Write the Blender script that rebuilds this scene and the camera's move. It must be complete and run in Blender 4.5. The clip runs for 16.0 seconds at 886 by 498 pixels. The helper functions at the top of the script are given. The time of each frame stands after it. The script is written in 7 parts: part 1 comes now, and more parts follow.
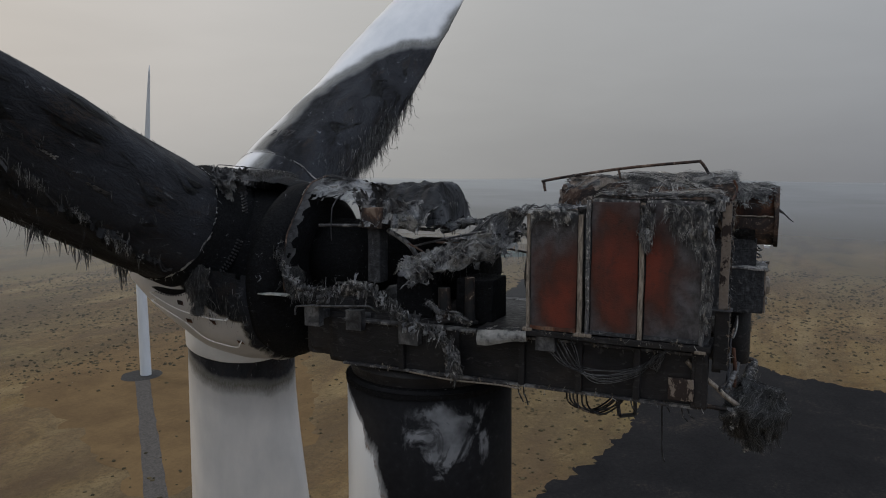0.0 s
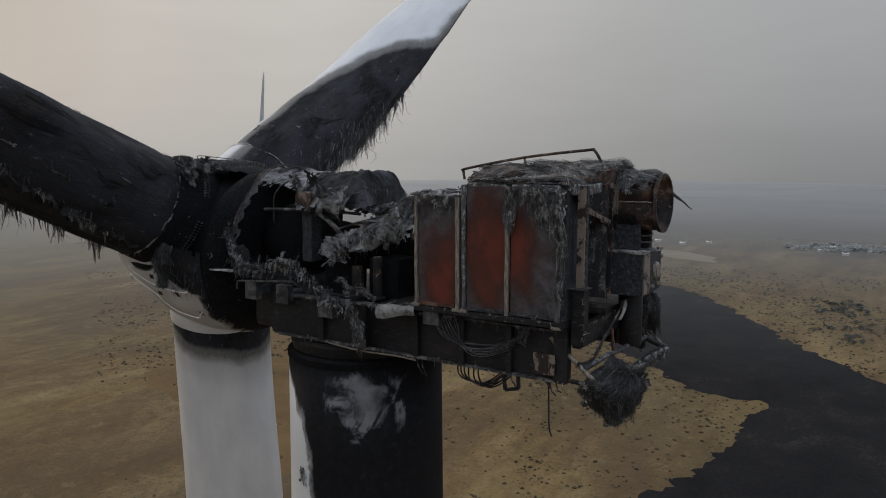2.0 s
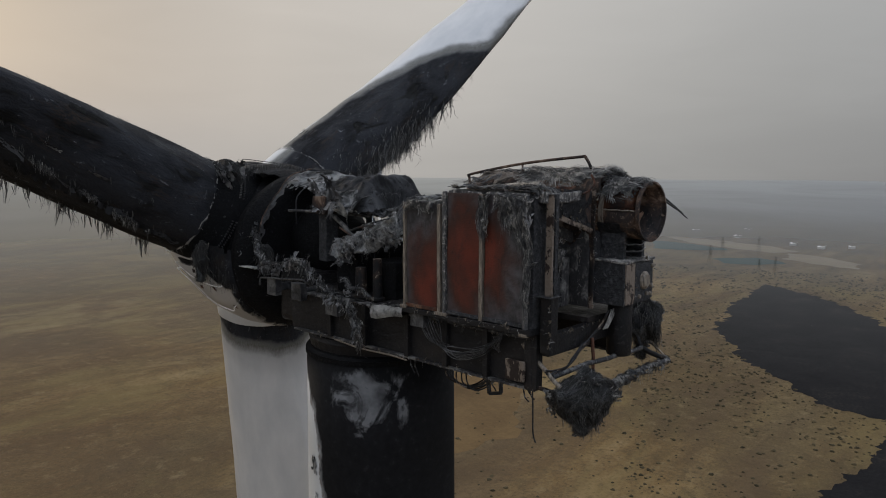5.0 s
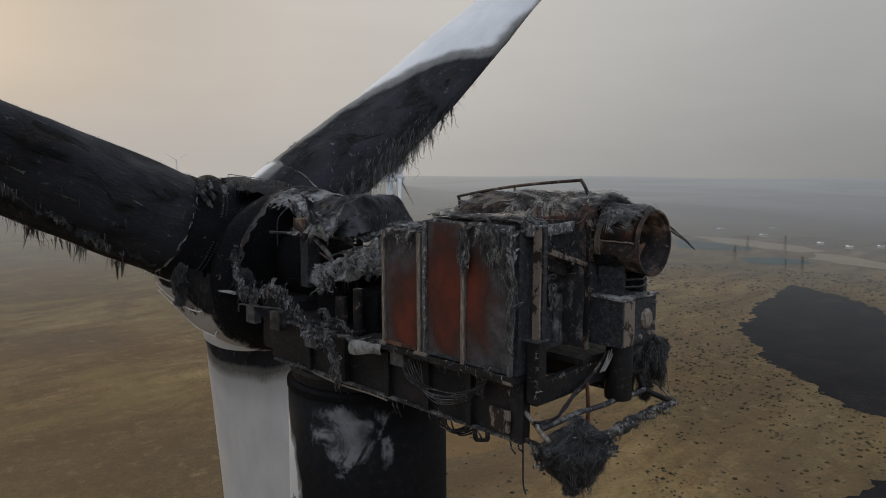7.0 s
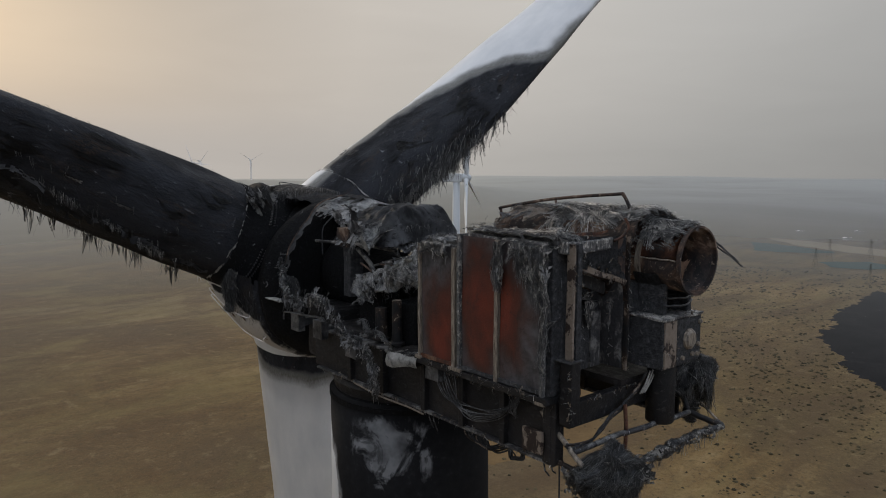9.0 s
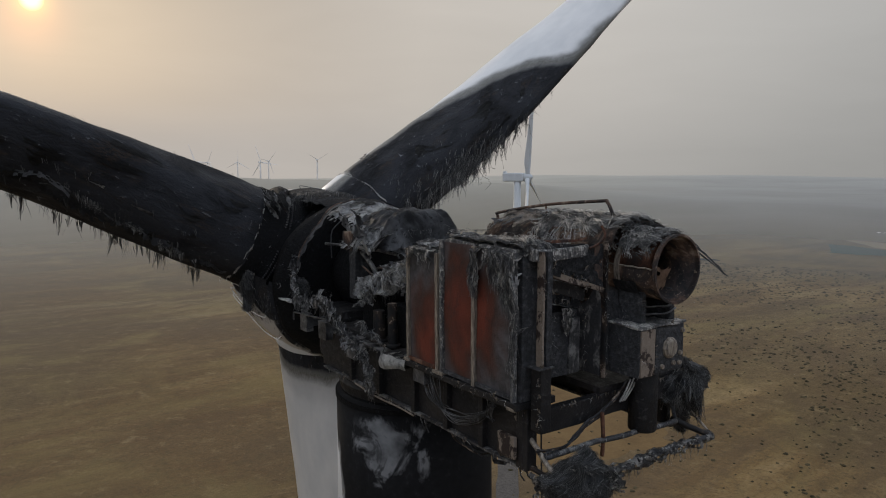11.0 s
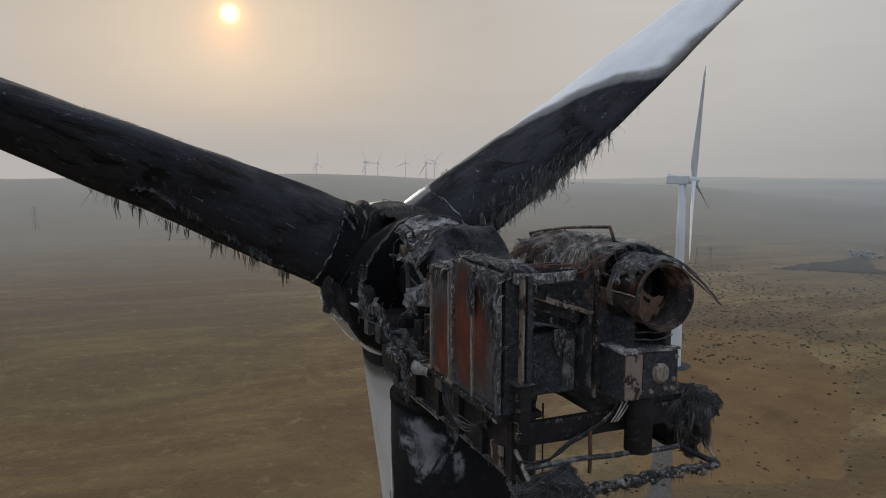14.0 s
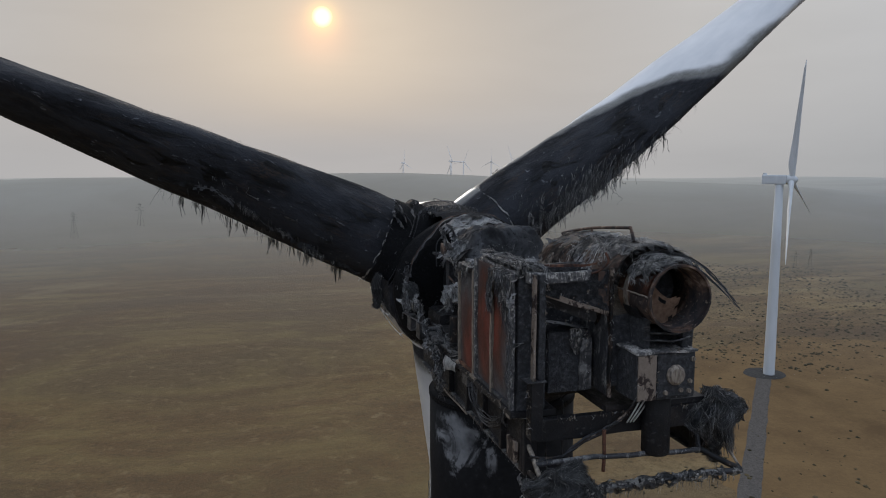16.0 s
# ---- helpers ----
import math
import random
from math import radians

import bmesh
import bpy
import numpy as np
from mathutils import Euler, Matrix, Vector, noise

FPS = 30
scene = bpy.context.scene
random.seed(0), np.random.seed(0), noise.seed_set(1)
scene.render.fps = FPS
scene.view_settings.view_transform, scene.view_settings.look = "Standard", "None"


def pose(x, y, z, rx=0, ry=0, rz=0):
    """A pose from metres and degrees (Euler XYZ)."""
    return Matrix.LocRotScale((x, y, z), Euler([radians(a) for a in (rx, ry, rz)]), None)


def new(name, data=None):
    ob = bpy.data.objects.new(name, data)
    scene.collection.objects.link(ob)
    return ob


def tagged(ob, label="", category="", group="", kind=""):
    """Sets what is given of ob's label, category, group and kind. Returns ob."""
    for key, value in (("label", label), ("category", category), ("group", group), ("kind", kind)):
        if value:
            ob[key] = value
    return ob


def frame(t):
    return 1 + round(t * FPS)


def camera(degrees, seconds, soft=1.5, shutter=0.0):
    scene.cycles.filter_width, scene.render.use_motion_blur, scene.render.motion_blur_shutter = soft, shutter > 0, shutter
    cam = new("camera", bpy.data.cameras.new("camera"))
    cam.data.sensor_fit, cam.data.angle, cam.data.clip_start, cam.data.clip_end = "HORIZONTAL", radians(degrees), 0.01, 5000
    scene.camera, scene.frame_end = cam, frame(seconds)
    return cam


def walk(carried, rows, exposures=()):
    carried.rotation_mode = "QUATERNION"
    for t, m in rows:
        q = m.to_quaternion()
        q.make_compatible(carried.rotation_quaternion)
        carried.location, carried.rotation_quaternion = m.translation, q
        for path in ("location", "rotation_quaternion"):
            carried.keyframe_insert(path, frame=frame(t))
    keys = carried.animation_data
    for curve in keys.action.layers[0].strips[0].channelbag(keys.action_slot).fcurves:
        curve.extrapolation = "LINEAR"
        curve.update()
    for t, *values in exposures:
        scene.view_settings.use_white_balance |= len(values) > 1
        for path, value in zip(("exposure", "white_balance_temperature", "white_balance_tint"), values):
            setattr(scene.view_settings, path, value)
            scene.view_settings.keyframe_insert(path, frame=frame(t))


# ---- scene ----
cam = camera(63.3, 16.0, 1.0)
METRES, EYE, TILT, LEAN, TURN = 12.7, 2.5, 1.75, 3.75, -66.2
ROWS = [
    (0.0, 0.0, 0.0, 0.0, 0.55, -8.69, -3.58),
    (0.5, 0.0568, -0.0115, -0.0021, 2.04, -8.74, -3.54),
    (1.0, 0.1258, -0.0238, -0.0007, 4.07, -8.83, -3.46),
    (1.5, 0.2005, -0.0382, 0.0008, 6.7, -8.96, -3.4),
    (2.0, 0.2706, -0.0545, 0.0009, 9.14, -9.08, -3.4),
    (2.5, 0.3279, -0.0694, -0.0001, 12.5, -9.26, -3.37),
    (3.0, 0.3721, -0.082, 0.0005, 14.7, -9.41, -3.36),
    (3.5, 0.4049, -0.0865, 0.0048, 15.65, -9.52, -3.34),
    (4.0, 0.4267, -0.0793, 0.0106, 16.8, -9.64, -3.28),
    (6.5, 0.4521, 0.0424, 0.0454, 20.02, -10.0, -2.99),
    (7.0, 0.4549, 0.0629, 0.052, 20.42, -10.05, -2.95),
    (7.5, 0.4592, 0.0789, 0.0565, 21.72, -10.08, -2.86),
    (8.0, 0.4654, 0.0839, 0.0614, 23.19, -10.19, -2.79),
    (8.5, 0.4731, 0.0872, 0.0655, 24.31, -10.25, -2.73),
    (9.0, 0.4817, 0.0898, 0.068, 25.78, -10.34, -2.63),
    (11.5, 0.6009, 0.1337, 0.0871, 32.43, -10.65, -2.07),
    (12.0, 0.6374, 0.1475, 0.0943, 34.47, -10.7, -1.95),
    (12.5, 0.67, 0.1581, 0.1034, 36.78, -10.77, -1.82),
    (13.0, 0.6986, 0.1659, 0.1118, 39.29, -10.84, -1.66),
    (13.5, 0.7232, 0.1709, 0.1182, 41.76, -10.92, -1.53),
    (14.0, 0.7448, 0.1747, 0.1225, 43.7, -10.98, -1.47),
    (14.5, 0.7651, 0.18, 0.1263, 45.57, -11.06, -1.32),
    (15.0, 0.7837, 0.1875, 0.1283, 47.37, -11.11, -1.19),
    (15.5, 0.7998, 0.1983, 0.1284, 48.97, -11.15, -1.04),
    (16.0, 0.8143, 0.2124, 0.1278, 50.48, -11.18, -0.92),
]
walk(cam, [(t, pose(-11.931, -5.660, EYE, TILT, LEAN, TURN) @ pose(METRES * x, METRES * y, METRES * z, 90 + pitch, roll, yaw)) for t, x, y, z, yaw, pitch, roll in ROWS],
     [(0.0, 0.06, 6600, 10), (4.0, 0.06, 6700, 10), (11.5, 0.06, 6720, 10), (14.0, 0.05, 6500, 10), (16.0, 0.05, 6200, 10)])

# ---- light: smoky evening sky, low veiled sun ----
SUN_DIR = Vector((0.1125, 0.9764, 0.1842)).normalized()
GROUND = -87.0


class Nodes:
    """Short-hand for a node tree."""

    def __init__(self, tree):
        self.t = tree

    def n(self, kind, **values):
        node = self.t.nodes.new(kind)
        for k, v in values.items():
            if k in node.inputs:
                node.inputs[k].default_value = v
        return node

    def link(self, a, b):
        self.t.links.new(a, b)

    def math(self, op, a, b=None, c=None, clamp=False):
        node = self.t.nodes.new("ShaderNodeMath")
        node.operation, node.use_clamp = op, clamp
        for i, v in enumerate((a, b, c)):
            if v is None:
                continue
            if isinstance(v, (int, float)):
                node.inputs[i].default_value = v
            else:
                self.link(v, node.inputs[i])
        return node.outputs[0]

    def dot(self, a, vec):
        node = self.t.nodes.new("ShaderNodeVectorMath")
        node.operation = "DOT_PRODUCT"
        self.link(a, node.inputs[0])
        node.inputs[1].default_value = vec
        return node.outputs["Value"]

    def ramp(self, fac, stops, mode="LINEAR"):
        node = self.t.nodes.new("ShaderNodeValToRGB")
        r = node.color_ramp
        r.interpolation = mode
        while len(r.elements) < len(stops):
            r.elements.new(0.5)
        for e, (p, c) in zip(r.elements, stops):
            e.position = p
            e.color = (c, c, c, 1) if isinstance(c, (int, float)) else (*c, 1)
        self.link(fac, node.inputs[0])
        return node.outputs[0]

    def mix(self, fac, a, b, kind="MIX"):
        node = self.t.nodes.new("ShaderNodeMix")
        node.data_type, node.blend_type = "RGBA", kind
        for sock, v in ((node.inputs[0], fac), (node.inputs[6], a), (node.inputs[7], b)):
            if isinstance(v, (int, float)):
                sock.default_value = v
            elif isinstance(v, tuple):
                sock.default_value = (*v, 1)
            else:
                self.link(v, sock)
        return node.outputs[2]

    def noise(self, vec, scale, detail=4.0, rough=0.55, dist=0.0):
        node = self.n("ShaderNodeTexNoise", Scale=scale, Detail=detail, Roughness=rough, Distortion=dist)
        self.link(vec, node.inputs["Vector"])
        return node.outputs["Fac"]

    def scaled(self, vec, s):
        node = self.t.nodes.new("ShaderNodeMapping")
        node.inputs["Scale"].default_value = s
        self.link(vec, node.inputs["Vector"])
        return node.outputs[0]


world = bpy.data.worlds.new("smoky_sky")
scene.world = world
world.use_nodes = True
N = Nodes(world.node_tree)
world.node_tree.nodes.clear()
coord = N.n("ShaderNodeTexCoord").outputs["Generated"]
toward = N.dot(coord, tuple(SUN_DIR))
height = N.dot(coord, (0, 0, 1))
# azimuth term: warm bright sun side, blue-grey smoke aside, raised out of view as fill light
side = N.ramp(N.math("MULTIPLY_ADD", toward, 0.5, 0.5),
              [(0.0, (0.52, 0.575, 0.67)), (0.28, (0.50, 0.545, 0.62)), (0.45, (0.335, 0.355, 0.385)), (0.70, (0.385, 0.393, 0.40)), (0.82, (0.475, 0.473, 0.468)), (0.88, (0.525, 0.513, 0.50)), (0.945, (0.505, 0.484, 0.461)), (1.0, (0.335, 0.315, 0.298))])
low = N.ramp(N.math("MULTIPLY_ADD", toward, 0.5, 0.5),
             [(0.0, (0.17, 0.18, 0.20)), (0.45, (0.19, 0.20, 0.22)), (0.62, (0.225, 0.23, 0.236)), (0.78, (0.31, 0.312, 0.31)), (0.87, (0.385, 0.378, 0.368)), (0.93, (0.43, 0.413, 0.396)), (1.0, (0.47, 0.438, 0.412))])
up = N.ramp(N.math("ADD", height, 0.02), [(0.0, 0.0), (0.10, 0.5), (0.24, 0.95), (0.6, 1.0)])
# the unseen sky overhead is raised too, to light the nacelle
zenith = N.mix(N.ramp(height, [(0.28, 0.0), (0.8, 1.0)]), (1.0, 1.0, 1.0), (1.66, 1.76, 1.92))
clouds = N.noise(N.scaled(coord, (2.0, 2.0, 9.0)), 2.2, 5.0, 0.55, 0.4)
sky = N.mix(1.0, N.mix(up, low, side), zenith, "MULTIPLY")
sky = N.mix(0.12, sky, N.mix(1.0, sky, N.ramp(clouds, [(0.3, 0.78), (0.7, 1.2)]), "MULTIPLY"))
# the veiled disc and its halo
below = N.dot(coord, tuple((SUN_DIR - Vector((0.004, 0, 0.018))).normalized()))
halo = N.math("MULTIPLY", N.math("POWER", N.math("MAXIMUM", toward, 0.0), 160.0), N.ramp(clouds, [(0.35, 0.55), (0.65, 1.3)]))
disc = N.math("POWER", N.math("MULTIPLY_ADD", toward, 9000.0, -8999.15, True), 1.1)
glow = N.math("POWER", N.math("MAXIMUM", below, 0.0), 1500.0)
sky = N.mix(1.0, sky, N.mix(halo, (0, 0, 0), (0.028, 0.017, 0.008)), "ADD")
sky = N.mix(1.0, sky, N.mix(glow, (0, 0, 0), (0.26, 0.085, 0.02)), "ADD")
ring = N.math("POWER", N.math("MAXIMUM", toward, 0.0), 7000.0)
sky = N.mix(1.0, sky, N.mix(ring, (0, 0, 0), (0.5, 0.34, 0.04)), "ADD")
sky = N.mix(1.0, sky, N.mix(disc, (0, 0, 0), (2.2, 1.6, 0.75)), "ADD")
air = N.n("ShaderNodeTexSky")
air.sky_type, air.sun_disc, air.sun_elevation, air.sun_rotation = "NISHITA", False, math.asin(SUN_DIR.z), math.atan2(SUN_DIR.x, SUN_DIR.y)
air.dust_density = 8.0
sky = N.mix(1.0, sky, N.mix(0.004, (0, 0, 0), air.outputs[0]), "ADD")
back = N.n("ShaderNodeBackground", Strength=1.0)
N.link(sky, back.inputs["Color"])
N.link(back.outputs[0], N.n("ShaderNodeOutputWorld").inputs["Surface"])

lamp = bpy.data.lights.new("sun", "SUN")
lamp.energy, lamp.angle, lamp.color = 0.8, radians(10), (1.0, 0.87, 0.74)
sun = new("sun", lamp)
sun.matrix_world = Matrix.Translation((0, 0, 60)) @ SUN_DIR.to_track_quat("Z", "Y").to_matrix().to_4x4()


# ---- materials ----
def material(name, build):
    m = bpy.data.materials.new(name)
    m.use_nodes = True
    m.node_tree.nodes.clear()
    k = Nodes(m.node_tree)
    bsdf = k.n("ShaderNodeBsdfPrincipled")
    k.link(bsdf.outputs[0], k.n("ShaderNodeOutputMaterial").inputs["Surface"])
    pos = k.n("ShaderNodeTexCoord").outputs["Object"]
    build(k, bsdf, pos)
    return m


def put(k, sock, v):
    if isinstance(v, (int, float)):
        sock.default_value = v
    elif isinstance(v, tuple):
        sock.default_value = (*v, 1)
    else:
        k.link(v, sock)


def surface(k, bsdf, colour, rough=0.6, metal=0.0, bump=None, depth=0.01, spec=0.4):
    put(k, bsdf.inputs["Base Color"], colour)
    put(k, bsdf.inputs["Roughness"], rough)
    put(k, bsdf.inputs["Metallic"], metal)
    bsdf.inputs["Specular IOR Level"].default_value = spec
    if bump is not None:
        b = k.n("ShaderNodeBump", Strength=0.8, Distance=depth)
        k.link(bump, b.inputs["Height"])
        k.link(b.outputs[0], bsdf.inputs["Normal"])


def char(k, bsdf, pos):
    """Soot-black burnt surface with an ash bloom and small crisp pale chips."""
    big = k.noise(pos, 1.4, 5, 0.6, 0.8)
    fine = k.noise(pos, 14, 6, 0.65)
    chip = k.noise(k.scaled(pos, (1.0, 1.0, 1.6)), 5.5, 9, 0.68, 0.6)
    c = k.ramp(fine, [(0.3, (0.018, 0.0183, 0.020)), (0.5, (0.044, 0.045, 0.049)), (0.62, (0.078, 0.079, 0.084)), (0.74, (0.13, 0.13, 0.136))])
    c = k.mix(k.math("MULTIPLY", k.ramp(big, [(0.48, 0.0), (0.66, 1.0)]), 0.5), c, (0.042, 0.044, 0.050))
    flakes = k.math("MULTIPLY", k.ramp(chip, [(0.605, 0.0), (0.625, 1.0)]), k.ramp(big, [(0.42, 0.1), (0.60, 0.75)]))
    c = k.mix(k.math("MULTIPLY", flakes, 0.8), c, (0.19, 0.182, 0.18))
    scuff = k.noise(k.scaled(pos, (1.0, 1.0, 0.35)), 9, 8, 0.75, 1.5)
    c = k.mix(k.math("MULTIPLY", k.ramp(scuff, [(0.615, 0.0), (0.635, 1.0)]), k.ramp(big, [(0.46, 0.0), (0.60, 0.8)])), c, (0.32, 0.325, 0.335))
    surface(k, bsdf, c, k.ramp(fine, [(0.3, 0.55), (0.7, 0.85)]), 0.0, k.math("MULTIPLY_ADD", chip, 1.5, k.math("ADD", fine, scuff)), 0.05, 0.28)


def frame_black(k, bsdf, pos):
    """Frame steel under a film of soot: black, faintly brown, a dull sheen and few scuffs."""
    big = k.noise(pos, 1.1, 4, 0.55, 0.5)
    fine = k.noise(k.scaled(pos, (1.0, 0.5, 1.0)), 11, 6, 0.66, 0.4)
    c = k.ramp(big, [(0.35, (0.007, 0.007, 0.008)), (0.55, (0.016, 0.015, 0.016)), (0.70, (0.034, 0.028, 0.026))])
    c = k.mix(k.ramp(fine, [(0.58, 0.0), (0.64, 0.55)]), c, (0.07, 0.066, 0.066))
    surface(k, bsdf, c, k.ramp(fine, [(0.35, 0.42), (0.65, 0.7)]), 0.0, k.math("ADD", fine, big), 0.02, 0.3)


def laminate(k, bsdf, pos):
    """Burnt blade skin: black with long fibre streaks along the blade and a dull sheen."""
    streak = k.noise(k.scaled(pos, (0.5, 5.0, 5.0)), 2.2, 7, 0.62, 0.5)
    patch = k.noise(k.scaled(pos, (0.6, 1.2, 1.2)), 1.0, 4, 0.55, 0.8)
    fine = k.noise(k.scaled(pos, (1.0, 3.0, 3.0)), 12, 5, 0.6)
    c = k.ramp(streak, [(0.3, 0.005), (0.55, 0.010), (0.68, 0.022), (0.82, 0.06)])
    c = k.mix(k.ramp(patch, [(0.52, 0.0), (0.64, 0.55)]), c, (0.045, 0.047, 0.052))
    surface(k, bsdf, c, k.ramp(fine, [(0.3, 0.42), (0.7, 0.75)]), 0.0, k.math("ADD", streak, k.math("MULTIPLY", fine, 0.4)), 0.05, 0.35)


def fibre(k, bsdf, pos):
    """Bare glass fibre left after the resin burnt away: grey, pale and sooty strands."""
    rnd = k.n("ShaderNodeNewGeometry").outputs["Random Per Island"]
    n = k.noise(pos, 4.5, 5, 0.6)
    c = k.ramp(rnd, [(0.0, (0.035, 0.036, 0.04)), (0.4, (0.11, 0.112, 0.118)), (0.8, (0.25, 0.247, 0.245)), (1.0, (0.56, 0.545, 0.52))])
    c = k.mix(k.ramp(n, [(0.40, 0.7), (0.56, 0.0)]), c, (0.035, 0.035, 0.038))
    surface(k, bsdf, c, 0.6, 0.0, None, 0.01, 0.35)


def dark_fibre(k, bsdf, pos):
    rnd = k.n("ShaderNodeNewGeometry").outputs["Random Per Island"]
    c = k.ramp(rnd, [(0.0, 0.016), (0.5, 0.042), (0.8, 0.10), (1.0, 0.24)])
    surface(k, bsdf, c, 0.65, 0.0, None, 0.01, 0.3)


def mat_ash(k, bsdf, pos):
    """Crumpled ash-grey glass mat."""
    a = k.noise(pos, 4.0, 6, 0.62, 1.6)
    f = k.noise(k.scaled(pos, (1.0, 1.0, 0.45)), 26, 5, 0.66, 0.8)
    c = k.ramp(k.math("MULTIPLY_ADD", f, 0.5, k.math("MULTIPLY", a, 0.6)),
               [(0.42, (0.022, 0.022, 0.024)), (0.50, (0.07, 0.071, 0.077)), (0.575, (0.14, 0.135, 0.13)), (0.60, (0.36, 0.345, 0.325)), (0.66, (0.55, 0.53, 0.50))])
    surface(k, bsdf, c, 0.48, 0.0, k.math("ADD", a, f), 0.04, 0.5)


def tan_ash(k, bsdf, pos):
    """Scorched hood laminate: brown, cream and grey patches."""
    a = k.noise(pos, 2.2, 6, 0.65, 1.0)
    f = k.noise(k.scaled(pos, (2.0, 1.0, 1.0)), 18, 5, 0.7, 0.5)
    c = k.ramp(a, [(0.34, (0.02, 0.02, 0.02)), (0.43, (0.08, 0.07, 0.062)), (0.50, (0.25, 0.20, 0.165)), (0.57, (0.44, 0.38, 0.33)), (0.63, (0.26, 0.255, 0.25)), (0.72, (0.07, 0.07, 0.072))])
    c = k.mix(k.ramp(f, [(0.54, 0.0), (0.70, 0.7)]), c, (0.05, 0.045, 0.042))
    surface(k, bsdf, c, 0.75, 0.0, k.math("ADD", a, f), 0.05, 0.3)


def hot_panel(cy, cz, ry, rz, left_grey=0.0):
    """Cabinet skin: heat-reddened primer glowing out of soot clouds; the red field's centre and reach differ from cabinet to cabinet."""

    def build(k, bsdf, pos):
        x, y, z = separate(k, pos)
        b = k.noise(k.scaled(pos, (1.0, 1.0, 0.6)), 1.9, 3, 0.55, 0.15)
        f = k.noise(pos, 40, 4, 0.6)
        dy, dz = k.math("MULTIPLY_ADD", y, 1 / ry, -cy / ry), k.math("MULTIPLY_ADD", z, 1 / rz, -cz / rz)
        d = k.math("SQRT", k.math("ADD", k.math("MULTIPLY", dy, dy), k.math("MULTIPLY", dz, dz)))
        field = k.math("ADD", d, k.math("MULTIPLY_ADD", b, 2.6, -1.3))
        red = k.mix(b, (0.175, 0.033, 0.017), (0.10, 0.024, 0.015))
        brown = k.mix(b, (0.085, 0.028, 0.018), (0.050, 0.021, 0.015))
        grey = k.mix(k.ramp(k.noise(pos, 5.0, 6, 0.65, 0.4), [(0.35, 0.0), (0.65, 1.0)]), (0.038, 0.038, 0.041), (0.115, 0.114, 0.12))
        half = k.math("MULTIPLY", field, 0.5)
        c = k.mix(k.ramp(half, [(0.05, 0.0), (0.45, 1.0)]), red, brown)
        c = k.mix(k.ramp(half, [(0.42, 0.0), (0.82, 0.9)]), c, grey)
        c = k.mix(k.ramp(k.noise(pos, 9, 5, 0.7), [(0.52, 0.0), (0.72, 0.6)]), c, (0.022, 0.018, 0.017))
        surface(k, bsdf, c, k.ramp(b, [(0.3, 0.5), (0.7, 0.75)]), 0.0, k.math("MULTIPLY_ADD", b, 2.0, f), 0.008, 0.3)

    return build


def scorched_steel(k, bsdf, pos):
    """Sooty steel with flaked cream primer and rust."""
    a = k.noise(pos, 3.0, 5, 0.6, 0.6)
    f = k.noise(pos, 16, 5, 0.7)
    c = k.mix(k.ramp(a, [(0.45, 0.0), (0.62, 1.0)]), (0.014, 0.014, 0.015), (0.05, 0.034, 0.026))
    flake = k.ramp(k.math("MULTIPLY_ADD", f, 0.4, k.math("MULTIPLY", a, 0.62)), [(0.575, 0.0), (0.60, 1.0)], "LINEAR")
    c = k.mix(flake, c, (0.25, 0.20, 0.165))
    surface(k, bsdf, c, 0.65, 0.25, f, 0.012, 0.35)


def rust_steel(k, bsdf, pos):
    a = k.noise(pos, 2.6, 5, 0.65, 0.7)
    f = k.noise(pos, 26, 5, 0.7)
    c = k.ramp(a, [(0.34, (0.03, 0.022, 0.02)), (0.46, (0.085, 0.038, 0.025)), (0.55, (0.15, 0.065, 0.038)), (0.62, (0.25, 0.15, 0.10)), (0.68, (0.04, 0.03, 0.027))])
    c = k.mix(k.ramp(f, [(0.45, 0.0), (0.7, 0.7)]), c, (0.025, 0.021, 0.02))
    surface(k, bsdf, c, 0.7, 0.2, f, 0.01, 0.3)


def rust_dark(k, bsdf, pos):
    """Soot over rusted steel, with tan scale left in patches."""
    a = k.noise(pos, 2.2, 6, 0.65, 0.7)
    f = k.noise(pos, 20, 6, 0.7)
    c = k.ramp(a, [(0.36, (0.020, 0.019, 0.020)), (0.48, (0.046, 0.036, 0.033)), (0.56, (0.105, 0.066, 0.050)), (0.64, (0.24, 0.18, 0.14))])
    c = k.mix(k.ramp(f, [(0.60, 0.0), (0.63, 0.7)]), c, (0.27, 0.21, 0.165))
    surface(k, bsdf, c, 0.75, 0.0, k.math("ADD", a, f), 0.015, 0.2)


def strip(k, bsdf, pos):
    """Bare, heat-bleached edge trim."""
    f = k.noise(k.scaled(pos, (6.0, 6.0, 1.0)), 5, 6, 0.7)
    c = k.ramp(f, [(0.30, (0.05, 0.044, 0.04)), (0.45, (0.20, 0.168, 0.137)), (0.66, (0.40, 0.345, 0.285))])
    surface(k, bsdf, c, 0.6, 0.3, f, 0.006, 0.4)


def cream_flake(k, bsdf, pos):
    """Cream primer, half flaked away to black with crisp edges."""
    a = k.math("MULTIPLY_ADD", k.noise(pos, 2.5, 3, 0.5), 0.4, k.math("MULTIPLY", k.noise(k.scaled(pos, (1.0, 1.0, 0.6)), 9.0, 8, 0.7, 0.5), 0.6))
    f = k.noise(pos, 24, 5, 0.65)
    c = k.mix(f, (0.13, 0.10, 0.078), (0.30, 0.245, 0.20))
    c = k.mix(k.ramp(a, [(0.515, 0.0), (0.535, 1.0)]), c, (0.03, 0.02, 0.017))
    surface(k, bsdf, c, 0.65, 0.0, k.math("ADD", a, f), 0.01, 0.3)


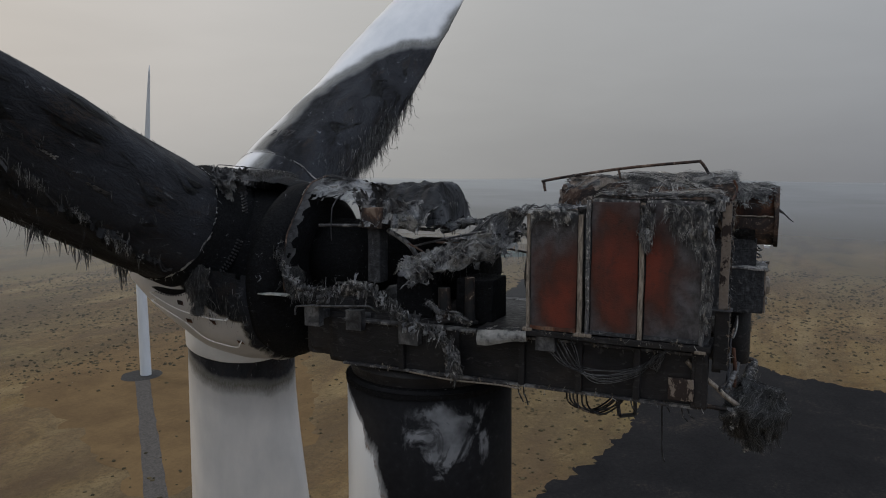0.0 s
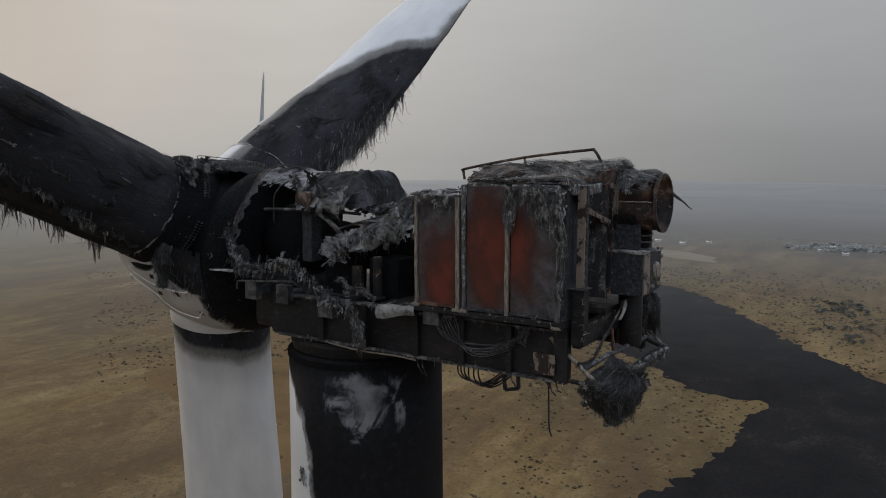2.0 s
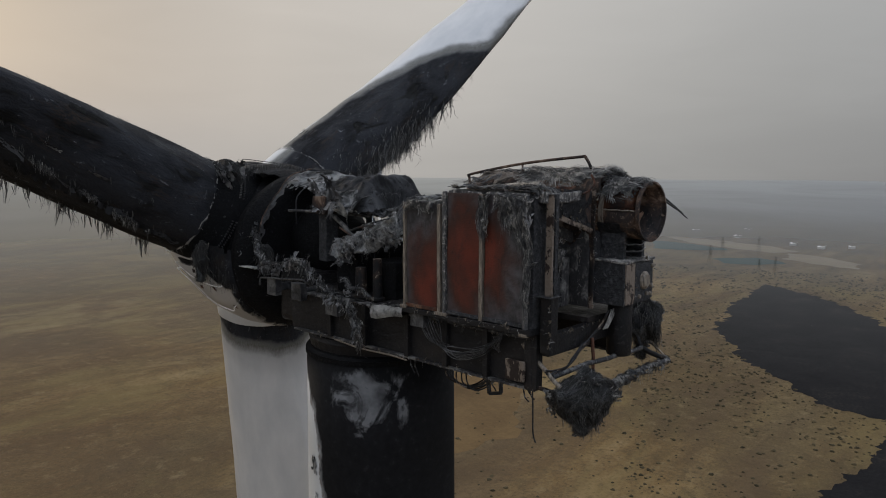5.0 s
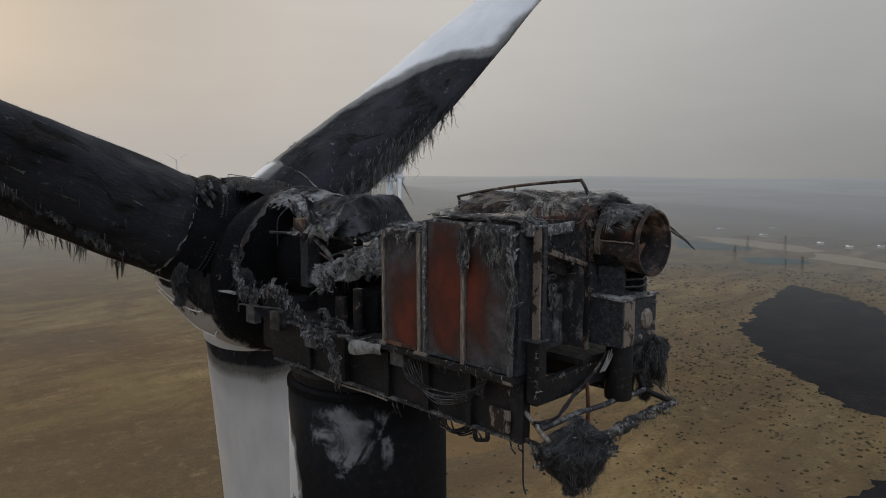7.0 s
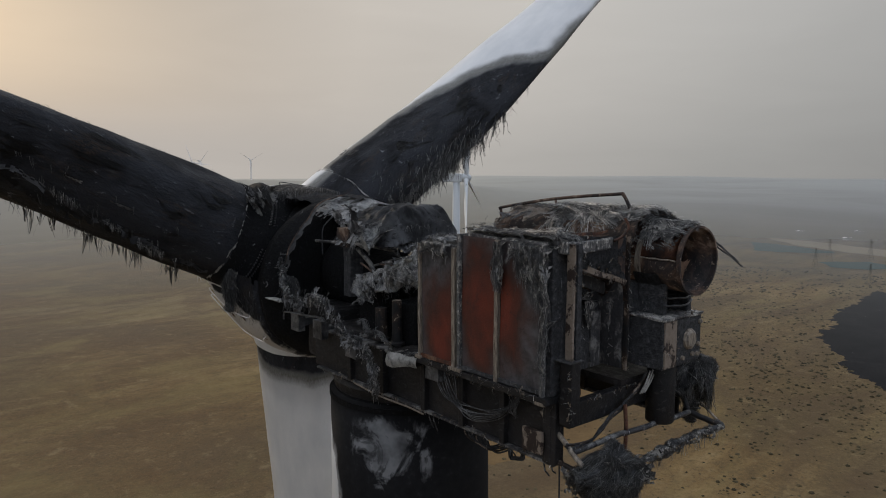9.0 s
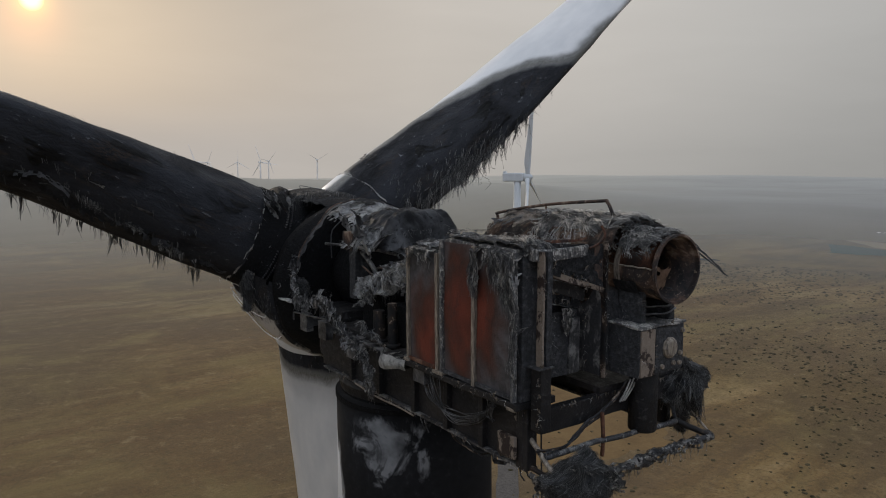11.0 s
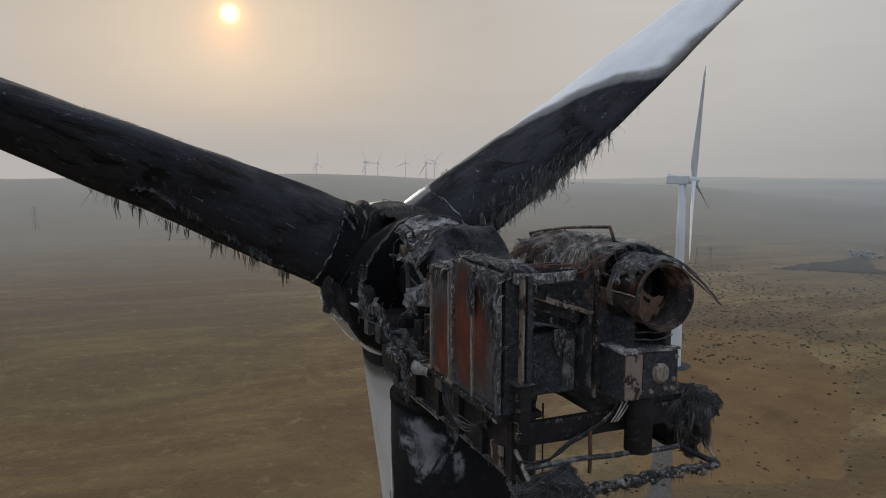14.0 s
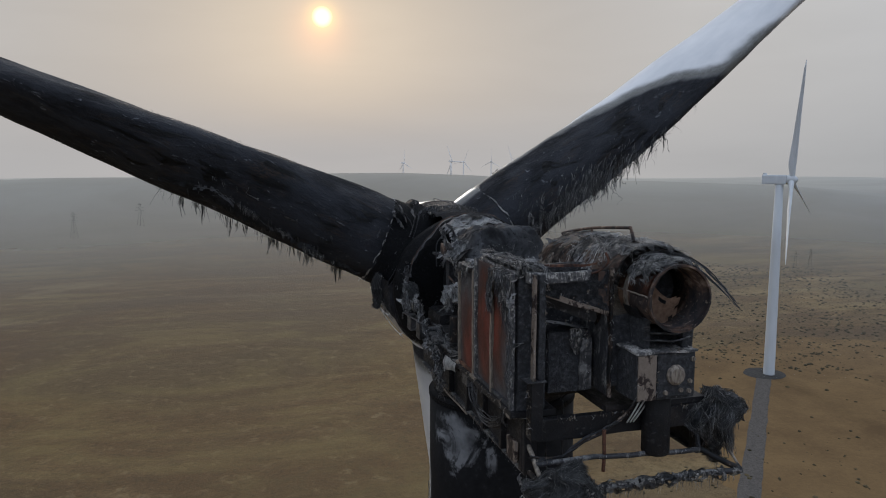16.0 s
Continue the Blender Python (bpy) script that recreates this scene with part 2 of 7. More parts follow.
def grey_flake(k, bsdf, pos):
    """Soot-black plate with pale grey heat-bleached islands."""
    a = k.math("MULTIPLY_ADD", k.noise(pos, 2.0, 4, 0.6, 0.5), 0.5, k.math("MULTIPLY", k.noise(k.scaled(pos, (1.0, 1.0, 0.6)), 8.0, 8, 0.7, 0.6), 0.5))
    f = k.noise(pos, 22, 5, 0.65)
    c = k.mix(f, (0.014, 0.014, 0.016), (0.068, 0.067, 0.071))
    c = k.mix(k.ramp(a, [(0.50, 0.0), (0.54, 0.35), (0.565, 0.9), (0.66, 1.0)]), c, k.mix(f, (0.11, 0.108, 0.106), (0.33, 0.322, 0.31)))
    surface(k, bsdf, c, 0.55, 0.1, k.math("ADD", a, f), 0.012, 0.35)


def pale_scrap(k, bsdf, pos):
    f = k.noise(pos, 7, 5, 0.65)
    c = k.ramp(f, [(0.32, (0.14, 0.14, 0.138)), (0.46, (0.42, 0.415, 0.40)), (0.65, (0.62, 0.61, 0.59))])
    surface(k, bsdf, c, 0.6, 0.0, f, 0.01, 0.4)


def gelcoat(k, bsdf, pos):
    n = k.noise(k.scaled(pos, (1, 1, 0.15)), 2.0, 5, 0.6)
    f = k.noise(pos, 30, 3, 0.6)
    c = k.ramp(n, [(0.3, (0.62, 0.63, 0.64)), (0.7, (0.74, 0.75, 0.76))])
    surface(k, bsdf, c, k.ramp(f, [(0.3, 0.55), (0.7, 0.7)]), 0.0, n, 0.002, 0.3)


def sooted(mask, black=1.35, tint=(1.0, 1.0, 1.0)):
    """White gelcoat carrying a soot stain; mask(k, pos) gives where it is burnt."""

    def build(k, bsdf, pos):
        n = k.noise(k.scaled(pos, (0.4, 1, 1)), 1.6, 5, 0.6)
        white = k.ramp(n, [(0.3, (0.60, 0.62, 0.64)), (0.7, (0.74, 0.75, 0.76))])
        streak = k.noise(k.scaled(pos, (1.0, 2.4, 2.4)), 2.2, 8, 0.66, 1.0)
        patch = k.noise(k.scaled(pos, (0.6, 1.2, 1.2)), 1.0, 4, 0.55, 0.8)
        fine = k.noise(k.scaled(pos, (1.0, 3.0, 3.0)), 12, 5, 0.6)
        c = k.ramp(streak, [(0.3, (0.006, 0.0062, 0.0072)), (0.52, (0.012, 0.0124, 0.0145)), (0.66, (0.018, 0.0187, 0.022)), (0.80, (0.055, 0.056, 0.06))])
        c = k.mix(k.ramp(patch, [(0.38, 0.0), (0.68, 0.8)]), c, (0.024, 0.0265, 0.033))
        c = k.mix(k.math("MULTIPLY", k.ramp(k.noise(k.scaled(pos, (0.4, 1.5, 1.5)), 1.7, 5, 0.6, 0.7), [(0.54, 0.0), (0.64, 0.7)]), k.ramp(fine, [(0.42, 0.0), (0.58, 1.0)])), c, (0.036, 0.026, 0.019))
        chip = k.noise(k.scaled(pos, (0.6, 1.2, 1.2)), 5.0, 9, 0.72, 1.0)
        c = k.mix(k.math("MULTIPLY", k.ramp(chip, [(0.605, 0.0), (0.63, 1.0)]), k.ramp(streak, [(0.45, 0.1), (0.60, 0.8)])), c, (0.15, 0.154, 0.17))
        c = k.mix(1.0, c, (black, black, black), "MULTIPLY")
        m = mask(k, pos)
        c = k.mix(m, k.mix(1.0, white, tint, "MULTIPLY"), c)
        c = k.mix(k.math("MULTIPLY", k.ramp(m, [(0.25, 0.0), (0.6, 0.75), (0.95, 0.0)]), k.ramp(fine, [(0.3, 0.4), (0.6, 1.0)])), c, (0.085, 0.082, 0.058))
        relief = k.math("MULTIPLY", m, k.math("ADD", k.math("MULTIPLY", streak, 0.7), k.math("MULTIPLY", chip, 1.0)))
        gloss = k.ramp(patch, [(0.42, 0.8), (0.58, 0.6)])
        surface(k, bsdf, c, k.mix(m, (0.4, 0.4, 0.4), gloss), 0.0, relief, 0.07, 0.18)

    return build


def separate(k, pos):
    s = k.n("ShaderNodeSeparateXYZ")
    k.link(pos, s.inputs[0])
    return s.outputs


def blade_mask(stops, soft=0.55):
    """Soot where the chord position lies behind a line that runs back along the blade; stops: (s, chord) pairs."""

    def mask(k, pos):
        x, y, z = separate(k, pos)
        line = k.ramp(k.math("DIVIDE", x, 45.0), [(s / 45.0, (c + 4.0) / 8.0) for s, c in stops])
        line = k.math("MULTIPLY_ADD", line, 8.0, -4.0)
        wob = k.math("MULTIPLY_ADD", k.noise(k.scaled(pos, (0.5, 0.8, 0.8)), 0.8, 4, 0.55), 0.9, -0.45)
        edge = k.math("SUBTRACT", k.math("ADD", line, wob), k.math("ADD", y, k.math("MULTIPLY", z, 0.6)))
        return k.ramp(k.math("MULTIPLY_ADD", edge, 0.5 / soft, 0.5), [(0.15, 0.0), (0.5, 0.55), (0.8, 1.0)], "EASE")

    return mask


def tower_mask(k, pos):
    """Burnt from the top on the side facing back, with pale peeled islands, white again on the windward side lower down."""
    x, y, z = separate(k, pos)
    z = k.math("ADD", z, GROUND)
    n = k.noise(k.scaled(pos, (1, 1, 0.5)), 1.3, 6, 0.65, 0.5)
    lim = k.math("MAXIMUM", k.math("MAXIMUM", k.math("ADD", z, 2.72), k.math("MULTIPLY_ADD", z, 0.26, 1.09)), -0.45)
    e = k.math("SUBTRACT", k.math("MULTIPLY_ADD", n, 0.7, -0.35), k.math("SUBTRACT", y, lim))
    m = k.ramp(k.math("MULTIPLY_ADD", e, 2.2, 0.5), [(0.3, 0.0), (0.45, 0.6), (0.7, 1.0)])
    fade = k.ramp(k.math("DIVIDE", z, -60.0), [(0.25, 1.0), (0.45, 0.0)])
    # pale cloud of flaked paint below the bearing, on the flank
    dx, dy, dz = k.math("ADD", x, 1.15), k.math("ADD", y, 1.0), k.math("ADD", z, 2.2)
    r2 = k.math("ADD", k.math("ADD", k.math("MULTIPLY", dx, dx), k.math("MULTIPLY", dy, dy)), k.math("MULTIPLY", k.math("MULTIPLY", dz, dz), 1.5))
    blob = k.math("SUBTRACT", 1.0, k.math("MULTIPLY", r2, 0.85))
    fl = k.noise(k.scaled(pos, (1.0, 1.0, 0.7)), 1.6, 8, 0.62, 1.0)
    soft = k.noise(pos, 2.2, 3, 0.5)
    isl = k.math("MULTIPLY", k.ramp(k.math("ADD", fl, k.math("MULTIPLY_ADD", blob, 0.16, -0.10)), [(0.50, 0.0), (0.56, 0.55), (0.575, 0.95), (0.60, 1.0)]), k.ramp(blob, [(0.0, 0.0), (0.55, 1.0)]))
    isl = k.math("MULTIPLY", isl, k.ramp(soft, [(0.34, 0.15), (0.60, 0.9)]))
    return k.math("MULTIPLY", m, fade, None, True), k.math("MULTIPLY", isl, m)


def rust_flap(k, bsdf, pos):
    f = k.noise(pos, 12, 5, 0.65)
    c = k.ramp(f, [(0.3, (0.22, 0.14, 0.095)), (0.7, (0.42, 0.28, 0.20))])
    surface(k, bsdf, c, 0.75, 0.0, f, 0.01, 0.3)


def sheet_metal(k, bsdf, pos):
    """Buckled grey sheet, sooty but still shiny."""
    a = k.noise(pos, 2.4, 5, 0.6, 0.8)
    f = k.noise(pos, 20, 5, 0.65)
    c = k.ramp(a, [(0.35, (0.018, 0.018, 0.020)), (0.5, (0.075, 0.077, 0.082)), (0.62, (0.17, 0.172, 0.178)), (0.72, (0.05, 0.05, 0.054))])
    c = k.mix(k.ramp(f, [(0.5, 0.0), (0.7, 0.7)]), c, (0.02, 0.02, 0.022))
    surface(k, bsdf, c, k.ramp(f, [(0.3, 0.3), (0.7, 0.55)]), 0.35, f, 0.01, 0.5)


def soot(k, bsdf, pos):
    """Thick matt soot with thin grey scuffs."""
    big = k.noise(pos, 1.6, 5, 0.6, 0.8)
    fine = k.noise(pos, 16, 6, 0.68)
    c = k.ramp(fine, [(0.35, (0.0055, 0.0056, 0.0062)), (0.6, (0.010, 0.0103, 0.0115)), (0.75, (0.034, 0.035, 0.038))])
    scuff = k.noise(k.scaled(pos, (1.0, 0.6, 1.0)), 7, 9, 0.75, 1.2)
    c = k.mix(k.math("MULTIPLY", k.ramp(scuff, [(0.62, 0.0), (0.64, 1.0)]), k.ramp(big, [(0.47, 0.0), (0.60, 0.95)])), c, (0.21, 0.215, 0.225))
    surface(k, bsdf, c, 0.75, 0.0, k.math("ADD", fine, scuff), 0.05, 0.1)


def haze_white(k, bsdf, pos):
    """White gelcoat with the cool smoke haze in front of it painted into its colour."""
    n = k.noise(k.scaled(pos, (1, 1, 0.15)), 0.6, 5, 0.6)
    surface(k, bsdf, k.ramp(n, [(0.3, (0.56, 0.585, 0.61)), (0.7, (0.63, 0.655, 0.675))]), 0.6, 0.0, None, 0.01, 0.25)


def hazy_paint(k, bsdf, pos):
    """White tower paint, its tone set pale to stand for the far smoke haze."""
    n = k.noise(pos, 0.5, 4, 0.6)
    surface(k, bsdf, k.ramp(n, [(0.3, (0.68, 0.66, 0.64)), (0.7, (0.74, 0.72, 0.70))]), 0.6, 0.0, None, 0.01, 0.2)


def sheet_dark(k, bsdf, pos):
    """Smooth buckled cover sheet, grey-black with faint blue scorch clouds and a few scratches."""
    a = k.noise(pos, 1.5, 5, 0.55, 0.8)
    f = k.noise(k.scaled(pos, (1.0, 0.3, 1.0)), 16, 6, 0.68)
    c = k.ramp(a, [(0.35, (0.022, 0.0225, 0.025)), (0.5, (0.075, 0.077, 0.084)), (0.65, (0.16, 0.163, 0.174))])
    c = k.mix(k.ramp(f, [(0.36, 0.8), (0.46, 0.0)]), c, (0.012, 0.012, 0.013))
    surface(k, bsdf, c, k.ramp(f, [(0.3, 0.5), (0.7, 0.75)]), 0.0, k.math("ADD", f, a), 0.02, 0.25)


def sheet_pale(k, bsdf, pos):
    """Bleached cover sheet: grey-blue to near white, with sooty edges."""
    a = k.noise(pos, 2.8, 6, 0.62, 1.0)
    f = k.noise(pos, 20, 5, 0.66)
    c = k.ramp(a, [(0.35, (0.018, 0.018, 0.020)), (0.44, (0.11, 0.113, 0.122)), (0.52, (0.30, 0.305, 0.315)), (0.61, (0.55, 0.553, 0.555)), (0.70, (0.13, 0.11, 0.09))])
    c = k.mix(k.ramp(f, [(0.55, 0.0), (0.68, 0.8)]), c, (0.02, 0.02, 0.022))
    surface(k, bsdf, c, 0.5, 0.0, k.math("ADD", a, f), 0.015, 0.45)


def bright_rail(k, bsdf, pos):
    """White enamelled rail, a little smoky."""
    surface(k, bsdf, k.ramp(k.noise(pos, 3.0, 3, 0.6), [(0.3, (0.62, 0.60, 0.57)), (0.6, (0.88, 0.87, 0.85))]), 0.35, 0.0, None, 0.01, 0.5)


def bright_fibre(k, bsdf, pos):
    """Single clean glass hairs."""
    rnd = k.n("ShaderNodeNewGeometry").outputs["Random Per Island"]
    c = k.ramp(rnd, [(0.0, (0.15, 0.15, 0.152)), (0.5, (0.34, 0.338, 0.33)), (1.0, (0.72, 0.71, 0.69))])
    c = k.mix(k.ramp(k.noise(pos, 4.0, 5, 0.6), [(0.40, 0.6), (0.56, 0.0)]), c, (0.06, 0.056, 0.053))
    surface(k, bsdf, c, 0.45, 0.0, None, 0.01, 0.5)


M = {name: material(name, f) for name, f in dict(
    frame_black=frame_black, char=char, laminate=laminate, fibre=fibre, dark_fibre=dark_fibre, mat_ash=mat_ash, tan_ash=tan_ash,
    scorched_steel=scorched_steel, rust_steel=rust_steel, strip=strip, cream_flake=cream_flake, grey_flake=grey_flake, pale_scrap=pale_scrap, gelcoat=gelcoat, sheet_metal=sheet_metal, rust_flap=rust_flap, sheet_dark=sheet_dark, hazy_paint=hazy_paint, haze_white=haze_white, soot=soot, rust_dark=rust_dark, sheet_pale=sheet_pale, bright_fibre=bright_fibre, bright_rail=bright_rail).items()}
M["panel_brown"] = material("panel_brown", hot_panel(-0.10, 0.35, 0.30, 0.75))
M["panel_red"] = material("panel_red", hot_panel(-0.06, 1.05, 0.34, 0.95))
M["panel_grey"] = material("panel_grey", hot_panel(0.40, 1.0, 0.36, 0.60))
# light from the sky painted in: white lifted above 1 on blades a and b
M["blade_a"] = material("blade_a", sooted(blade_mask([(0, 3.9), (6.5, 2.4), (8.5, 0.95), (14.0, 0.6), (24.0, 0.3), (36.0, -3.8)]), 1.35, (1.14, 1.12, 1.10)))
# stops past s 9.6 keep a narrow dark strip along the trailing edge
M["blade_b"] = material("blade_b", sooted(blade_mask([(0, 0.55), (1.98, 0.55), (2.06, 0.95), (2.5, 0.95), (3.4, 0.85), (4.4, 0.68), (5.5, 0.5), (7.0, 0.08), (8.4, -0.7), (9.6, -1.35), (16, -1.4), (19, -3.9)], 0.48), 1.35, (1.18, 1.15, 1.13)))
M["blade_c"] = material("blade_c", sooted(lambda k, pos: k.ramp(k.math("ADD", k.math("ADD", k.math("DIVIDE", separate(k, pos)[0], 10.0), k.math("MULTIPLY", separate(k, pos)[1], 0.02)), k.math("MULTIPLY", k.noise(pos, 0.9, 5, 0.6), 0.06)), [(0.255, 1.0), (0.268, 0.7), (0.30, 0.22), (0.345, 0.03), (0.37, 0.0)]), 1.35, (0.97, 0.935, 0.90)))


def grass(k, bsdf, pos):
    """Dry steppe: straw, bare earth and greyish scrub at several scales."""
    big = k.noise(pos, 0.006, 5, 0.6, 0.5)
    mid = k.noise(k.scaled(pos, (0.30, 1.0, 1.0)), 0.035, 6, 0.62, 0.8)
    clump = k.noise(pos, 0.16, 6, 0.68, 0.4)
    fine = k.noise(pos, 0.7, 6, 0.72)
    tuft = k.noise(pos, 2.6, 3, 0.6)
    c = k.ramp(mid, [(0.32, (0.122, 0.074, 0.034)), (0.5, (0.212, 0.137, 0.061)), (0.66, (0.305, 0.210, 0.103))])
    band = k.noise(k.scaled(pos, (0.16, 1.0, 1.0)), 0.016, 5, 0.6, 1.2)
    c = k.mix(k.ramp(band, [(0.40, 0.55), (0.52, 0.0)]), c, (0.098, 0.066, 0.035))
    c = k.mix(k.ramp(band, [(0.52, 0.0), (0.64, 0.5)]), c, (0.285, 0.215, 0.105))
    soil = k.noise(k.scaled(pos, (0.35, 1.0, 1.0)), 0.011, 6, 0.6, 1.0)
    px_, py_, pz_ = separate(k, pos)
    west = k.math("MULTIPLY_ADD", k.math("SUBTRACT", py_, k.math("MULTIPLY", px_, 1.2)), 0.00045, 0.0)
    c = k.mix(k.ramp(k.math("ADD", soil, west), [(0.46, 0.0), (0.60, 0.8)]), c, (0.118, 0.073, 0.038))
    c = k.mix(k.ramp(soil, [(0.34, 0.5), (0.44, 0.0)]), c, (0.27, 0.205, 0.11))
    c = k.mix(k.ramp(big, [(0.44, 0.0), (0.58, 0.6)]), c, (0.118, 0.088, 0.05))
    c = k.mix(k.ramp(clump, [(0.50, 0.0), (0.68, 0.55)]), c, (0.09, 0.068, 0.038))
    c = k.mix(k.ramp(clump, [(0.30, 0.45), (0.45, 0.0)]), c, (0.285, 0.215, 0.12))
    c = k.mix(k.ramp(fine, [(0.48, 0.0), (0.68, 0.65)]), c, (0.065, 0.05, 0.029))
    c = k.mix(k.ramp(tuft, [(0.55, 0.0), (0.7, 0.35)]), c, (0.28, 0.215, 0.12))
    olive = k.noise(k.scaled(pos, (0.45, 1.0, 1.0)), 0.013, 7, 0.66, 1.4)
    c = k.mix(k.ramp(olive, [(0.50, 0.0), (0.62, 0.45)]), c, (0.215, 0.162, 0.070))
    c = k.mix(k.ramp(olive, [(0.36, 0.5), (0.46, 0.0)]), c, (0.100, 0.067, 0.043))
    surface(k, bsdf, c, 0.95, 0.0, k.math("ADD", k.math("ADD", fine, tuft), k.math("MULTIPLY", clump, 3.0)), 0.35, 0.1)


def burnt_grass(k, bsdf, pos):
    a = k.noise(pos, 0.05, 5, 0.6, 0.5)
    f = k.noise(pos, 0.9, 6, 0.7)
    c = k.ramp(k.math("MULTIPLY_ADD", f, 0.5, k.math("MULTIPLY", a, 0.5)), [(0.35, (0.008, 0.008, 0.009)), (0.55, (0.016, 0.0155, 0.0165)), (0.64, (0.034, 0.029, 0.025)), (0.74, (0.09, 0.07, 0.045))])
    surface(k, bsdf, c, 0.95, 0.0, f, 0.1, 0.1)


def earth(k, bsdf, pos):
    a = k.noise(pos, 0.05, 5, 0.6, 0.5)
    f = k.noise(pos, 0.8, 6, 0.7)
    c = k.ramp(k.math("MULTIPLY_ADD", f, 0.35, k.math("MULTIPLY", a, 0.65)), [(0.35, (0.115, 0.072, 0.035)), (0.6, (0.178, 0.115, 0.054))])
    surface(k, bsdf, c, 0.95, 0.0, f, 0.1, 0.1)


def green_field(k, bsdf, pos):
    a = k.noise(pos, 0.01, 4, 0.6)
    c = k.ramp(a, [(0.3, (0.03, 0.065, 0.06)), (0.7, (0.045, 0.085, 0.075))])
    surface(k, bsdf, c, 0.95, 0.0, a, 0.1, 0.1)


def stubble_field(k, bsdf, pos):
    a = k.noise(pos, 0.012, 4, 0.6)
    c = k.ramp(a, [(0.3, (0.28, 0.22, 0.145)), (0.7, (0.36, 0.29, 0.19))])
    surface(k, bsdf, c, 0.95, 0.0, a, 0.1, 0.1)


def dark_scrub(k, bsdf, pos):
    f = k.noise(pos, 0.12, 6, 0.7)
    c = k.ramp(f, [(0.35, (0.062, 0.064, 0.058)), (0.6, (0.09, 0.09, 0.078)), (0.7, (0.14, 0.125, 0.095))])
    surface(k, bsdf, c, 0.95, 0.0, f, 0.1, 0.1)


def hazy_leaf(k, bsdf, pos):
    """Grey-green crowns, lightened so that the far haze sits in their colour."""
    f = k.noise(pos, 0.2, 5, 0.7)
    surface(k, bsdf, k.ramp(f, [(0.35, (0.22, 0.228, 0.226)), (0.65, (0.30, 0.305, 0.295))]), 0.95, 0.0, None, 0.1, 0.1)


def gravel(k, bsdf, pos):
    f = k.noise(pos, 1.5, 6, 0.7)
    c = k.ramp(f, [(0.3, (0.055, 0.05, 0.048)), (0.7, (0.13, 0.118, 0.105))])
    surface(k, bsdf, c, 0.95, 0.0, f, 0.05, 0.1)


def scrub(k, bsdf, pos):
    rnd = k.n("ShaderNodeNewGeometry").outputs["Random Per Island"]
    c = k.ramp(rnd, [(0.0, (0.045, 0.039, 0.024)), (0.6, (0.075, 0.061, 0.036)), (1.0, (0.12, 0.094, 0.054))])
    surface(k, bsdf, c, 0.95, 0.0, None, 0.1, 0.1)


def dark_gravel(k, bsdf, pos):
    f = k.noise(pos, 1.2, 6, 0.7)
    surface(k, bsdf, k.ramp(f, [(0.3, (0.03, 0.03, 0.031)), (0.7, (0.075, 0.072, 0.068))]), 0.95, 0.0, f, 0.05, 0.1)


for name, f in dict(dark_gravel=dark_gravel, hazy_leaf=hazy_leaf, grass=grass, burnt_grass=burnt_grass, gravel=gravel, dark_scrub=dark_scrub, scrub=scrub, earth=earth, green_field=green_field, stubble_field=stubble_field).items():
    M[name] = material(name, f)
def tower_paint(k, bsdf, pos):
    """White tower paint burnt to matt black, flaked to smooth grey in a cloud below the bearing."""
    n = k.noise(k.scaled(pos, (1, 1, 0.2)), 0.9, 4, 0.6)
    white = k.ramp(n, [(0.3, (0.60, 0.61, 0.62)), (0.7, (0.72, 0.73, 0.73))])
    f = k.noise(pos, 7, 6, 0.65)
    black = k.ramp(f, [(0.3, (0.006, 0.006, 0.007)), (0.6, (0.011, 0.011, 0.0125)), (0.8, (0.03, 0.03, 0.033))])
    m, isl = tower_mask(k, pos)
    edge = k.ramp(m, [(0.25, 0.0), (0.5, 1.0), (0.75, 0.0)])
    c = k.mix(m, white, black)
    c = k.mix(k.math("MULTIPLY", edge, k.ramp(f, [(0.42, 0.0), (0.55, 0.8)])), c, (0.12, 0.075, 0.045))
    c = k.mix(isl, c, k.mix(f, (0.15, 0.152, 0.16), (0.26, 0.262, 0.27)))
    surface(k, bsdf, c, k.ramp(m, [(0.0, 0.45), (1.0, 0.75)]), 0.0, f, 0.004, 0.18)


M["tower_paint"] = material("tower_paint", tower_paint)
def spinner_mask(k, pos):
    """Burnt round the root of the charred blade and at the back rim."""
    x, y, z = separate(k, pos)
    c = k.math("MULTIPLY", k.math("ADD", k.math("MULTIPLY", x, -0.906), k.math("MULTIPLY", z, 0.423)), 1 / 1.95)
    lim = k.math("MAXIMUM", k.math("MULTIPLY_ADD", c, 6.0, -5.0), k.math("MAXIMUM", k.math("MULTIPLY_ADD", z, 1.5, -2.05), -1.62))
    n = k.math("MULTIPLY_ADD", k.noise(pos, 1.6, 5, 0.6, 0.4), 0.8, -0.4)
    e = k.math("SUBTRACT", k.math("ADD", lim, n), y)
    return k.ramp(k.math("MULTIPLY_ADD", e, 2.4, 0.5), [(0.3, 0.0), (0.55, 1.0)])


# last argument: shell white dulled by smoke stain
M["spinner_paint"] = material("spinner_paint", sooted(spinner_mask, 0.8, (0.72, 0.68, 0.645)))


# ---- mesh helpers ----
# hair-fine matted material that nobody could count
LOOSE = ("loose_fibre", "fibre_fringe", "charred_fringe", "peeled_ply", "skin_tuft", "charred_tuft", "upper_wisp", "matted_fibre", "fibre_rag", "pale_fibre", "dark_fibre", "burnt_lagging", "torn_lip", "bolt_ring")


